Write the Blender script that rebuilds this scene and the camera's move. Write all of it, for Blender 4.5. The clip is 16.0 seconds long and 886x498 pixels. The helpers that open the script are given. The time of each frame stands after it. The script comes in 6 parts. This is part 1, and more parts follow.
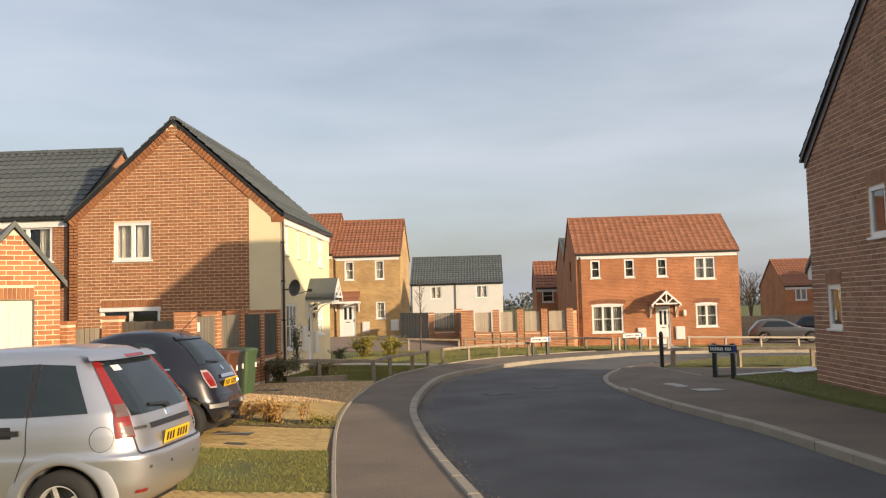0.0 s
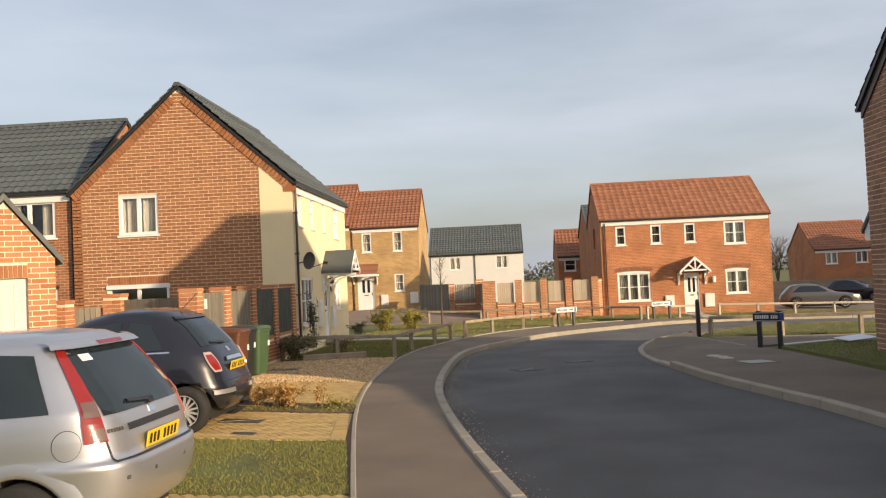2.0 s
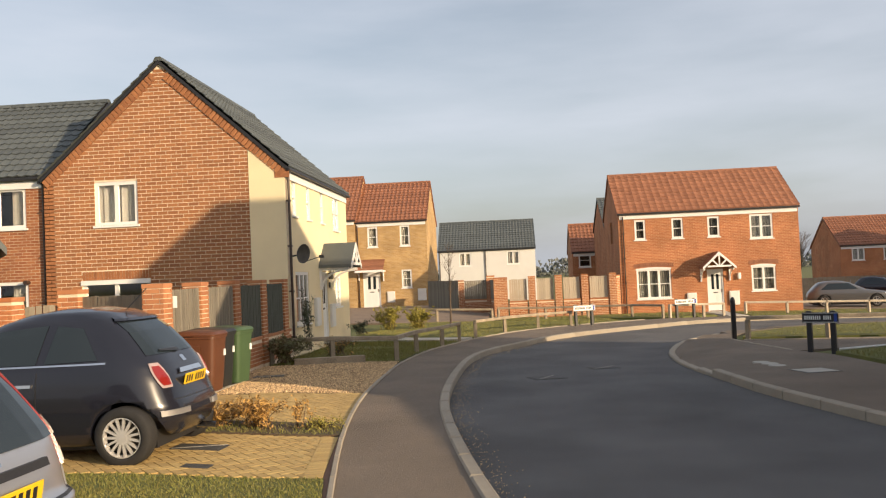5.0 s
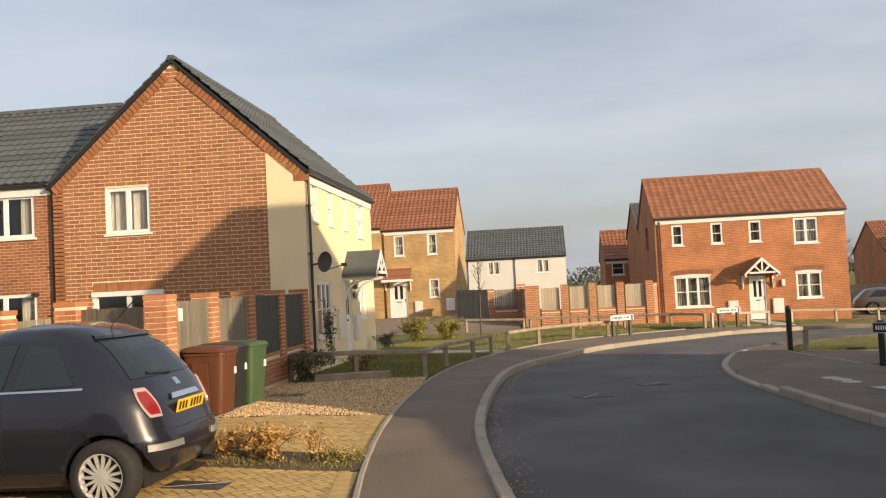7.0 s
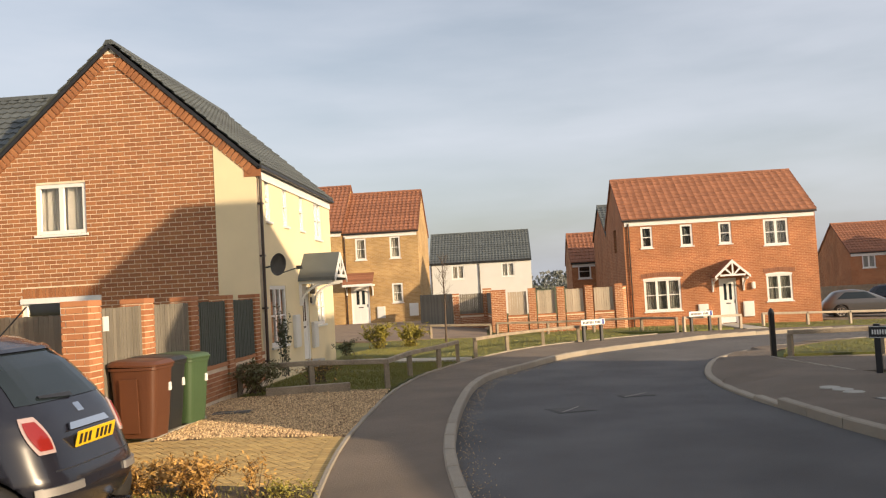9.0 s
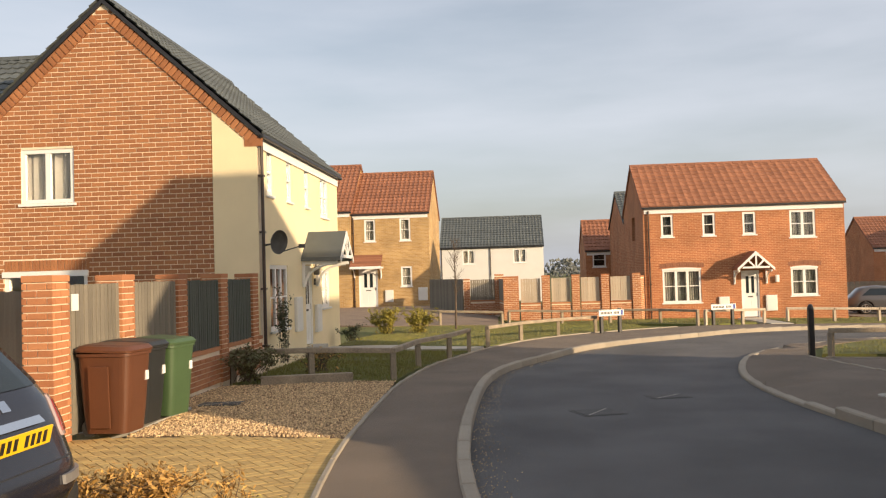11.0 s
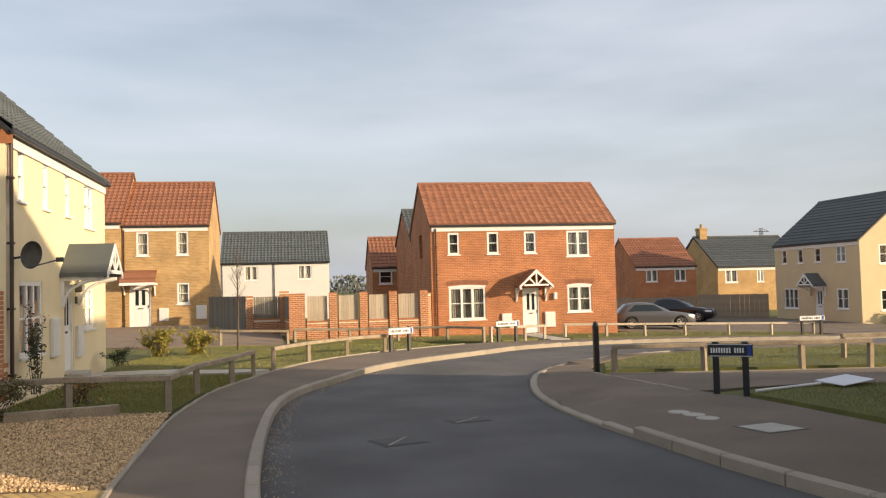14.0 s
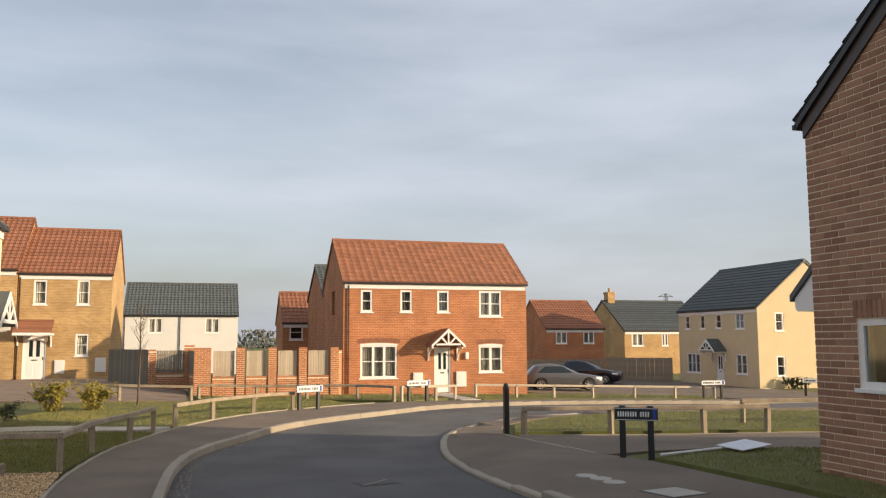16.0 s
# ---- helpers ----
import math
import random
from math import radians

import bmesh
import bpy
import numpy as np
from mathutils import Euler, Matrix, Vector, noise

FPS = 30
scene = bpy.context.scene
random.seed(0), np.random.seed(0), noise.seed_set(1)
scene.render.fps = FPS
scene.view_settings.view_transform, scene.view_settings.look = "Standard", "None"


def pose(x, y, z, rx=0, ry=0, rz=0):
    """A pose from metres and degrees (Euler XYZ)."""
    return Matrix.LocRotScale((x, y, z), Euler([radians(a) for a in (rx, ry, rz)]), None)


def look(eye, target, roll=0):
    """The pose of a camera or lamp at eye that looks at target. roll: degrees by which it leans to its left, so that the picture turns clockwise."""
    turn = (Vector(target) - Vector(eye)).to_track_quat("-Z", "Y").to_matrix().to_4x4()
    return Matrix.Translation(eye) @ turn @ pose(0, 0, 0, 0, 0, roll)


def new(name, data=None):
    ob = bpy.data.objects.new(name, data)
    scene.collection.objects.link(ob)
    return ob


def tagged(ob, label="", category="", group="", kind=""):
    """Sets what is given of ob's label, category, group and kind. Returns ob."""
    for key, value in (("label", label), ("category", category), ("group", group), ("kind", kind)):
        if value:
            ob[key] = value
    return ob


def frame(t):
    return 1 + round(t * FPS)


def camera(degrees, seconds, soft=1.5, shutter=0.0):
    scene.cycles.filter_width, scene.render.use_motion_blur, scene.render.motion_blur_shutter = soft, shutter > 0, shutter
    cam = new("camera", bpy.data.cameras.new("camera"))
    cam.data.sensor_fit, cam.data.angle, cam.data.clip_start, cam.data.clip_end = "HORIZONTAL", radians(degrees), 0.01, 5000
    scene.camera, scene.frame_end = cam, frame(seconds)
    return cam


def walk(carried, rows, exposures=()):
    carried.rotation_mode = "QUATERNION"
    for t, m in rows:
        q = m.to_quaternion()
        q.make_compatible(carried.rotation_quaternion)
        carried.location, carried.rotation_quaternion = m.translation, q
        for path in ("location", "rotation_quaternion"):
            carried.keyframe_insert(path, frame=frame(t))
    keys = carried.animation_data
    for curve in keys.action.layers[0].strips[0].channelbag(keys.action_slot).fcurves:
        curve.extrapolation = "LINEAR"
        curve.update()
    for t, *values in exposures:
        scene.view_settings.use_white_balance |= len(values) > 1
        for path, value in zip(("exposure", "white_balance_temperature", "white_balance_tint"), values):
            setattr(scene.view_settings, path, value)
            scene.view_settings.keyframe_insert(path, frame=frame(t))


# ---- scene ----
cam = camera(55.55, 16.0, soft=1.2)
PATH = [
    (0, (0.218, -3.717, 1.918), (0.13, -1.724, 2.05), -1.5),
    (0.5, (0.144, -3.402, 1.93), (0.04, -1.409, 2.057), -1.8),
    (1, (0.17, -3.044, 1.926), (0.0, -1.054, 2.032), -2.1),
    (1.5, (0.093, -2.698, 1.906), (-0.057, -0.705, 1.979), -2.2),
    (2, (0.015, -2.373, 1.905), (-0.116, -0.379, 1.971), -2.6),
    (2.5, (0.045, -2.008, 1.901), (-0.129, -0.017, 1.971), -3.0),
    (3, (-0.011, -1.661, 1.881), (-0.123, 0.335, 1.949), -3.0),
    (3.5, (-0.059, -1.351, 1.876), (-0.138, 0.647, 1.944), -3.1),
    (4, (-0.035, -0.97, 1.871), (-0.144, 1.027, 1.923), -3.1),
    (4.2, (-0.038, -0.795, 1.859), (-0.155, 1.201, 1.903), -2.8),
    (6.3, (-0.269, 0.754, 1.86), (-0.47, 2.742, 1.952), -2.8),
    (6.5, (-0.291, 0.884, 1.838), (-0.494, 2.872, 1.926), -2.7),
    (7, (-0.285, 1.247, 1.84), (-0.503, 3.233, 1.925), -2.9),
    (7.5, (-0.38, 1.576, 1.837), (-0.606, 3.562, 1.918), -2.9),
    (8, (-0.405, 1.909, 1.815), (-0.633, 3.894, 1.894), -3.0),
    (8.5, (-0.38, 2.286, 1.822), (-0.606, 4.272, 1.9), -3.1),
    (9, (-0.451, 2.63, 1.816), (-0.581, 4.624, 1.908), -3.2),
    (9.2, (-0.466, 2.756, 1.823), (-0.582, 4.751, 1.92), -3.2),
    (11.3, (-0.646, 4.196, 1.806), (-0.803, 6.19, 1.84), -1.6),
    (11.5, (-0.632, 4.306, 1.81), (-0.783, 6.301, 1.824), -1.6),
    (12, (-0.726, 4.439, 1.839), (-0.755, 6.438, 1.821), -0.6),
    (12.5, (-0.775, 4.603, 1.808), (-0.714, 6.602, 1.82), -0.6),
    (13, (-0.782, 4.805, 1.793), (-0.709, 6.803, 1.842), -1.3),
    (13.5, (-0.819, 4.927, 1.811), (-0.657, 6.92, 1.867), -2.0),
    (14, (-0.784, 4.929, 1.837), (-0.427, 6.895, 1.919), -1.5),
    (14.5, (-0.784, 4.941, 1.845), (-0.318, 6.881, 1.976), -0.8),
    (15, (-0.796, 4.95, 1.828), (-0.296, 6.879, 1.992), -0.5),
    (15.5, (-0.775, 4.942, 1.86), (-0.245, 6.861, 2.054), -0.4),
    (16, (-0.799, 4.93, 1.864), (-0.243, 6.839, 2.079), -0.2),
]
walk(cam, [(t, look(eye, target, roll)) for t, eye, target, roll in PATH],
     exposures=((0, 0.18, 6700, 12), (4, 0.20, 6750, 12), (6.5, 0.22, 6800, 13), (7.5, 0.11, 6800, 13), (8.5, 0.20, 6830, 13), (9, 0.25, 6850, 13), (11.5, 0.28, 6880, 13), (12.5, 0.37, 6900, 13), (14, 0.31, 6800, 12), (15, 0.27, 6750, 12), (16, 0.22, 6700, 12)))

# ---- world, sun ----
SUN_AZ, SUN_EL = 124.1, 13.5      # compass bearing from +y clockwise, height in degrees
world = bpy.data.worlds.new("world")
scene.world = world
world.use_nodes = True
wn, wl = world.node_tree.nodes, world.node_tree.links
sky = wn.new("ShaderNodeTexSky")
sky.sky_type, sky.sun_disc = "NISHITA", False
sky.sun_elevation, sky.sun_rotation = radians(SUN_EL), radians(SUN_AZ)
sky.air_density, sky.dust_density, sky.ozone_density = 1.0, 3.0, 1.0
# thin cloud sheet over the sky
tc = wn.new("ShaderNodeTexCoord")
mp = wn.new("ShaderNodeMapping")
mp.inputs["Scale"].default_value = (1.2, 1.6, 6.0)
cl = wn.new("ShaderNodeTexNoise")
cl.inputs["Scale"].default_value, cl.inputs["Detail"].default_value = 1.6, 6
cr = wn.new("ShaderNodeValToRGB")
cr.color_ramp.elements[0].position, cr.color_ramp.elements[1].position = 0.34, 0.72
cr.color_ramp.elements[0].color, cr.color_ramp.elements[1].color = (0.36, 0.36, 0.36, 1), (0.78, 0.78, 0.78, 1)
mx = wn.new("ShaderNodeMix")
mx.data_type = "RGBA"
mx.inputs["B"].default_value = (4.9, 5.35, 6.1, 1)
wl.new(tc.outputs["Generated"], mp.inputs["Vector"])
wl.new(mp.outputs["Vector"], cl.inputs["Vector"])
wl.new(cl.outputs["Fac"], cr.inputs["Fac"])
wl.new(cr.outputs["Color"], mx.inputs["Factor"])
wl.new(sky.outputs["Color"], mx.inputs["A"])
wl.new(mx.outputs["Result"], wn["Background"].inputs["Color"])
wn["Background"].inputs["Strength"].default_value = 0.132
sun = new("sun", bpy.data.lights.new("sun", "SUN"))
sun.data.energy, sun.data.angle, sun.data.color = 5.0, radians(0.6), (1.0, 0.80, 0.55)
sd = Vector((math.sin(radians(SUN_AZ)) * math.cos(radians(SUN_EL)), math.cos(radians(SUN_AZ)) * math.cos(radians(SUN_EL)), math.sin(radians(SUN_EL))))
sun.matrix_world = look(sd * 60, (0, 0, 0))

# ---- materials ----


def mat(name, col, rough=0.7, metal=0.0, var=0.15, scale=6.0, fine=60.0, bump=0.15, col2=None, spec=0.5, rand=0.0, coat=0.0, stretch=(1, 1, 1)):
    """Paint, wood, tarmac and the like: colour with stains at one scale and grain at another, and a fine relief."""
    m = bpy.data.materials.new(name)
    m.use_nodes = True
    n, l = m.node_tree.nodes, m.node_tree.links
    b = n["Principled BSDF"]
    b.inputs["Roughness"].default_value, b.inputs["Metallic"].default_value = rough, metal
    b.inputs["Specular IOR Level"].default_value = spec
    b.inputs["Coat Weight"].default_value, b.inputs["Coat Roughness"].default_value = coat, 0.04
    t = n.new("ShaderNodeTexCoord")
    mpn = n.new("ShaderNodeMapping")
    mpn.inputs["Scale"].default_value = stretch
    l.new(t.outputs["Object"], mpn.inputs["Vector"])
    a = n.new("ShaderNodeTexNoise")
    a.inputs["Scale"].default_value, a.inputs["Detail"].default_value = scale, 5
    f = n.new("ShaderNodeTexNoise")
    f.inputs["Scale"].default_value, f.inputs["Detail"].default_value = fine, 3
    l.new(mpn.outputs["Vector"], a.inputs["Vector"])
    l.new(mpn.outputs["Vector"], f.inputs["Vector"])
    mixc = n.new("ShaderNodeMix")
    mixc.data_type = "RGBA"
    c2 = col2 or tuple(c * (1 - 2.2 * var) for c in col)
    mixc.inputs["A"].default_value, mixc.inputs["B"].default_value = (*c2, 1), (*(c * (1 + var) for c in col), 1)
    add = n.new("ShaderNodeMath")
    add.operation = "MULTIPLY_ADD"
    add.inputs[1].default_value = 0.5
    half = n.new("ShaderNodeMath")
    half.operation = "MULTIPLY"
    half.inputs[1].default_value = 0.5
    l.new(f.outputs["Fac"], half.inputs[0])
    l.new(a.outputs["Fac"], add.inputs[0])
    l.new(half.outputs[0], add.inputs[2])
    ramp = n.new("ShaderNodeMapRange")
    ramp.inputs["From Min"].default_value, ramp.inputs["From Max"].default_value = 0.3, 0.7
    l.new(add.outputs[0], ramp.inputs["Value"])
    last = ramp.outputs["Result"]
    if rand:
        oi, geo = n.new("ShaderNodeObjectInfo"), n.new("ShaderNodeNewGeometry")
        sm = n.new("ShaderNodeMath")
        sm.operation = "ADD"
        l.new(oi.outputs["Random"], sm.inputs[0])
        l.new(geo.outputs["Random Per Island"], sm.inputs[1])
        fr = n.new("ShaderNodeMath")
        fr.operation = "FRACT"
        l.new(sm.outputs[0], fr.inputs[0])
        mr = n.new("ShaderNodeMix")
        mr.inputs["Factor"].default_value = rand
        l.new(last, mr.inputs["A"])
        l.new(fr.outputs[0], mr.inputs["B"])
        last = mr.outputs["Result"]
    l.new(last, mixc.inputs["Factor"])
    l.new(mixc.outputs["Result"], b.inputs["Base Color"])
    if bump:
        bp = n.new("ShaderNodeBump")
        bp.inputs["Strength"].default_value, bp.inputs["Distance"].default_value = bump, 0.02
        l.new(f.outputs["Fac"], bp.inputs["Height"])
        l.new(bp.outputs["Normal"], b.inputs["Normal"])
    return m


def brick_mat(name, c1, c2, mortar, up="XZ"):
    """Brickwork for walls that stay far off: courses of 75 mm. up: the two object axes that span the wall."""
    m = bpy.data.materials.new(name)
    m.use_nodes = True
    n, l = m.node_tree.nodes, m.node_tree.links
    b = n["Principled BSDF"]
    b.inputs["Roughness"].default_value = 0.88
    t, geo = n.new("ShaderNodeTexCoord"), n.new("ShaderNodeSeparateXYZ")
    l.new(t.outputs["Object"], geo.inputs[0])
    s = n.new("ShaderNodeMath")
    s.operation = "ADD"
    l.new(geo.outputs["X"], s.inputs[0])
    l.new(geo.outputs["Y"], s.inputs[1])
    cb = n.new("ShaderNodeCombineXYZ")
    l.new(s.outputs[0], cb.inputs["X"])
    l.new(geo.outputs["Z"], cb.inputs["Y"])
    br = n.new("ShaderNodeTexBrick")
    br.inputs["Scale"].default_value = 1.0
    br.inputs["Brick Width"].default_value, br.inputs["Row Height"].default_value = 0.225, 0.075
    br.inputs["Mortar Size"].default_value, br.inputs["Bias"].default_value = 0.006, 0.0
    br.inputs["Color1"].default_value, br.inputs["Color2"].default_value, br.inputs["Mortar"].default_value = (*c1, 1), (*c2, 1), (*mortar, 1)
    l.new(cb.outputs[0], br.inputs["Vector"])
    no = n.new("ShaderNodeTexNoise")
    no.inputs["Scale"].default_value, no.inputs["Detail"].default_value = 0.9, 6
    l.new(t.outputs["Object"], no.inputs["Vector"])
    hs = n.new("ShaderNodeHueSaturation")
    mr = n.new("ShaderNodeMapRange")
    mr.inputs["From Min"].default_value, mr.inputs["From Max"].default_value = 0.3, 0.7
    mr.inputs["To Min"].default_value, mr.inputs["To Max"].default_value = 0.8, 1.18
    l.new(no.outputs["Fac"], mr.inputs["Value"])
    l.new(mr.outputs["Result"], hs.inputs["Value"])
    l.new(br.outputs["Color"], hs.inputs["Color"])
    l.new(hs.outputs["Color"], b.inputs["Base Color"])
    bp = n.new("ShaderNodeBump")
    bp.inputs["Strength"].default_value, bp.inputs["Distance"].default_value = 0.5, 0.008
    bp.invert = True
    l.new(br.outputs["Fac"], bp.inputs["Height"])
    l.new(bp.outputs["Normal"], b.inputs["Normal"])
    return m


M = {}
M["brick"] = mat("orange_brick", (0.35, 0.150, 0.062), 0.9, var=0.22, scale=3, fine=90, bump=0.3, col2=(0.25, 0.098, 0.042), rand=0.55)
M["brick_dark"] = mat("multi_brick", (0.37, 0.20, 0.125), 0.9, var=0.2, scale=3, fine=90, bump=0.3, col2=(0.21, 0.10, 0.062), rand=0.55)
M["brick_pier"] = mat("pier_brick", (0.44, 0.20, 0.092), 0.9, var=0.2, scale=5, fine=90, bump=0.3, col2=(0.33, 0.12, 0.052), rand=0.6)
M["mortar"] = mat("pale_mortar", (0.84, 0.70, 0.52), 0.95, var=0.12, scale=5, fine=150, bump=0.2)
M["wall_red"] = brick_mat("red_brickwork", (0.44, 0.172, 0.072), (0.34, 0.122, 0.052), (0.58, 0.34, 0.19))
M["wall_tan"] = brick_mat("buff_brickwork", (0.48, 0.31, 0.13), (0.37, 0.22, 0.085), (0.55, 0.42, 0.26))
M["wall_orange"] = brick_mat("orange_brickwork", (0.36, 0.145, 0.062), (0.26, 0.09, 0.04), (0.50, 0.38, 0.26))
M["cream"] = mat("cream_render", (0.82, 0.69, 0.44), 0.9, var=0.05, scale=1.2, fine=180, bump=0.12)
M["cream_pale"] = mat("beige_render", (0.64, 0.52, 0.32), 0.9, var=0.05, scale=1.2, fine=180, bump=0.12)
M["white_render"] = mat("white_render", (0.68, 0.67, 0.64), 0.9, var=0.04, scale=1.2, fine=180, bump=0.1)
M["white"] = mat("white_upvc", (0.80, 0.79, 0.76), 0.35, var=0.03, scale=2, fine=30, bump=0.02)
M["tile_red"] = mat("red_pantile", (0.28, 0.118, 0.064), 0.75, var=0.2, scale=2, fine=70, bump=0.2, col2=(0.20, 0.08, 0.042), rand=0.5)
M["tile_dark"] = mat("slate_grey_tile", (0.095, 0.108, 0.108), 0.6, var=0.18, scale=2.5, fine=70, bump=0.2, rand=0.45)
M["black"] = mat("black_plastic", (0.02, 0.02, 0.022), 0.45, var=0.1, scale=4, fine=50, bump=0.03)
M["pipe"] = mat("brown_pipe", (0.05, 0.03, 0.022), 0.4, var=0.1, scale=4, fine=50, bump=0.02)
M["tarmac"] = mat("road_tarmac", (0.126, 0.122, 0.118), 0.88, var=0.26, scale=0.6, fine=110, bump=0.6)
M["path_tarmac"] = mat("footway_tarmac", (0.205, 0.160, 0.118), 0.9, var=0.2, scale=0.7, fine=240, bump=0.5)
M["kerb"] = mat("concrete_kerb", (0.36, 0.31, 0.24), 0.9, var=0.15, scale=3, fine=90, bump=0.25, rand=0.3)
M["block"] = mat("buff_block_paving", (0.50, 0.345, 0.13), 0.9, var=0.18, scale=2, fine=120, bump=0.3, col2=(0.36, 0.235, 0.085), rand=0.5)
M["block_red"] = mat("red_block_edging", (0.21, 0.115, 0.07), 0.9, var=0.2, scale=2, fine=120, bump=0.3, rand=0.4)
M["court"] = mat("brown_court_paving", (0.26, 0.19, 0.135), 0.9, var=0.15, scale=2, fine=60, bump=0.3)
M["sandbed"] = mat("jointing_sand", (0.34, 0.24, 0.11), 0.95, var=0.2, scale=3, fine=160, bump=0.3)
M["soil"] = mat("bare_soil", (0.12, 0.085, 0.05), 0.95, var=0.25, scale=4, fine=60, bump=0.6)
# the dark second tone carries brown stones and the shadows among them
M["gravel"] = mat("buff_gravel", (0.74, 0.53, 0.29), 0.9, var=0.2, scale=20, fine=120, bump=0.2, col2=(0.15, 0.085, 0.045), rand=0.9)
M["grass"] = mat("lawn_soil", (0.12, 0.135, 0.03), 0.95, var=0.3, scale=1.4, fine=40, bump=0.5, col2=(0.085, 0.075, 0.028))
M["blade"] = mat("grass_blade", (0.17, 0.19, 0.035), 0.7, var=0.25, scale=0.8, fine=20, bump=0.0, col2=(0.20, 0.15, 0.05), rand=0.5)
M["timber"] = mat("weathered_timber", (0.36, 0.29, 0.205), 0.88, var=0.25, scale=3, fine=40, bump=0.3, stretch=(1, 1, 1))
M["fence"] = mat("grey_fence_timber", (0.25, 0.22, 0.17), 0.9, var=0.25, scale=2, fine=60, bump=0.3, rand=0.35, stretch=(6, 6, 0.6))
M["fence_pale"] = mat("pale_fence_timber", (0.50, 0.42, 0.32), 0.9, var=0.2, scale=2, fine=60, bump=0.3, rand=0.35, stretch=(6, 6, 0.6))
M["fence_green"] = mat("dark_stained_timber", (0.095, 0.105, 0.085), 0.85, var=0.2, scale=2, fine=60, bump=0.3, rand=0.3, stretch=(6, 6, 0.6))
M["bin_green"] = mat("green_bin_plastic", (0.060, 0.105, 0.045), 0.45, var=0.08, scale=3, fine=80, bump=0.04)
M["bin_brown"] = mat("brown_bin_plastic", (0.115, 0.043, 0.020), 0.45, var=0.08, scale=3, fine=80, bump=0.04)
M["bin_black"] = mat("black_bin_plastic", (0.022, 0.024, 0.024), 0.45, var=0.08, scale=3, fine=80, bump=0.04)
M["silver"] = mat("silver_car_paint", (0.50, 0.51, 0.54), 0.38, metal=0.8, var=0.02, scale=2, fine=300, bump=0.0, coat=0.6)
M["navy"] = mat("blue_black_car_paint", (0.013, 0.014, 0.022), 0.22, metal=0.0, var=0.05, scale=2, fine=300, bump=0.0, coat=0.5, spec=0.4)
M["grey_paint"] = mat("grey_car_paint", (0.10, 0.102, 0.106), 0.35, metal=0.15, var=0.02, scale=2, fine=300, bump=0.0, coat=0.6)
M["autoglass"] = mat("tinted_car_glass", (0.018, 0.026, 0.032), 0.03, var=0.02, scale=1, fine=10, bump=0.0, spec=0.5)
M["tyre"] = mat("tyre_rubber", (0.022, 0.021, 0.02), 0.8, var=0.15, scale=10, fine=80, bump=0.1)
M["alloy"] = mat("alloy_wheel", (0.74, 0.72, 0.69), 0.38, metal=0.55, var=0.04, scale=5, fine=80, bump=0.0)
M["pewter"] = mat("dull_bumper_trim", (0.30, 0.29, 0.28), 0.4, metal=0.5, var=0.05, scale=4, fine=60, bump=0.0)
M["chrome"] = mat("chrome", (0.75, 0.75, 0.76), 0.12, metal=1.0, var=0.02, scale=3, fine=50, bump=0.0)
M["tail_red"] = mat("red_lamp_lens", (0.23, 0.016, 0.013), 0.12, var=0.05, scale=4, fine=60, bump=0.02, coat=0.5)
M["smoked"] = mat("smoked_lamp_lens", (0.13, 0.085, 0.075), 0.12, var=0.05, scale=4, fine=60, bump=0.02, coat=0.5)
M["tail_clear"] = mat("clear_lamp_lens", (0.40, 0.31, 0.30), 0.12, var=0.05, scale=4, fine=60, bump=0.02, coat=0.5)
M["plate"] = mat("yellow_plate", (0.80, 0.50, 0.02), 0.35, var=0.03, scale=3, fine=60, bump=0.0)
# near-black: the shade of unlit rooms is put into this colour
M["dark"] = mat("unlit_room_shade", (0.06, 0.055, 0.05), 0.9, var=0.1, scale=2, fine=20, bump=0.0)
M["curtain"] = mat("pale_curtain", (0.36, 0.32, 0.28), 0.9, var=0.08, scale=3, fine=60, bump=0.05)
# grey of the blinds, also standing in for sky reflected by the panes
M["net"] = mat("blind_sky_sheen", (0.13, 0.125, 0.115), 0.9, var=0.12, scale=3, fine=60, bump=0.05)
M["sign"] = mat("sign_white", (0.78, 0.78, 0.75), 0.4, var=0.03, scale=3, fine=50, bump=0.0)
M["sign_black"] = mat("sign_black", (0.018, 0.018, 0.02), 0.4, var=0.05, scale=3, fine=50, bump=0.0)
M["sign_blue"] = mat("sign_blue", (0.02, 0.06, 0.32), 0.4, var=0.03, scale=3, fine=50, bump=0.0)
M["iron"] = mat("cast_iron", (0.09, 0.085, 0.076), 0.7, metal=0.3, var=0.2, scale=6, fine=60, bump=0.3)
M["concrete"] = mat("pale_concrete", (0.46, 0.43, 0.37), 0.9, var=0.12, scale=3, fine=90, bump=0.2)
M["bark"] = mat("bark", (0.12, 0.085, 0.06), 0.9, var=0.2, scale=6, fine=60, bump=0.4)
M["leaf"] = mat("dark_leaf", (0.055, 0.075, 0.032), 0.6, var=0.3, scale=3, fine=20, bump=0.0, rand=0.5)
M["leaf_mid"] = mat("green_brown_leaf", (0.115, 0.14, 0.055), 0.6, var=0.3, scale=3, fine=20, bump=0.0, col2=(0.13, 0.085, 0.035), rand=0.6)
M["leaf_yellow"] = mat("yellow_leaf", (0.36, 0.29, 0.05), 0.6, var=0.25, scale=3, fine=20, bump=0.0, col2=(0.15, 0.15, 0.03), rand=0.6)
M["leaf_brown"] = mat("rusty_leaf", (0.52, 0.30, 0.08), 0.7, var=0.25, scale=3, fine=20, bump=0.0, col2=(0.26, 0.15, 0.05), rand=0.6)
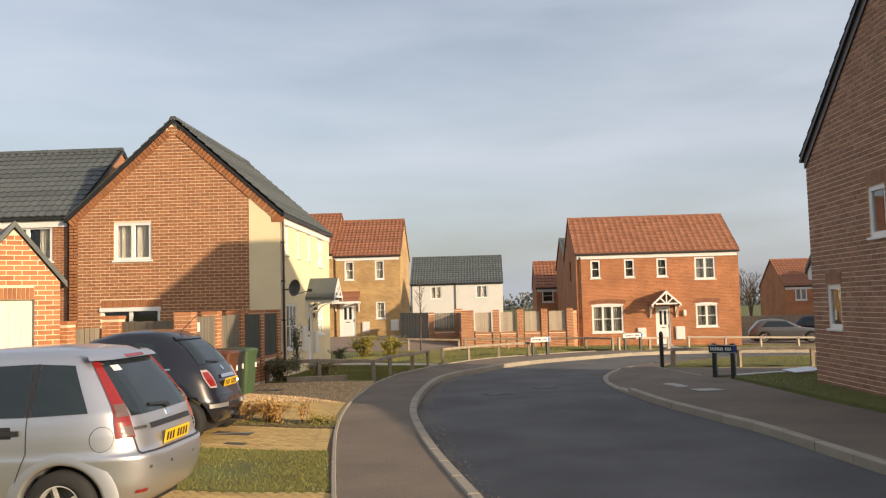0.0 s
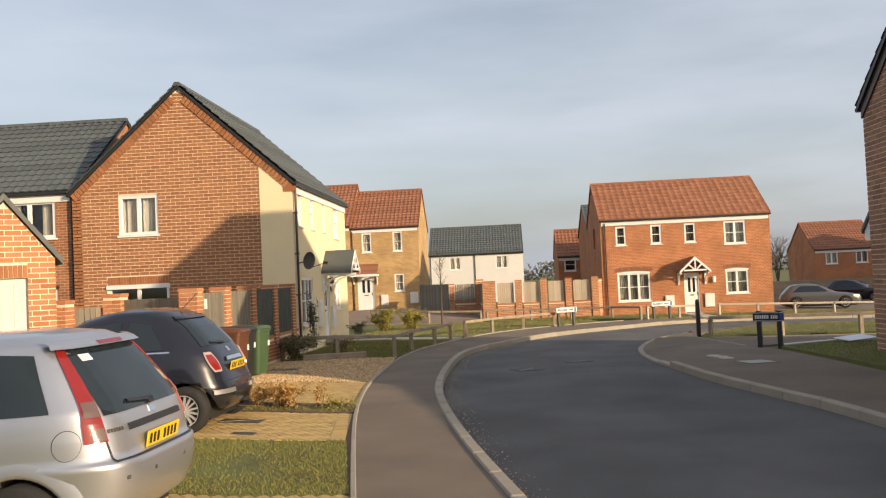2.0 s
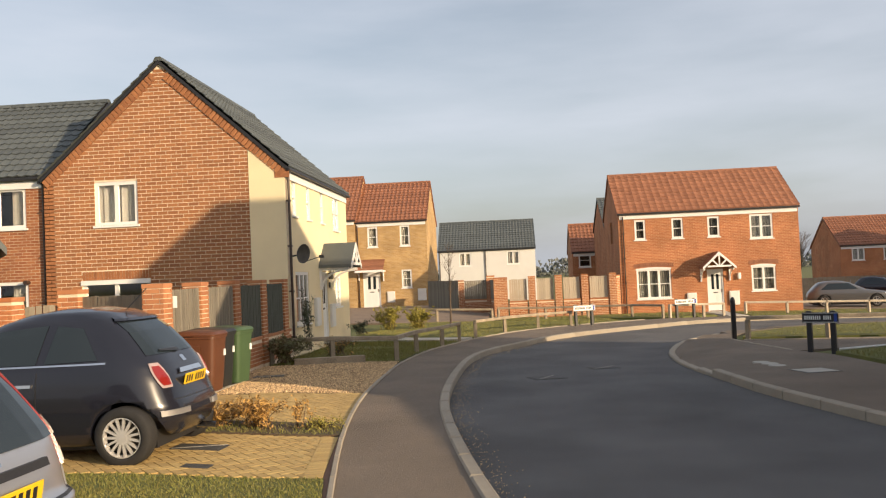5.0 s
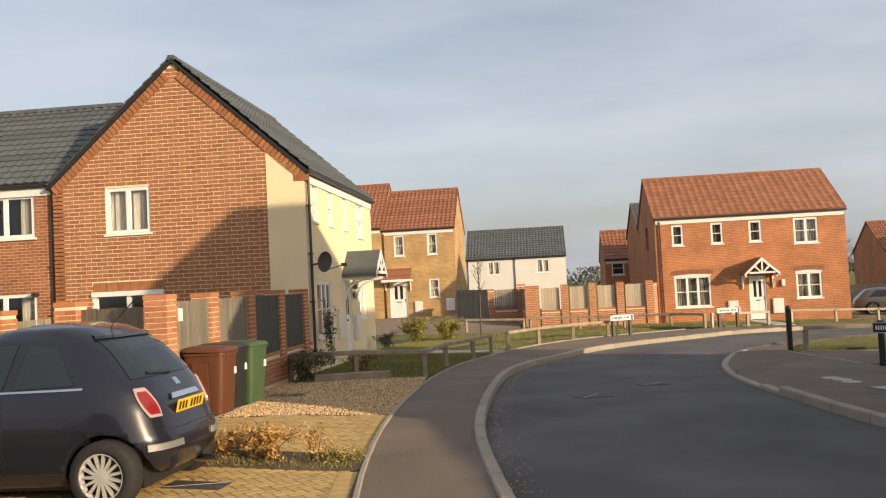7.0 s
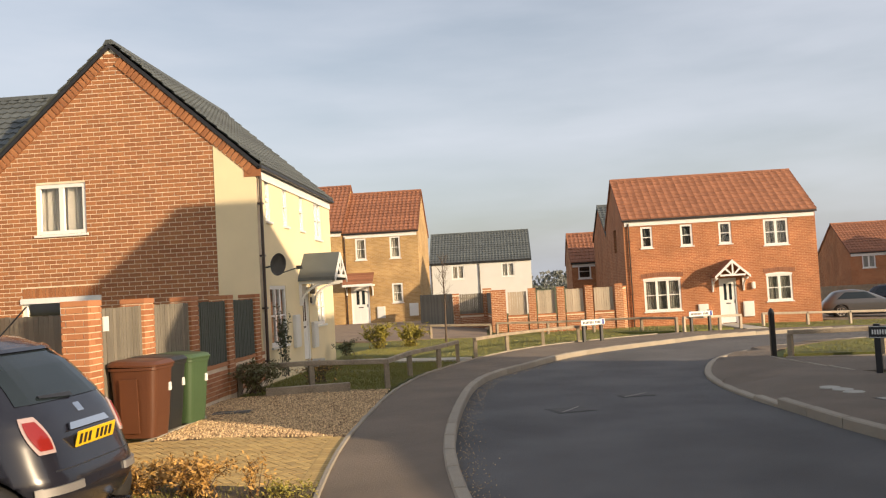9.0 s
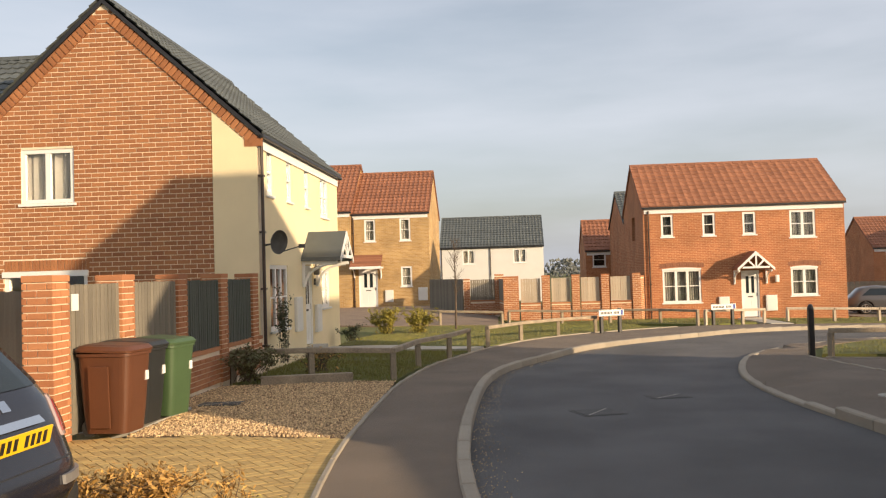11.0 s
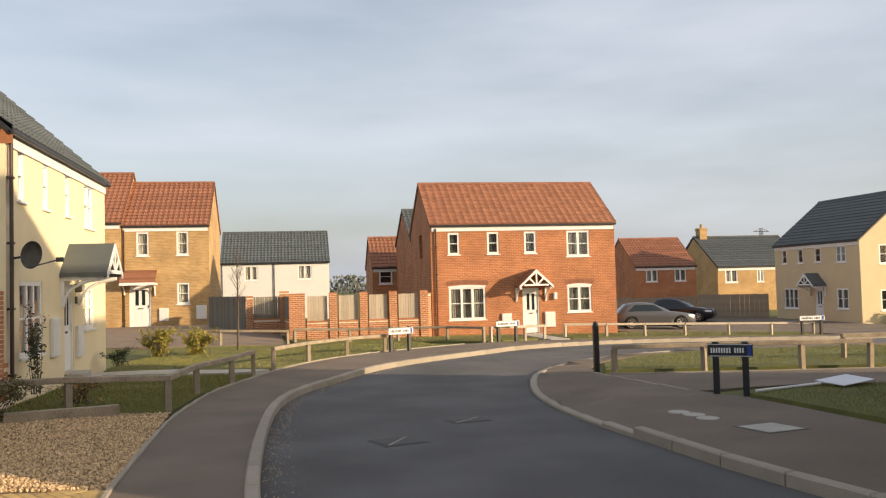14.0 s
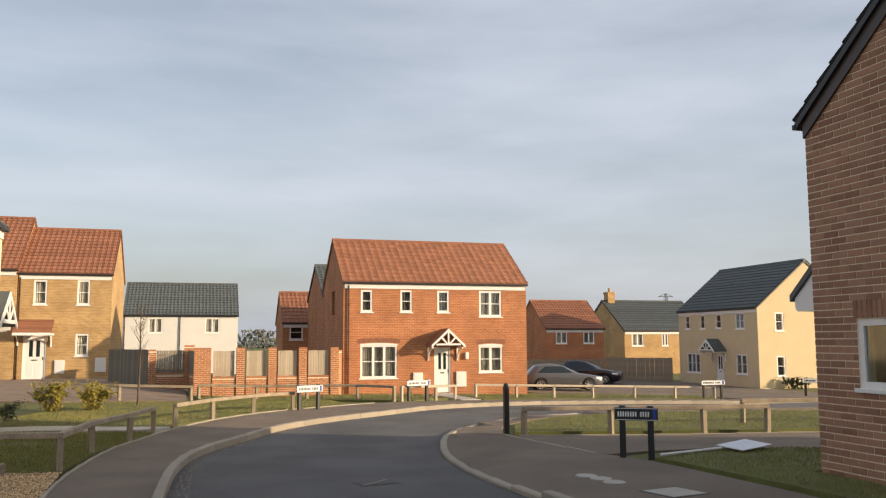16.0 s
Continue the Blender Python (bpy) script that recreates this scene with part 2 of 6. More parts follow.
# distance haze is put into this paler wood colour
M["far_wood_haze"] = mat("far_wood_haze", (0.17, 0.18, 0.165), 0.9, var=0.3, scale=0.3, fine=4, bump=0.5)
M["board"] = mat("white_board", (0.72, 0.72, 0.76), 0.5, var=0.05, scale=3, fine=50, bump=0.0)
M["vent"] = mat("grey_meter_box", (0.74, 0.73, 0.69), 0.5, var=0.04, scale=3, fine=50, bump=0.0)
M["door_cream"] = mat("off_white_door_paint", (0.62, 0.58, 0.52), 0.5, var=0.04, scale=2, fine=40, bump=0.02)
glass = bpy.data.materials.new("window_glass")
glass.use_nodes = True
gb = glass.node_tree.nodes["Principled BSDF"]
gb.inputs["Transmission Weight"].default_value, gb.inputs["Roughness"].default_value, gb.inputs["IOR"].default_value = 1.0, 0.01, 1.5
gb.inputs["Base Color"].default_value = (0.85, 0.9, 0.9, 1)
M["glass"] = glass

# ---- building blocks ----


def smooth01(v):
    v = min(1.0, max(0.0, v))
    return v * v * (3 - 2 * v)


def ground_z(x, y):
    """The lie of the land: falling gently ahead and to the right, rising to the gardens on both sides and at the buff houses."""
    z = -0.016 * max(0.0, min(y, 46) - 14) - 0.027 * max(0.0, min(x, 22) - 6) * smooth01((y - 22) / 15)
    z += 0.07 * smooth01((-2.2 - x) / 2.0) * smooth01((y + 8) / 6) * smooth01((34 - y) / 6) + 0.08 * smooth01((x - 5.9) / 1.3) * smooth01((21 - y) / 3)
    return z + 0.6 * smooth01((2 - x) / 7) * smooth01((y - 33) / 14)


def part(name, bm, material, parent=None, label="", flat=True):
    """Links a bmesh or a mesh as one mesh object, under a thing or under a part."""
    if isinstance(bm, bmesh.types.BMesh):
        me = bpy.data.meshes.new(name)
        bm.to_mesh(me)
        bm.free()
    else:
        me = bm
    if not len(me.materials):
        me.materials.append(M[material])
    ob = new(name, me)
    if not flat:
        me.shade_smooth()
    if parent is not None:
        ob.parent = parent
    if label:
        ob["label"] = label
    return ob


def thing(name, m, label, category, group="", kind=""):
    ob = new(name)
    ob.empty_display_size = 0.2
    ob.matrix_basis = m
    return tagged(ob, label, category, group, kind)


def box(bm, x0, x1, y0, y1, z0, z1, bevel=0.0, m=None):
    vs = [bm.verts.new(p) for p in ((x0, y0, z0), (x1, y0, z0), (x1, y1, z0), (x0, y1, z0), (x0, y0, z1), (x1, y0, z1), (x1, y1, z1), (x0, y1, z1))]
    fs = [bm.faces.new([vs[i] for i in q]) for q in ((0, 3, 2, 1), (4, 5, 6, 7), (0, 1, 5, 4), (1, 2, 6, 5), (2, 3, 7, 6), (3, 0, 4, 7))]
    if bevel:
        es = list({e for f in fs for e in f.edges})
        out = bmesh.ops.bevel(bm, geom=es, offset=bevel, segments=2, affect="EDGES", profile=0.6)
        vs = list({v for f in out["faces"] for v in f.verts} | {v for v in vs if v.is_valid})
    if m is not None:
        bmesh.ops.transform(bm, matrix=m, verts=vs)
    return vs


def boxes(*dims, bevel=0.0):
    bm = bmesh.new()
    for d in dims:
        box(bm, *d, bevel=bevel)
    return bm


def prism(bm, pts, y0, y1):
    """A polygon in the xz plane, drawn out from y0 to y1."""
    a = [bm.verts.new((x, y0, z)) for x, z in pts]
    b = [bm.verts.new((x, y1, z)) for x, z in pts]
    bm.faces.new(a)
    bm.faces.new(b[::-1])
    n = len(pts)
    for i in range(n):
        bm.faces.new((a[i], b[i], b[(i + 1) % n], a[(i + 1) % n]))
    bmesh.ops.recalc_face_normals(bm, faces=bm.faces)
    return a + b


def tube(bm, p, q, r0, r1=None, n=8):
    """A tapered rod from p to q."""
    p, q = Vector(p), Vector(q)
    r1 = r0 if r1 is None else r1
    ax = (q - p).normalized()
    u = ax.orthogonal().normalized()
    w = ax.cross(u)
    ring = [[bm.verts.new(c + r * (math.cos(2 * math.pi * i / n) * u + math.sin(2 * math.pi * i / n) * w)) for i in range(n)] for c, r in ((p, r0), (q, r1))]
    for i in range(n):
        bm.faces.new((ring[0][i], ring[0][(i + 1) % n], ring[1][(i + 1) % n], ring[1][i]))
    bm.faces.new(ring[0][::-1])
    bm.faces.new(ring[1])


def lathe(bm, prof, axis="Y", n=32, centre=(0, 0, 0)):
    """Turns a profile of (radius, along) round an axis."""
    c = Vector(centre)
    rings = []
    for r, a in prof:
        row = []
        for i in range(n):
            t = 2 * math.pi * i / n
            v = (r * math.cos(t), a, r * math.sin(t)) if axis == "Y" else (r * math.cos(t), r * math.sin(t), a)
            row.append(bm.verts.new(c + Vector(v)))
        rings.append(row)
    for k in range(len(rings) - 1):
        for i in range(n):
            bm.faces.new((rings[k][i], rings[k][(i + 1) % n], rings[k + 1][(i + 1) % n], rings[k + 1][i]))
    bmesh.ops.recalc_face_normals(bm, faces=bm.faces)


def mesh_of(name, verts, faces, material):
    me = bpy.data.meshes.new(name)
    me.from_pydata(verts, [], faces)
    me.materials.append(M[material])
    me.update()
    return me


def catmull(pts, step=0.5):
    """A smooth curve through points of the plan, at even steps."""
    P = [Vector(p).to_3d() for p in pts]
    P = [2 * P[0] - P[1]] + P + [2 * P[-1] - P[-2]]
    raw = []
    for i in range(1, len(P) - 2):
        for k in range(24):
            t = k / 24
            raw.append(0.5 * ((2 * P[i]) + (-P[i - 1] + P[i + 1]) * t + (2 * P[i - 1] - 5 * P[i] + 4 * P[i + 1] - P[i + 2]) * t * t + (-P[i - 1] + 3 * P[i] - 3 * P[i + 1] + P[i + 2]) * t ** 3))
    raw.append(P[-2])
    out, left = [raw[0]], step
    for a, b in zip(raw, raw[1:]):
        d = (b - a).length
        while d >= left:
            a = a + (b - a) * (left / d)
            d = (b - a).length
            out.append(a)
            left = step
        left -= d
    return [(p.x, p.y) for p in out]


def sheet(name, ring, lift, material, cell=1.0, depth=0.12, label="", category="", kind="structure"):
    """A surface over a plan polygon that follows the lie of the land, with a skirt."""
    bm = bmesh.new()
    f = bm.faces.new([bm.verts.new((x, y, 0)) for x, y in ring])
    if f.normal.z < 0 or f.calc_area() == 0:
        f.normal_flip()
    f.normal_update()
    if f.normal.z < 0:
        f.normal_flip()
    bmesh.ops.triangulate(bm, faces=[f])
    xs, ys = [p[0] for p in ring], [p[1] for p in ring]
    for axis, lo, hi in ((0, min(xs), max(xs)), (1, min(ys), max(ys))):
        k = math.floor(lo / cell) + 1
        while k * cell < hi:
            co, no = (Vector((k * cell, 0, 0)), Vector((1, 0, 0))) if axis == 0 else (Vector((0, k * cell, 0)), Vector((0, 1, 0)))
            bmesh.ops.bisect_plane(bm, geom=bm.verts[:] + bm.edges[:] + bm.faces[:], plane_co=co, plane_no=no)
            k += 1
    edge = [e for e in bm.edges if e.is_boundary]
    out = bmesh.ops.extrude_edge_only(bm, edges=edge)
    low = {v for v in out["geom"] if isinstance(v, bmesh.types.BMVert)}
    for v in bm.verts:
        v.co.z = ground_z(v.co.x, v.co.y) + lift - (depth if v in low else 0)
    bmesh.ops.recalc_face_normals(bm, faces=bm.faces)
    ob = part(name, bm, material)
    return tagged(ob, label, category, kind=kind)


def inside(x, y, ring):
    hit = False
    for (x0, y0), (x1, y1) in zip(ring, ring[1:] + ring[:1]):
        if (y0 > y) != (y1 > y) and x < x0 + (y - y0) * (x1 - x0) / (y1 - y0):
            hit = not hit
    return hit


# ---- ground, road, pavements ----
KERB_L = catmull([(5.6, -22), (2.0, -4.5), (0.36, 3.55), (-0.03, 5.4), (-0.44, 7.4), (-0.8, 9.5), (-1.07, 11.5), (-1.19, 13.5), (-1.2, 16.5), (-1.08, 19.3), (-0.69, 21.4), (0.18, 23.6), (1.2, 26.0), (2.68, 28.0), (4.95, 30.2), (7.5, 32.6), (11.0, 34.6), (15, 35.6), (20, 36.0), (30, 35.6), (70, 30)], 0.457)
KERB_R = catmull([(10.2, -22), (6.5, -6), (5.45, 0), (4.68, 6.5), (4.4, 9.0), (4.05, 10.6), (3.62, 12.6), (3.42, 14.5), (3.3, 16.5), (3.36, 18.2), (3.62, 20.0), (4.35, 22.5), (5.2, 24.2), (6.4, 25.7), (7.6, 26.9), (9.6, 28.2), (13, 29.2), (18, 29.5), (30, 29.0), (70, 23.5)], 0.457)
EDGE_L = catmull([(3.9, -22), (0.25, -4.5), (-1.08, 3.5), (-1.43, 5.4), (-2.1, 9.4), (-2.41, 12.2), (-2.49, 14.1), (-2.56, 17.2), (-2.52, 18.9), (-2.28, 21.7), (-1.85, 23.6), (-1.42, 25.4), (-1.05, 26.6), (-0.12, 28.8), (1.1, 30.7), (2.5, 32.1), (6, 34.7), (9, 36.1), (12, 37.0), (16, 37.6), (20, 37.9), (30, 37.6), (70, 32.3)], 0.457)
EDGE_R = catmull([(14, -22), (9.5, -6), (6.7, 6), (6.5, 9.8), (6.25, 13), (6.15, 16.8), (5.85, 18.3), (5.6, 20), (5.58, 22.1), (6.3, 24.0), (8.0, 25.9), (10.5, 26.9), (14, 27.3), (20, 27.2), (40, 25.6), (70, 21)], 0.457)

bm = bmesh.new()
for i0, (cell, lim) in enumerate(((4, 96),)):
    k = range(-lim, lim + 1, cell)
    vs = {(x, y): bm.verts.new((x, y, ground_z(x, y) - 0.16)) for x in k for y in k}
    for x in k:
        for y in k:
            if (x + cell, y + cell) in vs:
                bm.faces.new((vs[x, y], vs[x + cell, y], vs[x + cell, y + cell], vs[x, y + cell]))
# out to the horizon
rim = [e for e in bm.edges if e.is_boundary]
out = bmesh.ops.extrude_edge_only(bm, edges=rim)
for v in out["geom"]:
    if isinstance(v, bmesh.types.BMVert):
        v.co.x, v.co.y, v.co.z = v.co.x * 26, v.co.y * 26, -6.0
tagged(part("ground", bm, "grass"), "wide rough green ground under the whole estate", "ground", kind="structure")

sheet("road", KERB_L + KERB_R[::-1], -0.11, "tarmac", 1.5, 0.1, "dark grey tarmac road curving to the right", "road")
sheet("pavement", EDGE_L + KERB_L[::-1], 0.0, "path_tarmac", 1.5, 0.15, "brown-grey tarmac footway beside the road", "pavement")
far_walk = sheet("pavement", KERB_R + EDGE_R[::-1], 0.0, "path_tarmac", 1.5, 0.15, "dark tarmac footway on the far side of the road", "pavement")


def dropped(y):
    """How far the kerb sinks towards the corner."""
    return 0.085 * smooth01((y - 14.3) / 1.4)


def beside(x, y, curve):
    """How far a point of the plan lies from a curve."""
    best = 1e9
    for (xa, ya), (xb, yb) in zip(curve, curve[1:]):
        k = max(0.0, min(1.0, ((x - xa) * (xb - xa) + (y - ya) * (yb - ya)) / ((xb - xa) ** 2 + (yb - ya) ** 2)))
        best = min(best, math.hypot(x - xa - k * (xb - xa), y - ya - k * (yb - ya)))
    return best


for v in far_walk.data.vertices:
    if v.co.y > 14 and beside(v.co.x, v.co.y, KERB_R) < 0.02:
        v.co.z -= dropped(v.co.y) + 0.012

# ---- houses ----


def stone_mesh(name, lx, ly, lz, bevel, material):
    """A small block with chamfered upper edges, its base at z = 0 and its middle at the origin."""
    a, b = lx / 2, ly / 2
    v = [(-a, -b, 0), (a, -b, 0), (a, b, 0), (-a, b, 0), (-a, -b, lz - bevel), (a, -b, lz - bevel), (a, b, lz - bevel), (-a, b, lz - bevel),
         (-a + bevel, -b + bevel, lz), (a - bevel, -b + bevel, lz), (a - bevel, b - bevel, lz), (-a + bevel, b - bevel, lz)]
    f = [(0, 1, 5, 4), (1, 2, 6, 5), (2, 3, 7, 6), (3, 0, 4, 7), (4, 5, 9, 8), (5, 6, 10, 9), (6, 7, 11, 10), (7, 4, 8, 11), (8, 9, 10, 11)]
    return mesh_of(name, v, f, material)


def brick_rows(spans, z0, z1, proud=0.009, seed=1, course=0.095, length=0.27, joint=0.015):
    """Bricks in half bond on a wall face y = 0 that looks to -y. spans(z): the stretches of x that are walled."""
    rnd = random.Random(seed)
    v, f = [], []
    row, z, h = 0, z0, course - joint
    while z + h <= z1 + 0.01:
        for a, b in spans(z + h / 2):
            x = math.floor(a / length) * length - (length / 2 if row % 2 else 0)
            while x < b:
                l, r = max(x, a), min(x + length - joint, b)
                if r - l > 0.03:
                    y = -proud - rnd.uniform(0, 0.003)
                    n = len(v)
                    e = 0.003
                    v += [(l, 0, z), (r, 0, z), (r, 0, z + h), (l, 0, z + h), (l + e, y, z + e), (r - e, y, z + e), (r - e, y, z + h - e), (l + e, y, z + h - e)]
                    f += [(n + 4, n + 5, n + 6, n + 7), (n, n + 1, n + 5, n + 4), (n + 1, n + 2, n + 6, n + 5), (n + 2, n + 3, n + 7, n + 6), (n + 3, n, n + 4, n + 7)]
                x += length
        z += course
        row += 1
    return v, f


def wall_with_holes(bm, x0, x1, y0, y1, z0, z1, holes):
    """A wall slab from box cells, left open at the holes (x0, x1, z0, z1)."""
    xs = sorted({x0, x1, *(h[0] for h in holes), *(h[1] for h in holes)})
    zs = sorted({z0, z1, *(h[2] for h in holes), *(h[3] for h in holes)})
    solid = {}
    for i, (a, b) in enumerate(zip(xs, xs[1:])):
        for k, (c, d) in enumerate(zip(zs, zs[1:])):
            if not any(h[0] - 1e-6 <= a and b <= h[1] + 1e-6 and h[2] - 1e-6 <= c and d <= h[3] + 1e-6 for h in holes):
                solid[i, k] = True
    made = {}

    def at(i, y, k):
        key = (i, y, k)
        if key not in made:
            made[key] = bm.verts.new((xs[i], (y0, y1)[y], zs[k]))
        return made[key]

    for i, k in solid:
        bm.faces.new((at(i, 0, k), at(i + 1, 0, k), at(i + 1, 0, k + 1), at(i, 0, k + 1)))
        bm.faces.new((at(i, 1, k), at(i, 1, k + 1), at(i + 1, 1, k + 1), at(i + 1, 1, k)))
        if (i - 1, k) not in solid:
            bm.faces.new((at(i, 0, k), at(i, 0, k + 1), at(i, 1, k + 1), at(i, 1, k)))
        if (i + 1, k) not in solid:
            bm.faces.new((at(i + 1, 0, k), at(i + 1, 1, k), at(i + 1, 1, k + 1), at(i + 1, 0, k + 1)))
        if (i, k - 1) not in solid:
            bm.faces.new((at(i, 0, k), at(i, 1, k), at(i + 1, 1, k), at(i + 1, 0, k)))
        if (i, k + 1) not in solid:
            bm.faces.new((at(i, 0, k + 1), at(i + 1, 0, k + 1), at(i + 1, 1, k + 1), at(i, 1, k + 1)))


def window(parent, x0, x1, z0, z1, cols=2, bars=True, curtain="", y=0.0, depth=0.07, sill=True):
    """A white framed window set into a wall face y that looks to -y."""
    w, t = 0.085, 0.035
    yy = y + 0.02
    bm = bmesh.new()
    cw = (x1 - x0 - 2 * w) / cols
    lights = []
    for n in range(cols):
        a, b = x0 + w + n * cw + (w * 0.6 if n else 0), x0 + w + (n + 1) * cw - (w * 0.6 if n < cols - 1 else 0)
        zm = (z0 + z1) / 2
        lights += [(a, b, z0 + w, zm - t / 2), (a, b, zm + t / 2, z1 - w)] if bars else [(a, b, z0 + w, z1 - w)]
    wall_with_holes(bm, x0, x1, yy, yy + depth, z0, z1, lights)
    win = part("window", bm, "white", parent)
    for c in range(cols):
        a = x0 + w + c * cw
        g = part("pane", boxes((a + 0.01, a + cw - 0.01, yy + 0.028, yy + 0.034, z0 + w, z1 - w)), "glass", win)
        g.visible_shadow = False
    if sill:
        part("sill", boxes((x0 - 0.05, x1 + 0.05, y - 0.05, yy + 0.01, z0 - 0.055, z0 - 0.003), bevel=0.008), "white", win)
    for side in curtain:
        n = 14
        span = (x1 - x0) * (0.28 if side in "lr" else 1) - (0.06 if side in "fn" else 0)
        a = x0 + 0.03 if side in "lfn" else x1 - 0.03 - span
        bm = bmesh.new()
        rows = [[bm.verts.new((a + span * i / n, yy + 0.16 + 0.03 * math.sin(i * 2.1), z)) for i in range(n + 1)] for z in (z0, z1)]
        for i in range(n):
            bm.faces.new((rows[0][i], rows[0][i + 1], rows[1][i + 1], rows[1][i]))
        # the grey sheet is a blind that also carries the panes' sky reflection
        part("blind" if side == "n" else "curtain", bm, "net" if side == "n" else "curtain", win)
    return win


def door(parent, x0, x1, z0, z1, y=0.0):
    """A white panelled front door with two tall lights, a letter slot and a lever."""
    d = part("door", boxes((x0 + 0.05, x1 - 0.05, y + 0.06, y + 0.11, z0 + 0.03, z1 - 0.05)), "white", parent)
    part("door_frame", boxes((x0, x0 + 0.05, y + 0.02, y + 0.13, z0, z1), (x1 - 0.05, x1, y + 0.02, y + 0.13, z0, z1), (x0 + 0.05, x1 - 0.05, y + 0.02, y + 0.13, z1 - 0.05, z1)), "white", parent)
    w, h = x1 - x0, z1 - z0
    for k in (0.27, 0.57):
        part("pane", boxes((x0 + w * k, x0 + w * (k + 0.16), y + 0.054, y + 0.065, z0 + h * 0.52, z0 + h * 0.88), bevel=0.004), "autoglass", d)
    part("letter_slot", boxes((x0 + w * 0.37, x0 + w * 0.63, y + 0.05, y + 0.062, z0 + h * 0.43, z0 + h * 0.455)), "iron", d)
    for a in (0.2, 0.55):
        part("panel", boxes((x0 + w * a, x0 + w * (a + 0.26), y + 0.052, y + 0.064, z0 + h * 0.08, z0 + h * 0.38), bevel=0.005), "white", d)
    part("handle", boxes((x0 + w * 0.86, x0 + w * 0.9, y + 0.03, y + 0.06, z0 + h * 0.45, z0 + h * 0.52)), "chrome", d)
    part("step", boxes((x0 - 0.05, x1 + 0.05, y - 0.35, y + 0.02, z0 - 0.14, z0 - 0.002), bevel=0.01), "concrete", parent)
    return d


def tile_sheet(length, slope, tile=0.25, gauge=0.32, amp=0.028):
    """Interlocking pantiles in stepped rows: x along the eave, y up the slope, z off it."""
    v, f = [], []
    sub = 6
    nx = max(1, round(length / tile)) * sub
    ny = max(1, round(slope / gauge))
    for j in range(ny):
        n = len(v)
        for y, lift in ((j * slope / ny, 0.045), ((j + 1) * slope / ny + 0.03, 0.012)):
            for i in range(nx + 1):
                t = (i % sub) / sub
                v.append((i * length / nx, y, lift + amp * (1.0 if t == 0 else math.cos(2 * math.pi * t) ** 3 * 0.6 + 0.2)))
        for i in range(nx):
            f.append((n + i, n + i + 1, n + nx + 2 + i, n + nx + 1 + i))
        # front lip of the row
        k = len(v)
        for i in range(nx + 1):
            x, y, z = v[n + i]
            v.append((x, y, z - 0.035))
        for i in range(nx):
            f.append((k + i, k + i + 1, n + i + 1, n + i))
    return v, f


def roof(parent, W, D, eave, rise, tile_mat, over=0.13, verge=0.06, pieces=False, seed=3):
    """A pitched roof with its ridge along x over walls W by D, from two slabs of tiles, with ridge tiles, gutters and verges."""
    half = D / 2
    pitch = math.atan2(rise, half)
    slope = half / math.cos(pitch) + over
    r = new("roof")
    r.parent = parent
    bm = bmesh.new()
    t = 0.10
    k = over * math.cos(pitch)
    drop = over * math.sin(pitch)
    for s in (0, 1):
        y = lambda q: q if s == 0 else D - q  # noqa: E731
        prof = [(y(-k), eave - drop), (y(half), eave + rise), (y(half), eave + rise + t), (y(-k), eave - drop + t)]
        a = [bm.verts.new((-verge, p, z)) for p, z in prof]
        b = [bm.verts.new((W + verge, p, z)) for p, z in prof]
        bm.faces.new(a)
        bm.faces.new(b)
        for i in range(4):
            bm.faces.new((a[i], a[(i + 1) % 4], b[(i + 1) % 4], b[i]))
    bmesh.ops.recalc_face_normals(bm, faces=bm.faces)
    bpy.data.objects.remove(r)
    r = part("roof", bm, "black" if tile_mat == "tile_dark" else tile_mat, parent)
    for s in (0, 1):
        m = pose(-verge, -k, eave - drop + t + 0.004, math.degrees(pitch)) if s == 0 else pose(W + verge, D + k, eave - drop + t + 0.004, math.degrees(pitch), 0, 0)
        if s == 1:
            m = Matrix.Translation((W + verge, D + k, eave - drop + t + 0.004)) @ Matrix.Rotation(math.pi, 4, "Z") @ Matrix.Rotation(pitch, 4, "X")
        if pieces and s == 0:
            nx, ny = round((W + 2 * verge) / 0.335), 11
            tw, th = (W + 2 * verge) / nx, slope / ny
            tv, tf = tile_sheet(tw, th, tile=tw, gauge=th)
            me = mesh_of("tile", tv, tf, tile_mat)
            me.shade_smooth()
            for i in range(nx):
                for j in range(ny):
                    o = new("tile", me)
                    o.parent = r
                    o.matrix_basis = m @ Matrix.Translation((i * tw, j * th, 0))
        else:
            tv, tf = tile_sheet(W + 2 * verge, slope)
            me = mesh_of("tiles", tv, tf, tile_mat)
            o = part("tiles", me, tile_mat, r)
            o.matrix_basis = m
            tagged(o, kind="stuff")
    n = max(2, round(W / 0.42))
    step = (W + 2 * verge) / n
    bm = bmesh.new()
    prism(bm, [(-0.13, -0.06), (0.13, -0.06), (0.07, 0.05), (-0.07, 0.05)], 0, step - 0.012)
    bmesh.ops.transform(bm, matrix=Matrix.Rotation(-math.pi / 2, 4, "Z"), verts=bm.verts)
    me = bpy.data.meshes.new("ridge_tile")
    bm.to_mesh(me)
    bm.free()
    me.materials.append(M[tile_mat])
    for i in range(n):
        o = new("ridge_tile", me)
        o.parent = r
        o.matrix_basis = Matrix.Translation((-verge + i * step, half, eave + rise + t + 0.03))
    for yy in (-k - 0.06, D + k - 0.05):
        part("gutter", boxes((-verge, W + verge, yy, yy + 0.11, eave - drop + 0.01, eave - drop + 0.09), bevel=0.02), "black", r)
    return r


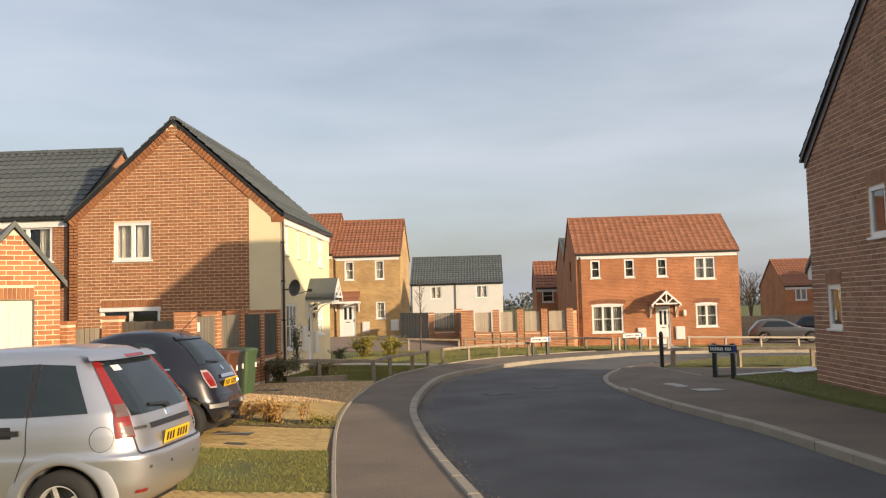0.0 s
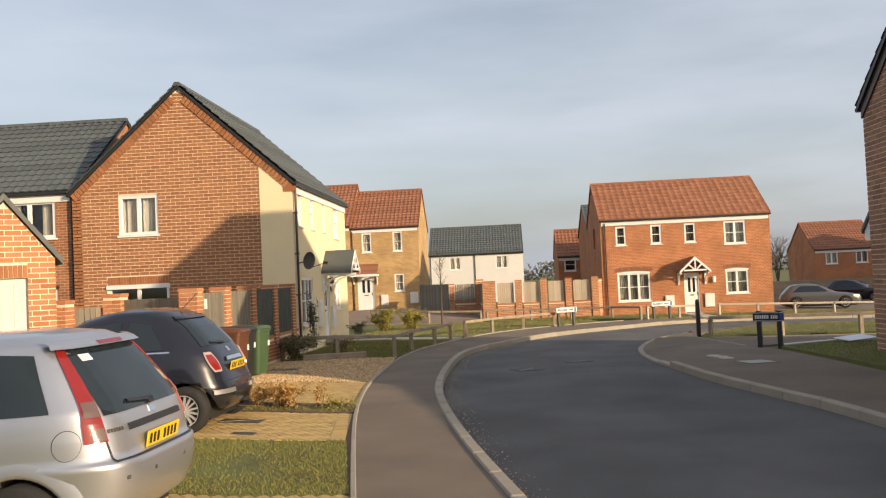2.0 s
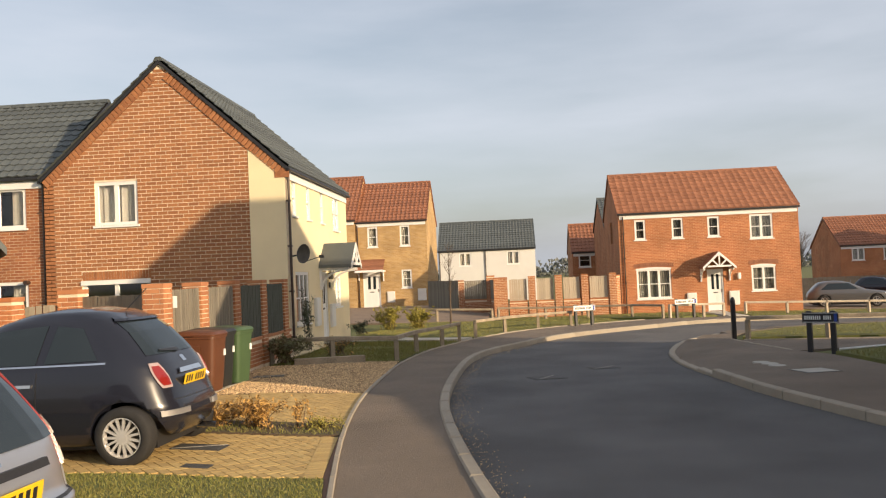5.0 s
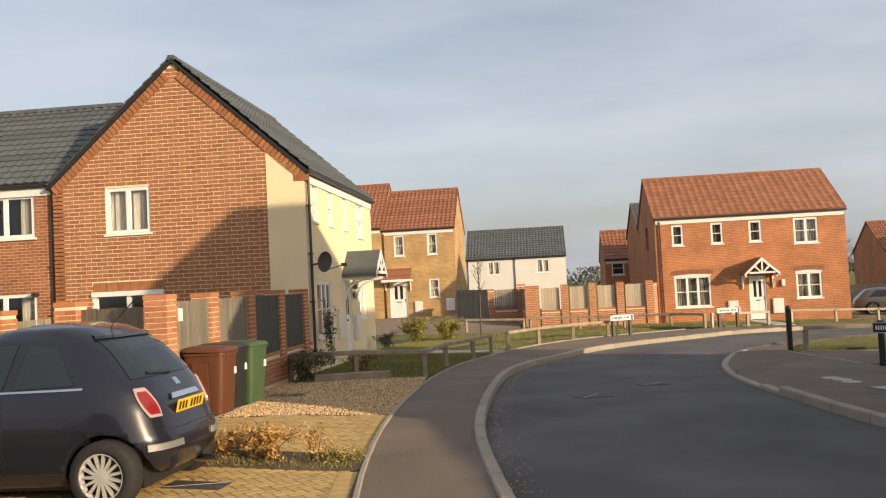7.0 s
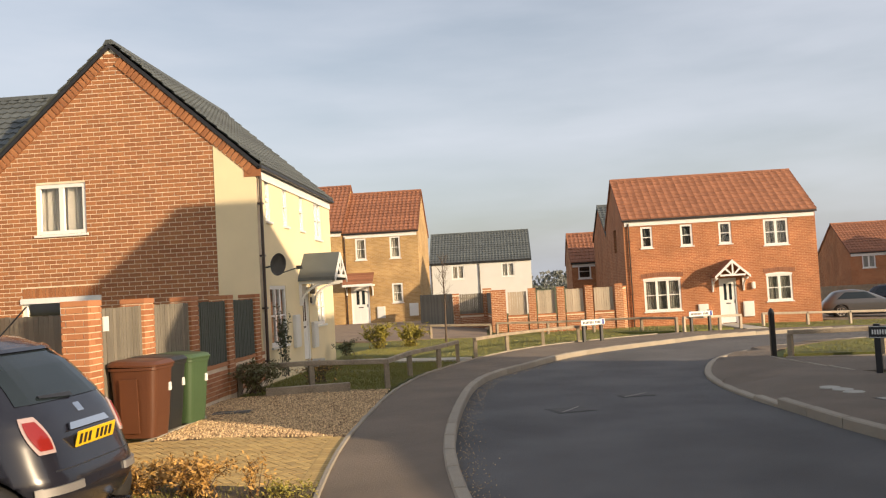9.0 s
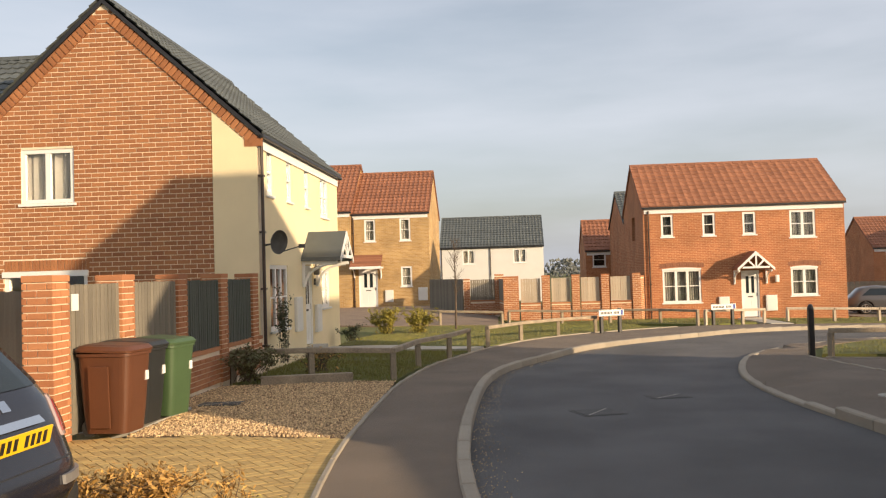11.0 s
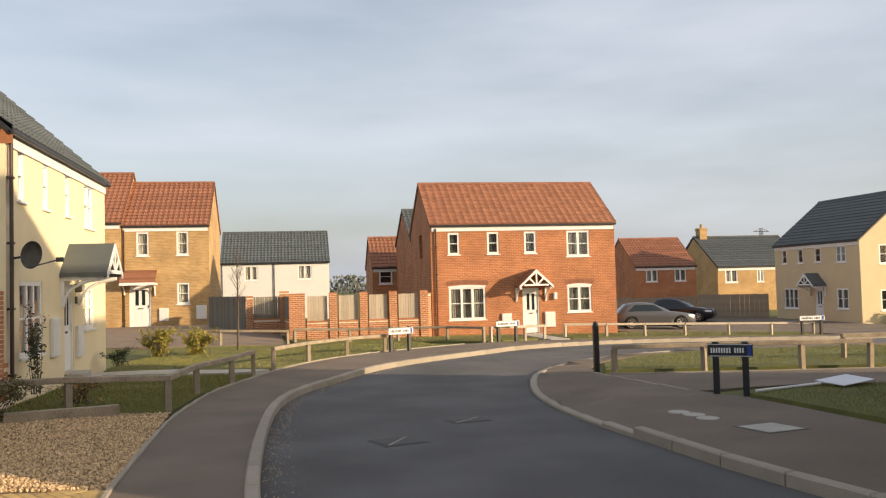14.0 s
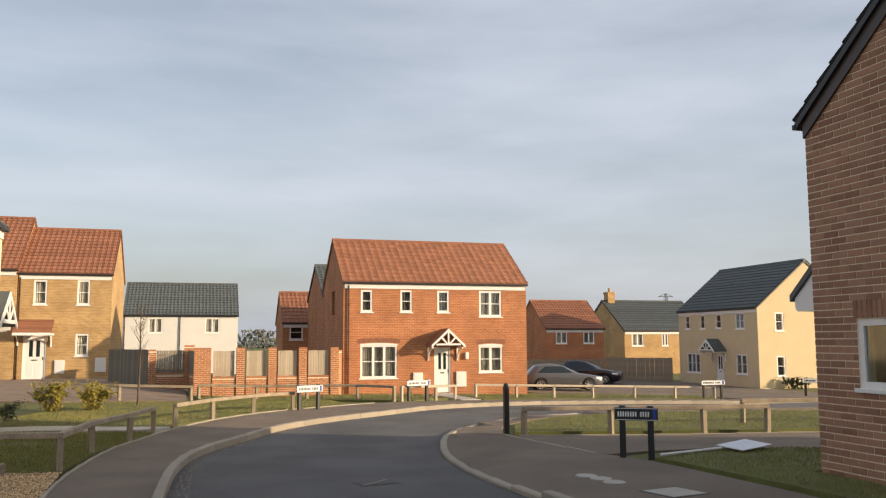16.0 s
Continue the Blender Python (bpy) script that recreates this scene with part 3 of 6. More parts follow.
def house(name, m, W, D, eave, rise, wall, tile_mat, holes=(), gable0=(), gable1=(), label="", fascia=True, pieces=False, group="", walls_label="", skip_gable0=False):
    """A two-storey house: its front is the face y = 0, looking to -y, from x = 0 to W; gables at both ends."""
    h = thing(name, m, label, "house", group)
    t = 0.26
    hz = [(x0, x1, z0, z1) for x0, x1, z0, z1 in holes]
    bm = bmesh.new()
    wall_with_holes(bm, 0, W, 0, t, -0.4, eave, hz)
    part("front_wall", bm, wall, h)
    part("back_wall", boxes((0, W, D - t, D, -0.4, eave)), wall, h)
    for x0, hol, skip in ((0, gable0, skip_gable0), (W - t, gable1, False)):
        if skip:
            continue
        bm = bmesh.new()
        wall_with_holes(bm, t, D - t, 0, t, -0.4, eave, hol)
        prism(bm, [(0, eave), (D, eave), (D / 2, eave + rise)], 0, t)
        for v in bm.verts:
            v.co = Vector((x0 + t - v.co.y if x0 == 0 else x0 + v.co.y, v.co.x, v.co.z))
        bmesh.ops.recalc_face_normals(bm, faces=bm.faces)
        part("gable_wall", bm, wall, h)
    # floor and partition, coloured near-black so the rooms look unlit
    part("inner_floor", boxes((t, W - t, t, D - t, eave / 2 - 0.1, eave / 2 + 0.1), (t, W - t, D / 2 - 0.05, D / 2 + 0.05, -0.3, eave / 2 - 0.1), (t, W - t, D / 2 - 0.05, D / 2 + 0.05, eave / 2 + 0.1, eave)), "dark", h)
    roof(h, W, D, eave, rise, tile_mat, pieces=pieces)
    if fascia:
        part("fascia", boxes((0.05, W - 0.05, -0.04, -0.003, eave - 0.27, eave - 0.05)), "white", h)
    return h


def porch(parent, x, y, z, w, dep, tile_mat, gabled=True, rise=0.55):
    """A door canopy on brackets; x, z: the middle of its front foot."""
    p = part("porch_roof", bmesh.new(), tile_mat, parent)
    bm = bmesh.new()
    if gabled:
        prism(bm, [(x - w / 2, z), (x - w / 2 + 0.02, z + 0.09), (x, z + rise + 0.08), (x + w / 2 - 0.02, z + 0.09), (x + w / 2, z), (x, z + rise)], y - dep, y)
        bm.to_mesh(p.data)
        bm.free()
        e = 0.02
        part("bargeboard", _frame_gable(x, y - dep - 0.03, z, w, rise), "white", p)
    else:
        prism(bm, [(y - dep, z), (y, z + rise), (y, z + rise + 0.07), (y - dep, z + 0.07)], x - w / 2, x + w / 2)
        for v in bm.verts:
            v.co = Vector((v.co.y, v.co.x, v.co.z))
        nrows = 5
        for i in range(nrows):
            a, b = i / nrows, (i + 1) / nrows
            y0, y1, z0, z1 = y - dep + dep * a, y - dep + dep * b, z + rise * a + 0.075, z + rise * b + 0.075
            vs = [bm.verts.new(q) for q in ((x - w / 2 - 0.02, y0, z0 + 0.03), (x + w / 2 + 0.02, y0, z0 + 0.03), (x + w / 2 + 0.02, y1, z1 + 0.004), (x - w / 2 - 0.02, y1, z1 + 0.004), (x - w / 2 - 0.02, y0, z0 - 0.01), (x + w / 2 + 0.02, y0, z0 - 0.01))]
            bm.faces.new(vs[:4])
            bm.faces.new((vs[0], vs[4], vs[5], vs[1]))
        bmesh.ops.recalc_face_normals(bm, faces=bm.faces)
        bm.to_mesh(p.data)
        bm.free()
        part("bargeboard", boxes((x - w / 2, x + w / 2, y - dep - 0.03, y - dep - 0.003, z - 0.08, z + 0.05), (x - w / 2 - 0.025, x - w / 2 - 0.003, y - dep, y - 0.005, z - 0.08, z + 0.02), (x + w / 2 + 0.003, x + w / 2 + 0.025, y - dep, y - 0.005, z - 0.08, z + 0.02)), "white", p)
    for s in (-1, 1):
        bx = x + s * (w / 2 - 0.1)
        b = bmesh.new()
        box(b, bx - 0.035, bx + 0.035, y - 0.075, y - 0.003, z - 0.62, z - 0.004)
        box(b, bx - 0.035, bx + 0.035, y - dep * 0.9, y - 0.075, z - 0.075, z - 0.004)
        for i in range(6):
            a0, a1 = i / 6, (i + 1) / 6
            f = lambda q: (y - 0.075 - (dep * 0.75) * (1 - math.cos(q * math.pi / 2)), z - 0.55 + 0.48 * math.sin(q * math.pi / 2))  # noqa: E731
            (ya, za), (yb, zb) = f(a0), f(a1)
            tube(b, (bx, ya, za), (bx, yb, zb), 0.032, n=6)
        part("bracket", b, "white", p)
    return p


def _frame_gable(x, y, z, w, rise):
    b = bmesh.new()
    for s in (-1, 1):
        prism(b, [(x + s * w / 2, z - 0.05), (x + s * w / 2, z + 0.07), (x, z + rise + 0.07), (x, z + rise - 0.07)], y, y + 0.028)
    box(b, x - w * 0.36, x + w * 0.36, y + 0.002, y + 0.026, z + 0.06, z + 0.14)
    box(b, x - 0.035, x + 0.035, y + 0.002, y + 0.026, z + 0.14, z + rise - 0.02)
    for s in (-1, 1):
        prism(b, [(x + s * 0.035, z + 0.14), (x + s * 0.11, z + 0.14), (x + s * w * 0.22, z + rise * 0.5), (x + s * w * 0.17, z + rise * 0.56)], y + 0.002, y + 0.024)
    return b


def drainpipe(parent, x, z0, z1, y=-0.07, material="pipe"):
    b = bmesh.new()
    tube(b, (x, y, z0), (x, y, z1), 0.034, n=10)
    for k in range(4):
        z = z0 + (z1 - z0) * (k + 0.3) / 4
        box(b, x - 0.055, x + 0.055, y - 0.045, y + 0.066, z, z + 0.04)
    part("drainpipe", b, material, parent)


def meter_box(parent, x0, x1, z0, z1, y=0.0):
    mb = part("meter_box", boxes((x0, x1, y - 0.09, y - 0.003, z0, z1), bevel=0.02), "vent", parent)
    part("meter_door", boxes((x0 + 0.04, x1 - 0.04, y - 0.1, y - 0.088, z0 + 0.04, z1 - 0.04), bevel=0.004), "vent", mb)


# the gabled brick and cream house: its front looks to +x, its gable to the camera
HW, HD, HE, HR = 7.8, 6.26, 4.58, 2.8
fr = [(0.63, 1.06, 3.43, 4.38), (2.18, 2.62, 3.43, 4.36), (3.86, 4.3, 3.43, 4.38), (5.58, 6.52, 3.3, 4.36), (0.7, 2.12, 0.6, 1.98), (3.74, 4.5, 0.02, 1.98), (5.52, 6.5, 0.88, 1.87)]
g0 = [(3.80, 4.92, 3.35, 4.46), (3.55, 5.3, 0.2, 1.98)]
mA = pose(-5.57, 20.4, 0.1, 0, 0, 90)
hA = house("house", mA, HW, HD, HE, HR, "cream", "tile_dark", fr, g0, label="two-storey house, brick gable and cream rendered front, grey tiles", skip_gable0=True)
for w, c, b in zip(fr[:5], (1, 1, 1, 2, 3), (True,) * 5):
    window(hA, *w, cols=c, bars=b, curtain="lr" if c > 1 else "")
window(hA, *fr[6], cols=2, curtain="lr")
door(hA, *fr[5])
porch(hA, 4.15, 0.0, 2.08, 1.6, 0.95, "tile_dark", True, 0.66)
drainpipe(hA, 0.07, 0.0, HE - 0.05)
meter_box(hA, 2.6, 3.1, 0.45, 1.25)
meter_box(hA, 4.62, 5.1, 0.3, 1.0)
part("house_number", boxes((4.62, 4.75, -0.03, -0.003, 1.5, 1.66)), "iron", hA)
part("wall_lamp", boxes((4.6, 4.72, -0.14, -0.003, 1.75, 1.95), bevel=0.03), "iron", hA)
# gable wall of the brick house: backing slab, bricks, render strip
bm = bmesh.new()
wall_with_holes(bm, 0.0, HD, 0.0, 0.26, -0.4, HE, [(HD - h[1], HD - h[0], h[2], h[3]) for h in g0])
prism(bm, [(0, HE), (HD, HE), (HD / 2, HE + HR)], 0, 0.26)
gm = Matrix.Rotation(-math.pi / 2, 4, "Z") @ Matrix.Translation((-HD, 0, 0))
gw = part("gable_wall", bm, "mortar", hA)
gw.matrix_basis = gm
gx = [(HD - h[1], HD - h[0], h[2], h[3]) for h in g0]
STRIP = HD - 0.92


def gable_spans(z):
    """Walled stretches of the gable at a height, beside its window and its door, left of the render strip."""
    inset = max(0.0, (z - HE) * (HD / 2) / HR)
    a, b = inset + 0.0, min(STRIP, HD - inset)
    spans = [(a, b)] if b > a else []
    for x0, x1, z0, z1 in gx:
        if z0 - 0.02 < z < z1 + (0.22 if z0 < 1 else 0.02):
            spans = [s for p, q in spans for s in ((p, min(q, x0)), (max(p, x1), q)) if s[1] - s[0] > 0.03]
    return spans


v, f = brick_rows(gable_spans, -0.05, HE + HR - 0.1)
o = part("brickwork", mesh_of("brickwork", v, f, "brick"), "brick", gw)
tagged(o, kind="stuff")
# soldier course over the lower opening
sold = stone_mesh("brick", 0.065, 0.215, 0.014, 0.003, "brick")
x = gx[1][0]
while x < gx[1][1]:
    o = new("brick", sold)
    o.parent = gw
    o.matrix_basis = Matrix.Translation((x + 0.035, 0, gx[1][3] + 0.11)) @ Matrix.Rotation(math.pi / 2, 4, "X")
    x += 0.075
# raked brick edging under the verge
rake = stone_mesh("brick", 0.215, 0.10, 0.03, 0.004, "brick")
pit = math.atan2(HR, HD / 2)
for s in (0, 1):
    n = int(HD / 2 / math.cos(pit) / 0.12)
    for i in range(n):
        d = 0.1 + i * 0.12
        xx, zz = d * math.cos(pit), HE + d * math.sin(pit) - 0.16
        if zz > HE + HR - 0.3:
            continue
        o = new("brick", rake)
        o.parent = gw
        xx = xx if s == 0 else HD - xx
        o.matrix_basis = Matrix.Translation((xx, -0.008, zz)) @ Matrix.Rotation(math.pi / 2, 4, "X") @ Matrix.Rotation((pit if s == 0 else -pit) + math.pi / 2, 4, "Z")
bm = bmesh.new()
prism(bm, [(STRIP + 0.01, -0.1), (HD, -0.1), (HD, HE - 0.25), (STRIP + 0.01, HE + (HD - STRIP) * HR / (HD / 2) - 0.3)], -0.02, -0.002)
part("render_strip", bm, "cream", gw)
part("corbel", boxes((HD - 0.25, HD + 0.12, -0.03, 0.0, HE - 0.24, HE - 0.02)), "brick", gw)
gwin = new("window_group")
bpy.data.objects.remove(gwin)
for h, c, b in ((gx[0], 2, False), (gx[1], 2, False)):
    ob = window(gw, *h, cols=c, bars=b, curtain="f" if c == 2 and h[2] > 2 else "")
part("head_board", boxes((gx[1][0] - 0.03, gx[1][1] + 0.03, -0.05, 0.04, gx[1][3] - 0.12, gx[1][3] - 0.005)), "white", gw)
# satellite dish
dish = part("satellite_dish", bmesh.new(), "iron", hA, "dark grey satellite dish on a bracket")
bm = bmesh.new()
lathe(bm, [(0.001, 0.09), (0.12, 0.08), (0.19, 0.045), (0.235, 0.0), (0.245, -0.01), (0.19, 0.035), (0.001, 0.075)], "Y", 24)
bmesh.ops.transform(bm, matrix=pose(0.14, -0.36, 2.42, 8, 0, -28), verts=bm.verts)
tube(bm, (0.2, 0.0, 2.36), (0.16, -0.29, 2.40), 0.02)
tube(bm, (0.14, -0.32, 2.20), (0.42, -0.74, 2.34), 0.012)
box(bm, 0.38, 0.46, -0.82, -0.70, 2.30, 2.38)
bm.to_mesh(dish.data)
bm.free()

# the neighbour with its ridge along x
nb = [(6.35, 7.89, 3.4, 4.45), (2.2, 3.8, 3.4, 4.45), (6.2, 7.9, 0.6, 2.03)]
hB = house("house", pose(-20.3, 20.55, 0.1), 8.45, 7.0, 4.68, 2.56, "wall_orange", "tile_dark", nb, label="two-storey orange brick house with dark grey tiles")
for w in nb:
    window(hB, *w, cols=2, bars=False, curtain="lr")
drainpipe(hB, 8.4, 0, 4.6)
tube_bm = bmesh.new()
tube(tube_bm, (7.9, 0.0, 2.0), (7.9, -0.16, 2.0), 0.06)
part("flue", tube_bm, "pipe", hB)

# brick garage with a white door, its gable to the road's end
hG = thing("garage", pose(-9.2, 11.25, 0.12, 0, 0, 36), "small buff brick garage with a white up-and-over door", "garage")
GWID, GE, GR = 1.6, 2.42, 1.02
bm = bmesh.new()
wall_with_holes(bm, 0, GWID, 0, 0.22, -0.2, GE, [(0.1, 1.15, 0.0, 2.1)])
prism(bm, [(0, GE), (GWID, GE), (GWID / 2, GE + GR)], 0, 0.22)
gf = part("front_wall", bm, "mortar", hG)


def garage_spans(z):
    inset = max(0.0, (z - GE) * (GWID / 2) / GR)
    a, b = inset, GWID - inset
    return ([(a, 0.1), (1.15, b)] if z < 2.33 else [(a, b)]) if b - a > 0.1 else []


v, f = brick_rows(garage_spans, 0.0, GE + GR - 0.08, seed=4)
tagged(part("brickwork", mesh_of("brickwork", v, f, "brick_pier"), "brick_pier", gf), kind="stuff")
x = 0.1
while x < 1.13:
    o = new("brick", sold)
    o.parent = gf
    o.matrix_basis = Matrix.Translation((x + 0.035, 0, 2.215)) @ Matrix.Rotation(math.pi / 2, 4, "X")
    x += 0.075
part("side_wall", boxes((0, 0.22, 0.22, 2.2, -0.2, GE)), "wall_orange", hG)
part("side_wall", boxes((GWID - 0.22, GWID, 0.22, 2.2, -0.2, GE)), "wall_orange", hG)
gd = part("garage_door", boxes((0.1, 1.15, 0.08, 0.13, 0.0, 2.1)), "door_cream", hG)
for i in range(5):
    part("rib", boxes((0.13 + i * 0.2, 0.30 + i * 0.2, 0.07, 0.082, 0.06, 2.0), bevel=0.004), "door_cream", gd)
gr = bmesh.new()
for s in (-1, 1):
    prism(gr, [(GWID / 2, GE + GR + 0.03), (GWID / 2 + s * (GWID / 2 + 0.12), GE - 0.1), (GWID / 2 + s * (GWID / 2 + 0.12), GE + 0.02), (GWID / 2, GE + GR + 0.15)], -0.08, 2.25)
part("roof", gr, "tile_dark", hG)

# the red house at the bend
rh = [(0.77, 1.29, 3.65, 4.62), (2.55, 3.09, 3.65, 4.63), (4.26, 4.82, 3.65, 4.63), (6.25, 7.33, 3.47, 4.64), (0.76, 2.41, 0.76, 2.2), (6.22, 7.35, 0.95, 2.14), (4.11, 4.88, 0.05, 2.08)]
mR = pose(5.3, 41.45, -0.55)
hR = house("house", mR, 8.55, 6.1, 4.95, 2.1, "wall_red", "tile_red", rh, [(2.4, 3.3, 3.6, 4.7)], label="two-storey red brick house with red pantiles and white windows", pieces=True)
for w, c, cu in zip(rh[:6], (1, 1, 1, 2, 3, 2), ("n", "n", "n", "lrn", "lrn", "lrn")):
    window(hR, *w, cols=c, curtain=cu)
door(hR, *rh[6])
porch(hR, 4.5, 0.0, 2.12, 1.55, 0.95, "tile_red", True, 0.72)
drainpipe(hR, 0.22, 0, 4.8)
meter_box(hR, 3.12, 3.57, 0.42, 0.98)
meter_box(hR, 5.11, 5.59, 0.32, 1.0)
part("wall_lamp", boxes((5.54, 5.69, -0.16, -0.003, 1.55, 1.86), bevel=0.04), "white", hR)
for w in (rh[4], rh[5]):
    b = bmesh.new()
    n = int((w[1] - w[0] + 0.3) / 0.1)
    for i in range(n):
        xx = w[0] - 0.1 + i * 0.1
        arch = 0.05 * math.sin(math.pi * (i + 0.5) / n)
        box(b, xx, xx + 0.088, -0.02, -0.002, w[3] + arch + 0.085, w[3] + 0.27 + arch)
    part("brick_arch", b, "tile_red", hR)
    b = bmesh.new()
    n, span = 12, w[1] - w[0] + 0.04
    rim = [(w[0] - 0.02 + span * i / n, w[3] + 0.045 + 0.05 * math.sin(math.pi * i / n)) for i in range(n + 1)]
    prism(b, [(w[0] - 0.02, w[3] - 0.02), *rim, (w[1] + 0.02, w[3] - 0.02)], -0.016, -0.003)
    part("window_head", b, "white", hR)

# the buff houses
yh = [(0.69, 1.29, 3.59, 4.78), (2.62, 3.2, 3.59, 4.8), (2.63, 3.23, 1.13, 2.2), (0.33, 1.36, 0.02, 2.13)]
mY = pose(-9.05, 49.0, 0.02)
hY = house("house", mY, 4.2, 6.8, 5.08, 2.48, "wall_tan", "tile_red", yh, label="narrow two-storey buff brick house with red pantiles")
for w in yh[:3]:
    window(hY, *w, cols=1, curtain="f")
door(hY, *yh[3])
porch(hY, 0.83, 0.0, 2.2, 1.65, 0.8, "tile_red", False, 0.6)
drainpipe(hY, 0.1, 0, 4.9)
meter_box(hY, 1.75, 2.2, 0.3, 0.95)
meter_box(hY, 3.55, 4.05, 0.35, 1.05)
hY2 = house("house", pose(-15.47, 48.85, 0.05), 6.4, 7.2, 5.2, 2.85, "wall_tan", "tile_red", [(4.6, 5.4, 0.9, 2.1), (4.6, 5.4, 3.8, 4.9)], label="taller buff brick house with red pantiles")
window(hY2, 4.6, 5.4, 3.8, 4.9, cols=1)
window(hY2, 4.6, 5.4, 0.9, 2.1, cols=1)

# the white houses behind
wh = [(1.7, 2.65, 3.52, 4.6), (5.6, 6.6, 3.52, 4.6)]
hW = house("house", pose(-5.85, 68.6, -1.1), 7.9, 6.4, 4.78, 2.4, "white_render", "tile_dark", wh, label="white rendered terrace with dark grey ribbed roof", fascia=False)
for w in wh:
    window(hW, *w, cols=2, bars=False, curtain="f")
drainpipe(hW, 3.85, 0, 4.7)
drainpipe(hW, 0.1, 0, 4.7)

# the cream house at the right, its front to the west
ch = [(0.8, 1.35, 3.6, 4.5), (2.5, 3.05, 3.6, 4.5), (4.2, 4.8, 3.6, 4.5), (6.2, 7.1, 3.55, 4.52), (0.9, 2.4, 0.8, 2.06), (6.15, 7.2, 0.88, 2.07), (4.1, 4.9, 0.05, 2.14)]
hC = house("house", pose(30.2, 54.9, -1.1, 0, 0, -90), 8.3, 6.8, 4.76, 2.75, "cream_pale", "tile_dark", ch, (), [(1.2, 1.8, 3.4, 4.5), (1.2, 1.8, 0.8, 1.98)], label="two-storey cream rendered house with dark roof")
for w, c in zip(ch[:6], (1, 1, 1, 2, 3, 2)):
    window(hC, *w, cols=c, curtain="f" if c > 1 else "")
door(hC, *ch[6])
porch(hC, 4.45, 0.0, 2.2, 1.6, 0.9, "tile_dark", True, 0.7)
for z0, z1 in ((3.4, 4.5), (0.8, 1.98)):
    hold = window(hC, 1.2, 1.8, z0, z1, cols=1)
    for q in (hold,):
        q.matrix_basis = Matrix.Translation((8.3, 0, 0)) @ Matrix.Rotation(math.pi / 2, 4, "Z")

# two small houses far right
rs = [(0.85, 1.8, 3.55, 4.5), (3.2, 4.15, 3.55, 4.5), (0.6, 2.2, 1.2, 2.05)]
hS = house("house", pose(22.75, 60.0, -1.63) @ Matrix.Scale(0.902, 4), 5.0, 6.2, 4.7, 2.25, "wall_red", "tile_red", rs, label="small red brick house with red roof")
for w in rs:
    window(hS, *w, cols=2, bars=False, curtain="f")
ts = [(0.6, 1.6, 3.45, 4.4), (3.15, 3.7, 3.45, 4.4)]
hT = house("house", pose(33.2, 68.0, -2.51) @ Matrix.Scale(1.105, 4), 7.1, 7.0, 4.6, 2.3, "wall_tan", "tile_dark", ts, label="buff brick house with grey roof and a brick chimney")
for w in ts:
    window(hT, *w, cols=2, bars=False, curtain="f")
b = bmesh.new()
box(b, 0.35, 0.95, 3.15, 3.85, 6.4, 7.7)
box(b, 0.3, 1.0, 3.1, 3.9, 7.56, 7.66)
tube(b, (0.65, 3.5, 7.7), (0.65, 3.5, 8.0), 0.11)
part("chimney", b, "wall_tan", hT)

# roofs seen behind the red house
hK = house("house", pose(4.1, 56.0, -1.0), 3.0, 4.4, 3.9, 1.85, "wall_red", "tile_red", [(0.4, 1.2, 2.9, 3.8)], label="red brick house with red roof behind the garden wall")
window(hK, 0.4, 1.2, 2.9, 3.8, cols=1)
hK2 = house("house", pose(5.5, 49.0, -0.6), 5.0, 6.3, 4.75, 1.8, "wall_red", "tile_dark", [(0.5, 1.2, 3.4, 4.4)], label="brick house with dark tiles behind the red house")
window(hK2, 0.5, 1.2, 3.4, 4.4, cols=1)

# the brick house beside the road: its gable stands along the footway, in shade
RW, RD, RE, RR = 9.5, 7.95, 4.78, 3.05
rg = [(6.55, 7.19, 1.17, 2.04), (4.53, 5.17, 2.86, 3.77)]
hX = thing("house", pose(7.27, 6.6, 0.07), "two-storey multi-brick house, gable beside the footway", "house")
bm = bmesh.new()
wall_with_holes(bm, 0, RD, 0, 0.26, -0.4, RE, [(RD - h[1], RD - h[0], h[2], h[3]) for h in rg])
prism(bm, [(0, RE), (RD, RE), (RD / 2, RE + RR)], 0, 0.26)
xw = part("gable_wall", bm, "mortar", hX)
xw.matrix_basis = Matrix.Rotation(-math.pi / 2, 4, "Z") @ Matrix.Translation((-RD, 0, 0))
xg = [(RD - h[1], RD - h[0], h[2], h[3]) for h in rg]


def side_spans(z):
    inset = max(0.0, (z - RE) * (RD / 2) / RR)
    spans = [(inset, RD - inset)] if RD - 2 * inset > 0.05 else []
    for x0, x1, z0, z1 in xg:
        if z0 - 0.02 < z < z1 + 0.02:
            spans = [s for p, q in spans for s in ((p, min(q, x0)), (max(p, x1), q)) if s[1] - s[0] > 0.03]
    return spans


v, f = brick_rows(side_spans, -0.1, RE + RR - 0.1, seed=8)
tagged(part("brickwork", mesh_of("brickwork", v, f, "brick_dark"), "brick_dark", xw), kind="stuff")
for h in xg:
    window(xw, *h, cols=1, bars=False)
part("front_wall", boxes((0.26, RW, 0, 0.26, -0.4, RE)), "brick_dark", hX)
part("back_wall", boxes((0.26, RW, RD - 0.26, RD, -0.4, RE)), "brick_dark", hX)
part("end_wall", boxes((RW - 0.26, RW, 0.26, RD - 0.26, -0.4, RE + RR * 0.9)), "brick_dark", hX)
roof(hX, RW, RD, RE, RR, "tile_dark", verge=0.09)
bm = bmesh.new()
p2 = math.atan2(RR, RD / 2)
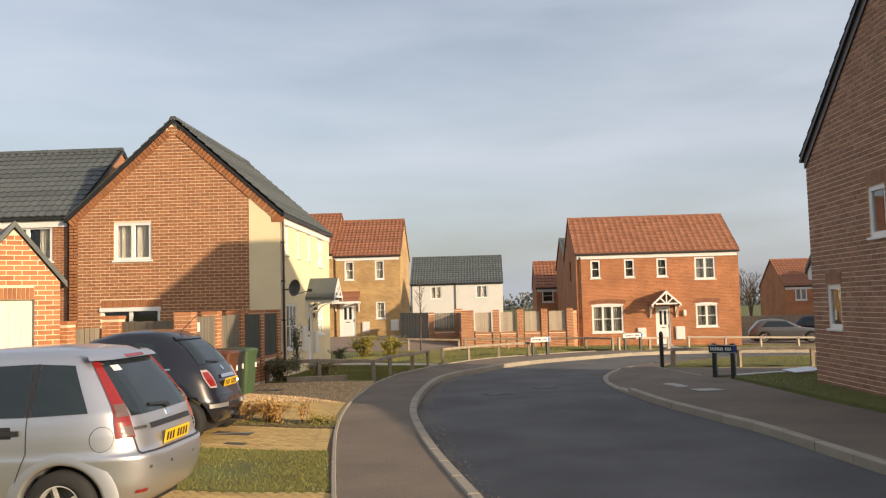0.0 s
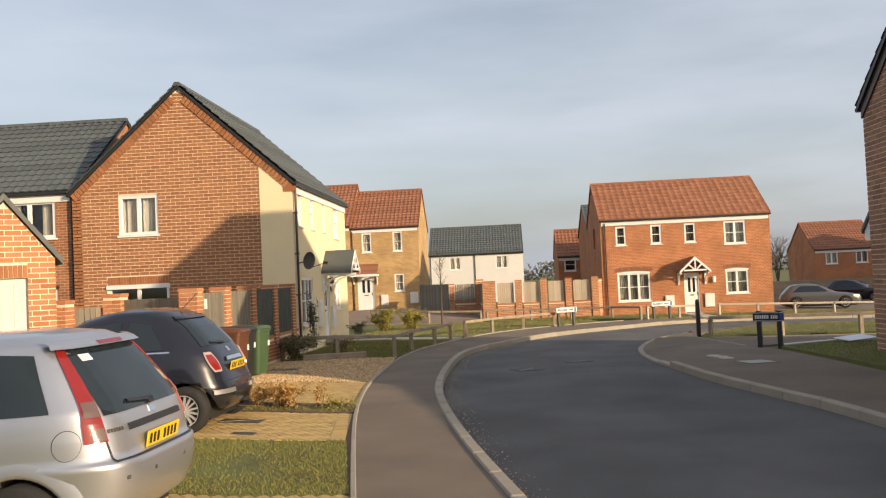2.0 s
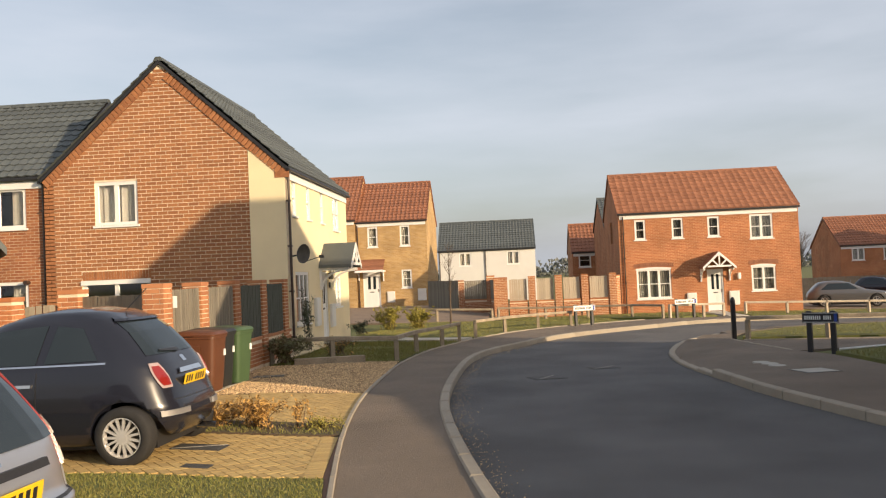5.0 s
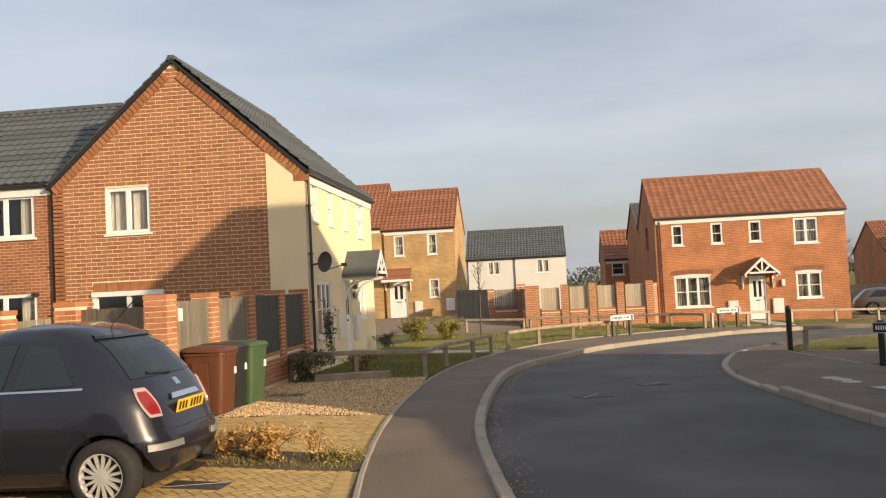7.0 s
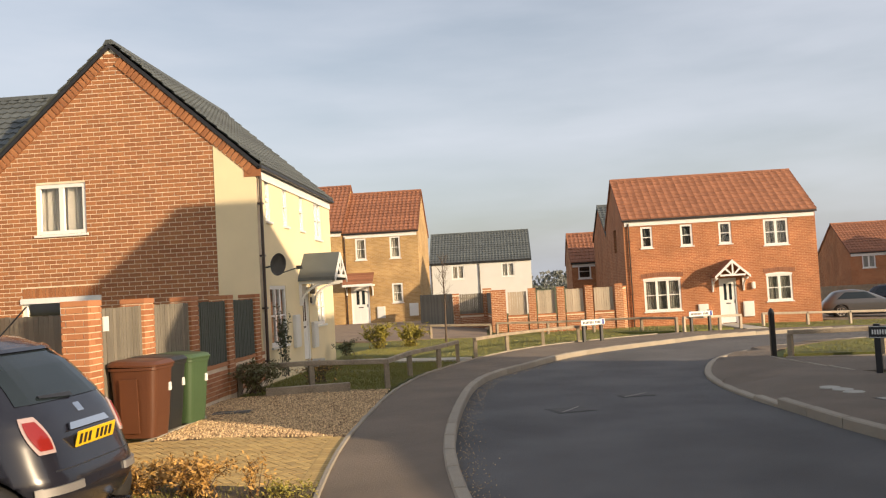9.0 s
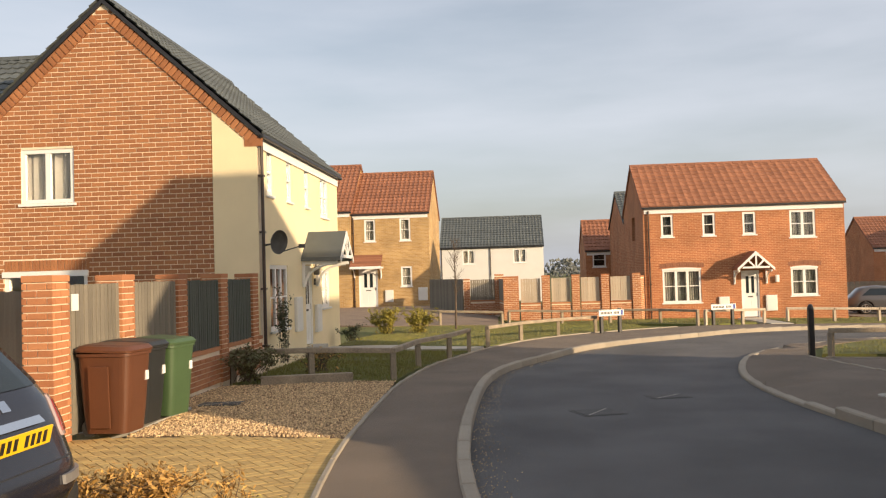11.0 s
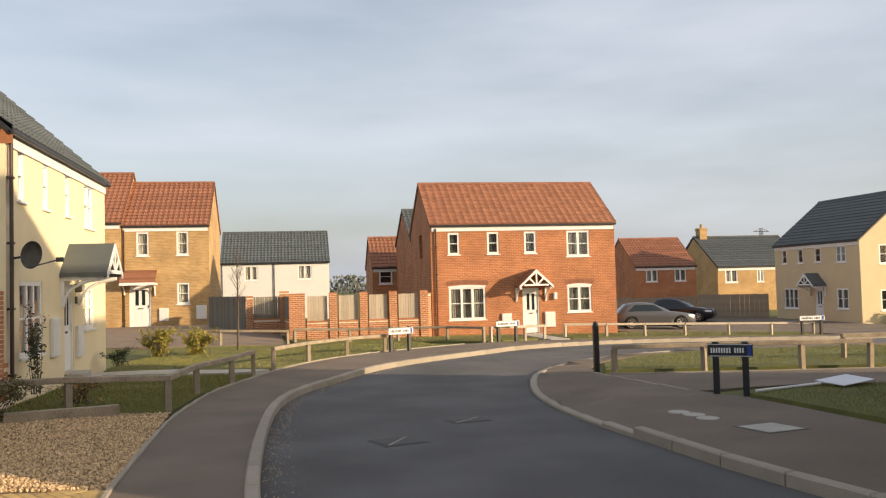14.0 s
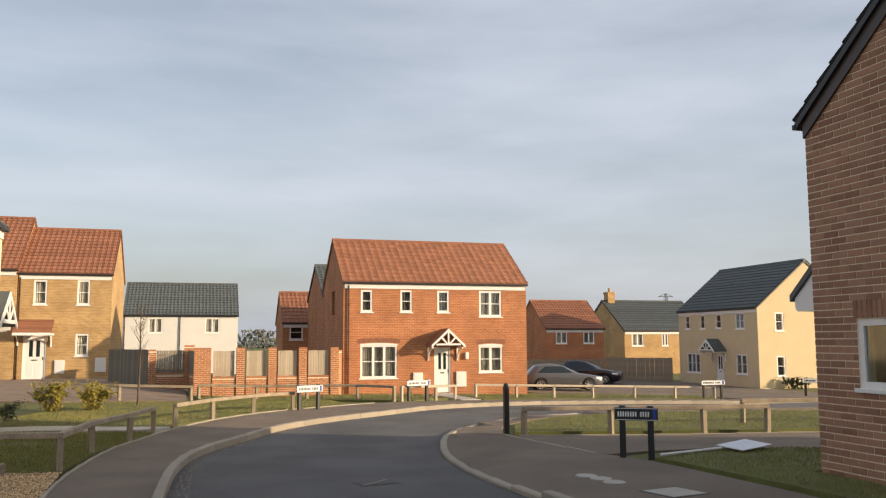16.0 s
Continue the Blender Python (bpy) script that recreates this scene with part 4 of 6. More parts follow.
for s in (0, 1):
    a, b = (0, RD / 2) if s == 0 else (RD, RD / 2)
    prism(bm, [(a, RE - 0.22), (b, RE + RR - 0.22), (b, RE + RR + 0.02), (a, RE + 0.02)], -0.045, -0.015)
bo = part("bargeboard", bm, "pipe", hX)
bo.matrix_basis = xw.matrix_basis.copy()
side_brick = stone_mesh("brick", 0.07, 0.22, 0.016, 0.003, "brick_dark")
for x0, x1, z0, z1 in xg:
    for i in range(int((x1 - x0 + 0.1) / 0.082)):
        o = new("brick", side_brick)
        o.parent = xw
        o.matrix_basis = Matrix.Translation((x0 - 0.04 + i * 0.082 + 0.04, -0.002, z1 + 0.125)) @ Matrix.Rotation(math.pi / 2, 4, "X")
# lean-to canopy on the side that faces the lane
cn = part("canopy_roof", bmesh.new(), "tile_dark", hX)
bm = bmesh.new()
prism(bm, [(RD, 2.80), (RD + 0.56, 2.32), (RD + 0.56, 2.41), (RD, 2.90)], 0.06, 2.6)
for q in bm.verts:
    q.co = Vector((q.co.y, q.co.x, q.co.z))
bmesh.ops.recalc_face_normals(bm, faces=bm.faces)
bm.to_mesh(cn.data)
bm.free()
bm = bmesh.new()
prism(bm, [(RD + 0.004, 2.18), (RD + 0.46, 2.18), (RD + 0.5, 2.24), (RD + 0.5, 2.36), (RD + 0.004, 2.79)], 0.1, 0.14)
for q in bm.verts:
    q.co = Vector((q.co.y, q.co.x, q.co.z))
bmesh.ops.recalc_face_normals(bm, faces=bm.faces)
part("cheek_board", bm, "white", cn)
part("fascia", boxes((0.142, 2.56, RD + 0.478, RD + 0.5, 2.18, 2.355)), "white", cn)
part("soffit", boxes((0.142, 2.56, RD + 0.004, RD + 0.475, 2.18, 2.2)), "white", cn)
# unseen wall added behind the camera, its height set to shade the road
part("garden_wall", boxes((0, 0.22, -0.1, 21, -0.3, 2.65)), "wall_orange").matrix_basis = pose(7.4, 6.6, 0, 0, 0, 196)
tagged(bpy.data.objects["garden_wall"], "unseen brick wall added to cast shade on the road", "wall", kind="structure")

# ---- garden walls and fences ----


def pier(parent, x, y, h, w=0.36, z=0.0):
    """A square brick pier, its bricks built up round it, with a capping course."""
    p = part("pier", boxes((x - w / 2 + 0.012, x + w / 2 - 0.012, y - w / 2 + 0.012, y + w / 2 - 0.012, z - 0.1, z + h)), "mortar", parent)
    v, f = [], []
    for side in range(4):
        bv, bf = brick_rows(lambda q: [(-w / 2, w / 2)], 0.0, h, proud=0.012, seed=side + int(100 * y), course=0.08, length=0.225, joint=0.012)
        m = pose(x, y, z, 0, 0, 90 * side) @ Matrix.Translation((0, -w / 2 + 0.012, 0))
        n = len(v)
        v += [tuple(m @ Vector(q)) for q in bv]
        f += [tuple(i + n for i in q) for q in bf]
    tagged(part("brickwork", mesh_of("brickwork", v, f, "brick_pier"), "brick_pier", p), kind="stuff")
    part("cap", boxes((x - w / 2 - 0.004, x + w / 2 + 0.004, y - w / 2 - 0.004, y + w / 2 + 0.004, z + h + 0.002, z + h + 0.075), bevel=0.006), "brick_pier", p)
    return p


def panel(parent, a, b, z0, z1, material, slat=0.095):
    """Upright feathered boards between two plan points, on two rails."""
    a, b = Vector((*a, 0)), Vector((*b, 0))
    d = (b - a).length
    n = max(2, round(d / slat))
    s = d / n
    ang = math.atan2((b - a).y, (b - a).x)
    pn = part("fence_panel", boxes((0, d, 0.012, 0.05, z0 + 0.15, z0 + 0.23), (0, d, 0.012, 0.05, z1 - 0.25, z1 - 0.17)), material, parent)
    pn.matrix_basis = Matrix.Translation(a) @ Matrix.Rotation(ang, 4, "Z")
    me = mesh_of("slat", *_board(s * 0.97, z1 - z0), material)
    rnd = random.Random(int(1000 * d))
    for i in range(n):
        o = new("slat", me)
        o.parent = pn
        o.matrix_basis = pose((i + 0.5) * s, -0.012 + rnd.uniform(-0.003, 0.003), z0 + rnd.uniform(-0.008, 0.008), 0, rnd.uniform(-0.3, 0.3), rnd.uniform(2, 6))


def _board(w, h):
    a, e = w / 2, 0.004
    v = [(-a, 0, 0), (a, 0, 0), (a, 0.02, 0), (-a, 0.02, 0), (-a + e, 0, h), (a - e, 0, h), (a - e, 0.02, h), (-a + e, 0.02, h)]
    return v, [(0, 1, 5, 4), (1, 2, 6, 5), (2, 3, 7, 6), (3, 0, 4, 7), (4, 5, 6, 7), (0, 3, 2, 1)]


def low_wall(parent, a, b, h, z=0.0, t=0.22, material="brick_pier", seed=2):
    a, b = Vector((*a, 0)), Vector((*b, 0))
    d = (b - a).length
    ang = math.atan2((b - a).y, (b - a).x)
    w = part("low_wall", boxes((0, d, 0.012, t, -0.15, h)), "mortar", parent)
    w.matrix_basis = Matrix.Translation((a.x, a.y, z)) @ Matrix.Rotation(ang, 4, "Z")
    v, f = brick_rows(lambda q: [(0, d)], 0.0, h - 0.05, proud=0.012, seed=seed, course=0.08, length=0.225, joint=0.012)
    v = [(p[0], p[1] + 0.012, p[2]) for p in v]
    tagged(part("brickwork", mesh_of("brickwork", v, f, material), material, w), kind="stuff")
    part("coping", boxes((0, d, -0.012, t + 0.012, h + 0.002, h + 0.07), bevel=0.005), material, w)


gwl = thing("garden_wall", pose(0, 0, 0), "orange brick garden wall with piers and dark timber panels", "wall")
GZ = 0.07
PX = [(-5.68, 12.83, 1.76), (-5.68, 14.46, 1.76), (-5.68, 16.27, 1.76), (-5.68, 18.11, 1.76), (-5.68, 19.88, 1.76)]
for x, y, h in PX:
    pier(gwl, x, y, h, 0.35, GZ)
for k, ((x0, y0, _), (x1, y1, _)) in enumerate(zip(PX, PX[1:])):
    panel(gwl, (x0 + 0.12, y0 + 0.18), (x1 + 0.12, y1 - 0.18), GZ + (0.05 if k == 0 else 0.62), GZ + 1.73, ("fence", "fence", "fence_green", "fence_green")[k])
    if k:
        low_wall(gwl, (x0 + 0.14, y0 + 0.18), (x1 + 0.14, y1 - 0.18), 0.54, z=GZ, seed=k)
low_wall(gwl, (-5.54, 20.07), (-5.54, 20.37), 0.54, z=GZ, seed=9)
# gates and panels on the run to the garage
pier(gwl, -7.43, 13.5, 1.72, 0.36, GZ)
pier(gwl, -8.15, 12.8, 1.64, 0.36, GZ)
panel(gwl, (-7.25, 13.48), (-5.87, 12.9), 0.2, 1.74, "fence")
panel(gwl, (-8.03, 13.0), (-7.6, 13.44), 0.2, 1.62, "fence")
part("notice", boxes((-5.545, -5.527, 13.10, 13.24, 1.50, 1.69)), "sign", gwl)

rwl = thing("garden_wall", pose(0, 0, 0), "red brick garden wall with piers and pale timber panels", "wall")
RX = [(-0.56, 40.6), (0.94, 40.6), (2.21, 40.6), (3.46, 40.6), (4.78, 40.6)]
zz = -0.42
for i, (x, y) in enumerate(RX):
    pier(rwl, x, y, 1.92, 0.34 if i else 0.66, z=zz)
for k, ((x0, y0), (x1, y1)) in enumerate(zip(RX, RX[1:])):
    panel(rwl, (x0 + (0.42 if k == 0 else 0.24), y0), (x1 - 0.24, y1), zz + 0.84, zz + 1.87, "fence_pale", 0.1)
    low_wall(rwl, (x0 + (0.4 if k == 0 else 0.22), y0 - 0.12), (x1 - 0.22, y1 - 0.12), 0.76, z=zz, seed=20 + k)
low_wall(rwl, (4.97, 40.5), (5.25, 41.4), 1.8, z=zz, seed=30)
# the shaded return to the back
for a, b, dk in (((-1.1, 43.3), (-0.85, 40.95), True), ((-2.45, 43.5), (-1.3, 43.5), True)):
    panel(rwl, a, b, 0.4, 1.45, "fence", 0.1)
    low_wall(rwl, (a[0], a[1] - 0.1), (b[0], b[1] - 0.1), 0.72, z=-0.3, seed=40)
pier(rwl, -1.1, 43.5, 1.8, 0.42, z=-0.2)
pier(rwl, -2.62, 43.5, 1.57, 0.3, z=-0.15)
panel(rwl, (-4.6, 46.0), (-2.8, 43.6), 0.0, 1.5, "fence", 0.1)


def rail_fence(pts, label, group="", h=0.53, material="timber", post=0.10, drop_last=False):
    """Knee-high timber fence: square posts with sloped tops under a round-edged rail."""
    fz = thing("knee_rail_fence", pose(0, 0, 0), label, "fence", group)
    b = bmesh.new()
    box(b, -post / 2, post / 2, -post / 2, post / 2, -0.2, h - 0.06, bevel=0.008)
    me = bpy.data.meshes.new("post")
    b.to_mesh(me)
    b.free()
    me.materials.append(M[material])
    rnd = random.Random(len(pts) + int(10 * abs(pts[0][0])))
    for x, y in pts:
        o = new("post", me)
        o.parent = fz
        o.matrix_basis = pose(x, y, ground_z(x, y), rnd.uniform(-1.5, 1.5), rnd.uniform(-1.5, 1.5), rnd.uniform(0, 40))
    for (x0, y0), (x1, y1) in zip(pts, pts[1:]):
        p, q = Vector((x0, y0, ground_z(x0, y0) + h - 0.012)), Vector((x1, y1, ground_z(x1, y1) + h - 0.012))
        d = (q - p).length
        b = bmesh.new()
        box(b, -0.04, d + 0.04, -0.055, 0.055, -0.045, 0.045, bevel=0.014)
        r = part("rail", b, material, fz)
        r.matrix_basis = Matrix.Translation(p) @ (q - p).to_track_quat("X", "Z").to_matrix().to_4x4()
    return fz


rail_fence([(-5.5, 18.45), (-4.15, 18.65), (-2.74, 18.95), (-2.56, 21.4), (-2.06, 23.35), (-1.7, 25.4)], "weathered knee-high timber rail fence round the lawn", "rail fences")
rail_fence([(-1.25, 26.5), (-0.34, 28.7), (0.85, 30.5), (2.12, 31.7)], "weathered knee-high timber rail fence along the footway", "rail fences")
rail_fence([(-5.6, 38.6), (-3.43, 37.6), (-0.95, 37.3)], "grey timber rail fence by the drive", "rail fences")
rail_fence([(-0.68, 38.4), (1.45, 38.2), (3.3, 37.7), (5.15, 37.1), (6.1, 35.0)], "grey timber rail fence below the garden wall", "rail fences")
rail_fence([(6.4, 35.1), (8.0, 36.2), (9.05, 37.1)], "pale timber rail fence by the front path", "rail fences", material="fence_pale")
rail_fence([(10.3, 38.3), (12.1, 38.3), (13.8, 38.3), (15.6, 38.3), (17.6, 38.3), (19.6, 38.3), (21.6, 38.3)], "pale timber rail fence on the verge", "rail fences", material="fence_pale")
rail_fence([(5.84, 21.7), (7.68, 21.35), (9.54, 20.75), (10.9, 20.47)], "weathered timber rail fence round the corner lawn", "rail fences", h=0.55)
rail_fence([(11.68, 22.4), (13.7, 22.0), (16.0, 21.6)], "weathered timber rail fence at the back of the corner lawn", "rail fences", h=0.55)
part("timber_sleeper", boxes((0, 1.55, -0.08, 0.08, -0.06, 0.13), bevel=0.012), "timber").matrix_basis = pose(-4.86, 17.95, 0.02, 0, 0.4, 17)
tagged(bpy.data.objects["timber_sleeper"], "weathered timber sleeper lying at the gravel's edge", "sleeper")
bm = bmesh.new()
x, y = 5.6, 22.1
box(bm, x - 0.055, x + 0.055, y - 0.055, y + 0.055, ground_z(x, y) - 0.1, ground_z(x, y) + 0.98, bevel=0.01)
lathe(bm, [(0.001, 1.1), (0.045, 1.07), (0.066, 1.0), (0.066, 0.96), (0.001, 0.96)], "Z", 12, (x, y, ground_z(x, y) - 0.02))
tagged(part("bollard", bm, "sign_black"), "dark timber bollard post at the corner", "bollard")


def street_sign(p, q, h, w_extra, label, dark=False):
    """A name plate on two posts. The name is plain bars."""
    p, q = Vector((*p, ground_z(*p))), Vector((*q, ground_z(*q)))
    d = (q - p).length
    m = Matrix.Translation(p) @ Matrix.Rotation(math.atan2((q - p).y, (q - p).x), 4, "Z")
    s = thing("street_sign", m, label, "street sign", "street name signs")
    for x in (0, d):
        b = bmesh.new()
        box(b, x - 0.05, x + 0.05, -0.01, 0.09, -0.2, h, bevel=0.01)
        part("post", b, "sign_black", s)
    pl = part("plate", boxes((-w_extra, d + w_extra, -0.03, -0.012, h - 0.24, h - 0.03), bevel=0.006), "sign_black" if dark else "sign", s)
    ink = "sign" if dark else "sign_black"
    L = d + 2 * w_extra
    part("border", boxes((-w_extra + 0.01, d + w_extra - 0.01, -0.036, -0.031, h - 0.232, h - 0.222), (-w_extra + 0.01, d + w_extra - 0.01, -0.036, -0.031, h - 0.048, h - 0.038)), ink, pl)
    x = -w_extra + 0.07 * L
    for k in range(13):
        if k != 8:
            part("name_bar", boxes((x, x + 0.036 * L, -0.036, -0.031, h - 0.175, h - 0.095)), ink, pl)
        x += 0.058 * L
    part("symbol", boxes((-w_extra + 0.88 * L, -w_extra + 0.965 * L, -0.037, -0.031, h - 0.215, h - 0.055)), "sign_blue", pl)
    return s


street_sign((5.94, 17.58), (6.32, 17.34), 0.84, 0.12, "black street name plate with white border on two dark posts", True)
street_sign((2.3, 31.4), (2.92, 31.7), 0.78, 0.12, "white street name plate on two dark posts by the bend")
street_sign((6.7, 35.1), (7.45, 35.4), 0.78, 0.12, "white street name plate on two dark posts below the red house")
street_sign((20.9, 38.0), (21.8, 38.0), 0.85, 0.14, "white street name plate on two dark posts by the verge")
street_sign((27.0, 38.9), (27.8, 38.6), 0.85, 0.14, "white street name plate before the cream house")

# ---- wheelie bins ----


def wheelie_bin(m, material, label):
    b = thing("wheelie_bin", m, label, "wheelie bin", "wheelie bins")
    bm = bmesh.new()
    lv = [(0.04, 0.235, 0.26), (0.30, 0.25, 0.29), (0.85, 0.275, 0.33), (0.93, 0.28, 0.335), (0.935, 0.30, 0.355), (0.97, 0.30, 0.355)]
    rings = []
    for z, a, c in lv:
        row = []
        for i in range(32):
            t = 2 * math.pi * (i + 0.5) / 32
            sx, sy = math.cos(t), math.sin(t)
            row.append(bm.verts.new((a * math.copysign(abs(sx) ** 0.3, sx), c * math.copysign(abs(sy) ** 0.3, sy), z)))
        rings.append(row)
    for r0, r1 in zip(rings, rings[1:]):
        for i in range(32):
            bm.faces.new((r0[i], r0[(i + 1) % 32], r1[(i + 1) % 32], r1[i]))
    bm.faces.new(rings[0][::-1])
    bm.faces.new(rings[-1])
    part("body", bm, material, b)
    bm = bmesh.new()
    rows = []
    for z, k in ((0.975, 1.03), (1.0, 1.04), (1.045, 0.93), (1.06, 0.75)):
        row = []
        for i in range(32):
            t = 2 * math.pi * (i + 0.5) / 32
            sx, sy = math.cos(t), math.sin(t)
            row.append(bm.verts.new((0.3 * k * math.copysign(abs(sx) ** 0.3, sx), 0.355 * k * math.copysign(abs(sy) ** 0.3, sy), z + (0.0 if sy < 0 else 0.015))))
        rows.append(row)
    for r0, r1 in zip(rows, rows[1:]):
        for i in range(32):
            bm.faces.new((r0[i], r0[(i + 1) % 32], r1[(i + 1) % 32], r1[i]))
    bm.faces.new(rows[-1])
    bm.faces.new(rows[0][::-1])
    part("lid", bm, material, b)
    bm = bmesh.new()
    tube(bm, (-0.22, 0.41, 0.98), (0.22, 0.41, 0.98), 0.018)
    for x in (-0.2, 0.2):
        tube(bm, (x, 0.41, 0.98), (x, 0.34, 0.96), 0.016)
    part("handle", bm, "black", b)
    for x in (-0.27, 0.27):
        bm = bmesh.new()
        lathe(bm, [(0.001, -0.025), (0.07, -0.025), (0.1, -0.02), (0.1, 0.02), (0.07, 0.025), (0.001, 0.025)], "Y", 20)
        bmesh.ops.transform(bm, matrix=pose(x * 0.72, 0.2, 0.1, 0, 0, 90), verts=bm.verts)
        part("wheel", bm, "tyre", b)
    part("sticker", boxes((0.13, 0.195, -0.328, -0.308, 0.62, 0.73)), "sign", b)
    part("side_panel", boxes((-0.285, -0.262, -0.1, 0.16, 0.12, 0.84), bevel=0.008), material, b).matrix_basis = pose(0.02, 0, 0.0, 0, -3, 0)
    part("side_panel", boxes((0.262, 0.285, -0.1, 0.16, 0.12, 0.84), bevel=0.008), material, b).matrix_basis = pose(-0.02, 0, 0.0, 0, 3, 0)
    for x in (-0.2, 0.2):
        part("hinge", boxes((x - 0.035, x + 0.035, 0.34, 0.40, 0.965, 1.03), bevel=0.012), "black", b)
    return b


wheelie_bin(pose(-5.16, 13.33, 0.085, 0, 0, 84) @ Matrix.Scale(0.96, 4), "bin_brown", "brown wheelie bin beside the brick pier")
wheelie_bin(pose(-5.20, 13.90, 0.085, 0, 0, 84) @ Matrix.Scale(0.96, 4), "bin_black", "black wheelie bin between two others")
wheelie_bin(pose(-5.08, 14.48, 0.085, 0, 0, 78) @ Matrix.Scale(0.95, 4), "bin_green", "green wheelie bin by the garden wall")
wheelie_bin(pose(-4.35, 47.2, ground_z(-4.35, 47.2), 0, 0, 10), "bin_black", "black wheelie bin by the dark fence at the buff house")
tagged(part("bin_slab", boxes((-5.64, -5.0, 13.36, 15.22, -0.05, 0.085), bevel=0.01), "concrete"), "pale concrete slab under the bins", "slab", kind="structure")

# ---- cars ----


class Shell:
    """A car body as plan outlines at rising heights: z, tail x, nose x, half width, corner exponent."""

    def __init__(self, levels, low=1.0):
        self.lv = [(z if z < 0.6 else 0.6 + (z - 0.6) * low, *r) for z, *r in levels]

    def at(self, z):
        lv = self.lv
        for a, b in zip(lv, lv[1:]):
            if z <= b[0]:
                k = (z - a[0]) / (b[0] - a[0])
                return [p + (q - p) * k for p, q in zip(a, b)]
        return lv[-1]

    def point(self, th, z, off=0.0):
        _, xr, xf, hw, n = self.at(z)
        c, s = math.cos(th), math.sin(th)
        a, cx = (xf - xr) / 2 + off, (xf + xr) / 2
        return Vector((cx + a * math.copysign(abs(c) ** (2 / n), c), (hw + off) * math.copysign(abs(s) ** (2 / n), s), z))

    def angle_x(self, x, z):
        _, xr, xf, _, n = self.at(z)
        a, cx = (xf - xr) / 2, (xf + xr) / 2
        u = max(-1, min(1, (x - cx) / a))
        return math.acos(math.copysign(abs(u) ** (n / 2), u))

    def angle_y(self, y, z):
        """On the tail side."""
        _, _, _, hw, n = self.at(z)
        u = max(-1, min(1, y / hw))
        return math.pi - math.asin(math.copysign(abs(u) ** (n / 2), u))

    def body(self, wheels, r):
        bm = bmesh.new()
        N, rings = 96, []
        zs = []
        for a, b in zip(self.lv, self.lv[1:]):
            for k in range(3):
                zs.append(a[0] + (b[0] - a[0]) * k / 3)
        zs.append(self.lv[-1][0])
        for z in zs:
            rings.append([bm.verts.new(self.point(2 * math.pi * i / N, z)) for i in range(N)])
        for r0, r1 in zip(rings, rings[1:]):
            for i in range(N):
                bm.faces.new((r0[i], r0[(i + 1) % N], r1[(i + 1) % N], r1[i]))
        bm.faces.new(rings[0][::-1])
        bm.faces.new(rings[-1])
        bmesh.ops.recalc_face_normals(bm, faces=bm.faces)
        me = bpy.data.meshes.new("car_body_raw")
        bm.to_mesh(me)
        bm.free()
        ob = new("car_body_raw", me)
        cutters = []
        for x in wheels:
            b = bmesh.new()
            tube(b, (x, -1.2, r), (x, 1.2, r), r + 0.045, n=40)
            cm = bpy.data.meshes.new("cutter")
            b.to_mesh(cm)
            b.free()
            c = new("cutter", cm)
            md = ob.modifiers.new("arch", "BOOLEAN")
            md.operation, md.object, md.solver = "DIFFERENCE", c, "EXACT"
            cutters.append(c)
        bpy.context.view_layer.update()
        done = bpy.data.meshes.new_from_object(ob.evaluated_get(bpy.context.evaluated_depsgraph_get()))
        bpy.data.objects.remove(ob)
        for c in cutters:
            bpy.data.objects.remove(c)
        return done

    def patch(self, corner, off=0.008, n=10, thick=0.0):
        """corner(u, v) gives (angle, z) over the unit square: a skin that lies off the body."""
        bm = bmesh.new()
        g = [[bm.verts.new(self.point(*corner(i / n, j / n), off)) for i in range(n + 1)] for j in range(n + 1)]
        for j in range(n):
            for i in range(n):
                bm.faces.new((g[j][i], g[j][i + 1], g[j + 1][i + 1], g[j + 1][i]))
        edge = [e for e in bm.edges if e.is_boundary]
        out = bmesh.ops.extrude_edge_only(bm, edges=edge)
        mid = Vector((1.9, 0, 0.7))
        for q in out["geom"]:
            if isinstance(q, bmesh.types.BMVert):
                d = q.co - mid
                q.co -= Vector((d.x * 0.01, d.y * 0.03, 0))
        bmesh.ops.recalc_face_normals(bm, faces=bm.faces)
        return bm

    def side(self, quad, s, off=0.008):
        """quad: (x, z) at lower rear, lower front, upper front, upper rear; s: +1 or -1."""
        def corner(u, v):
            (xa, za), (xb, zb), (xc, zc), (xd, zd) = quad
            z = (za + (zb - za) * u) * (1 - v) + (zd + (zc - zd) * u) * v
            x = (xa + (xb - xa) * u) * (1 - v) + (xd + (xc - xd) * u) * v
            return s * self.angle_x(x, z), z
        return self.patch(corner, off)

    def tail(self, quad, off=0.008):
        """quad: (y, z) at four corners, seen from behind."""
        def corner(u, v):
            (xa, za), (xb, zb), (xc, zc), (xd, zd) = quad
            z = (za + (zb - za) * u) * (1 - v) + (zd + (zc - zd) * u) * v
            y = (xa + (xb - xa) * u) * (1 - v) + (xd + (xc - xd) * u) * v
            return self.angle_y(y, z), z
        return self.patch(corner, off)


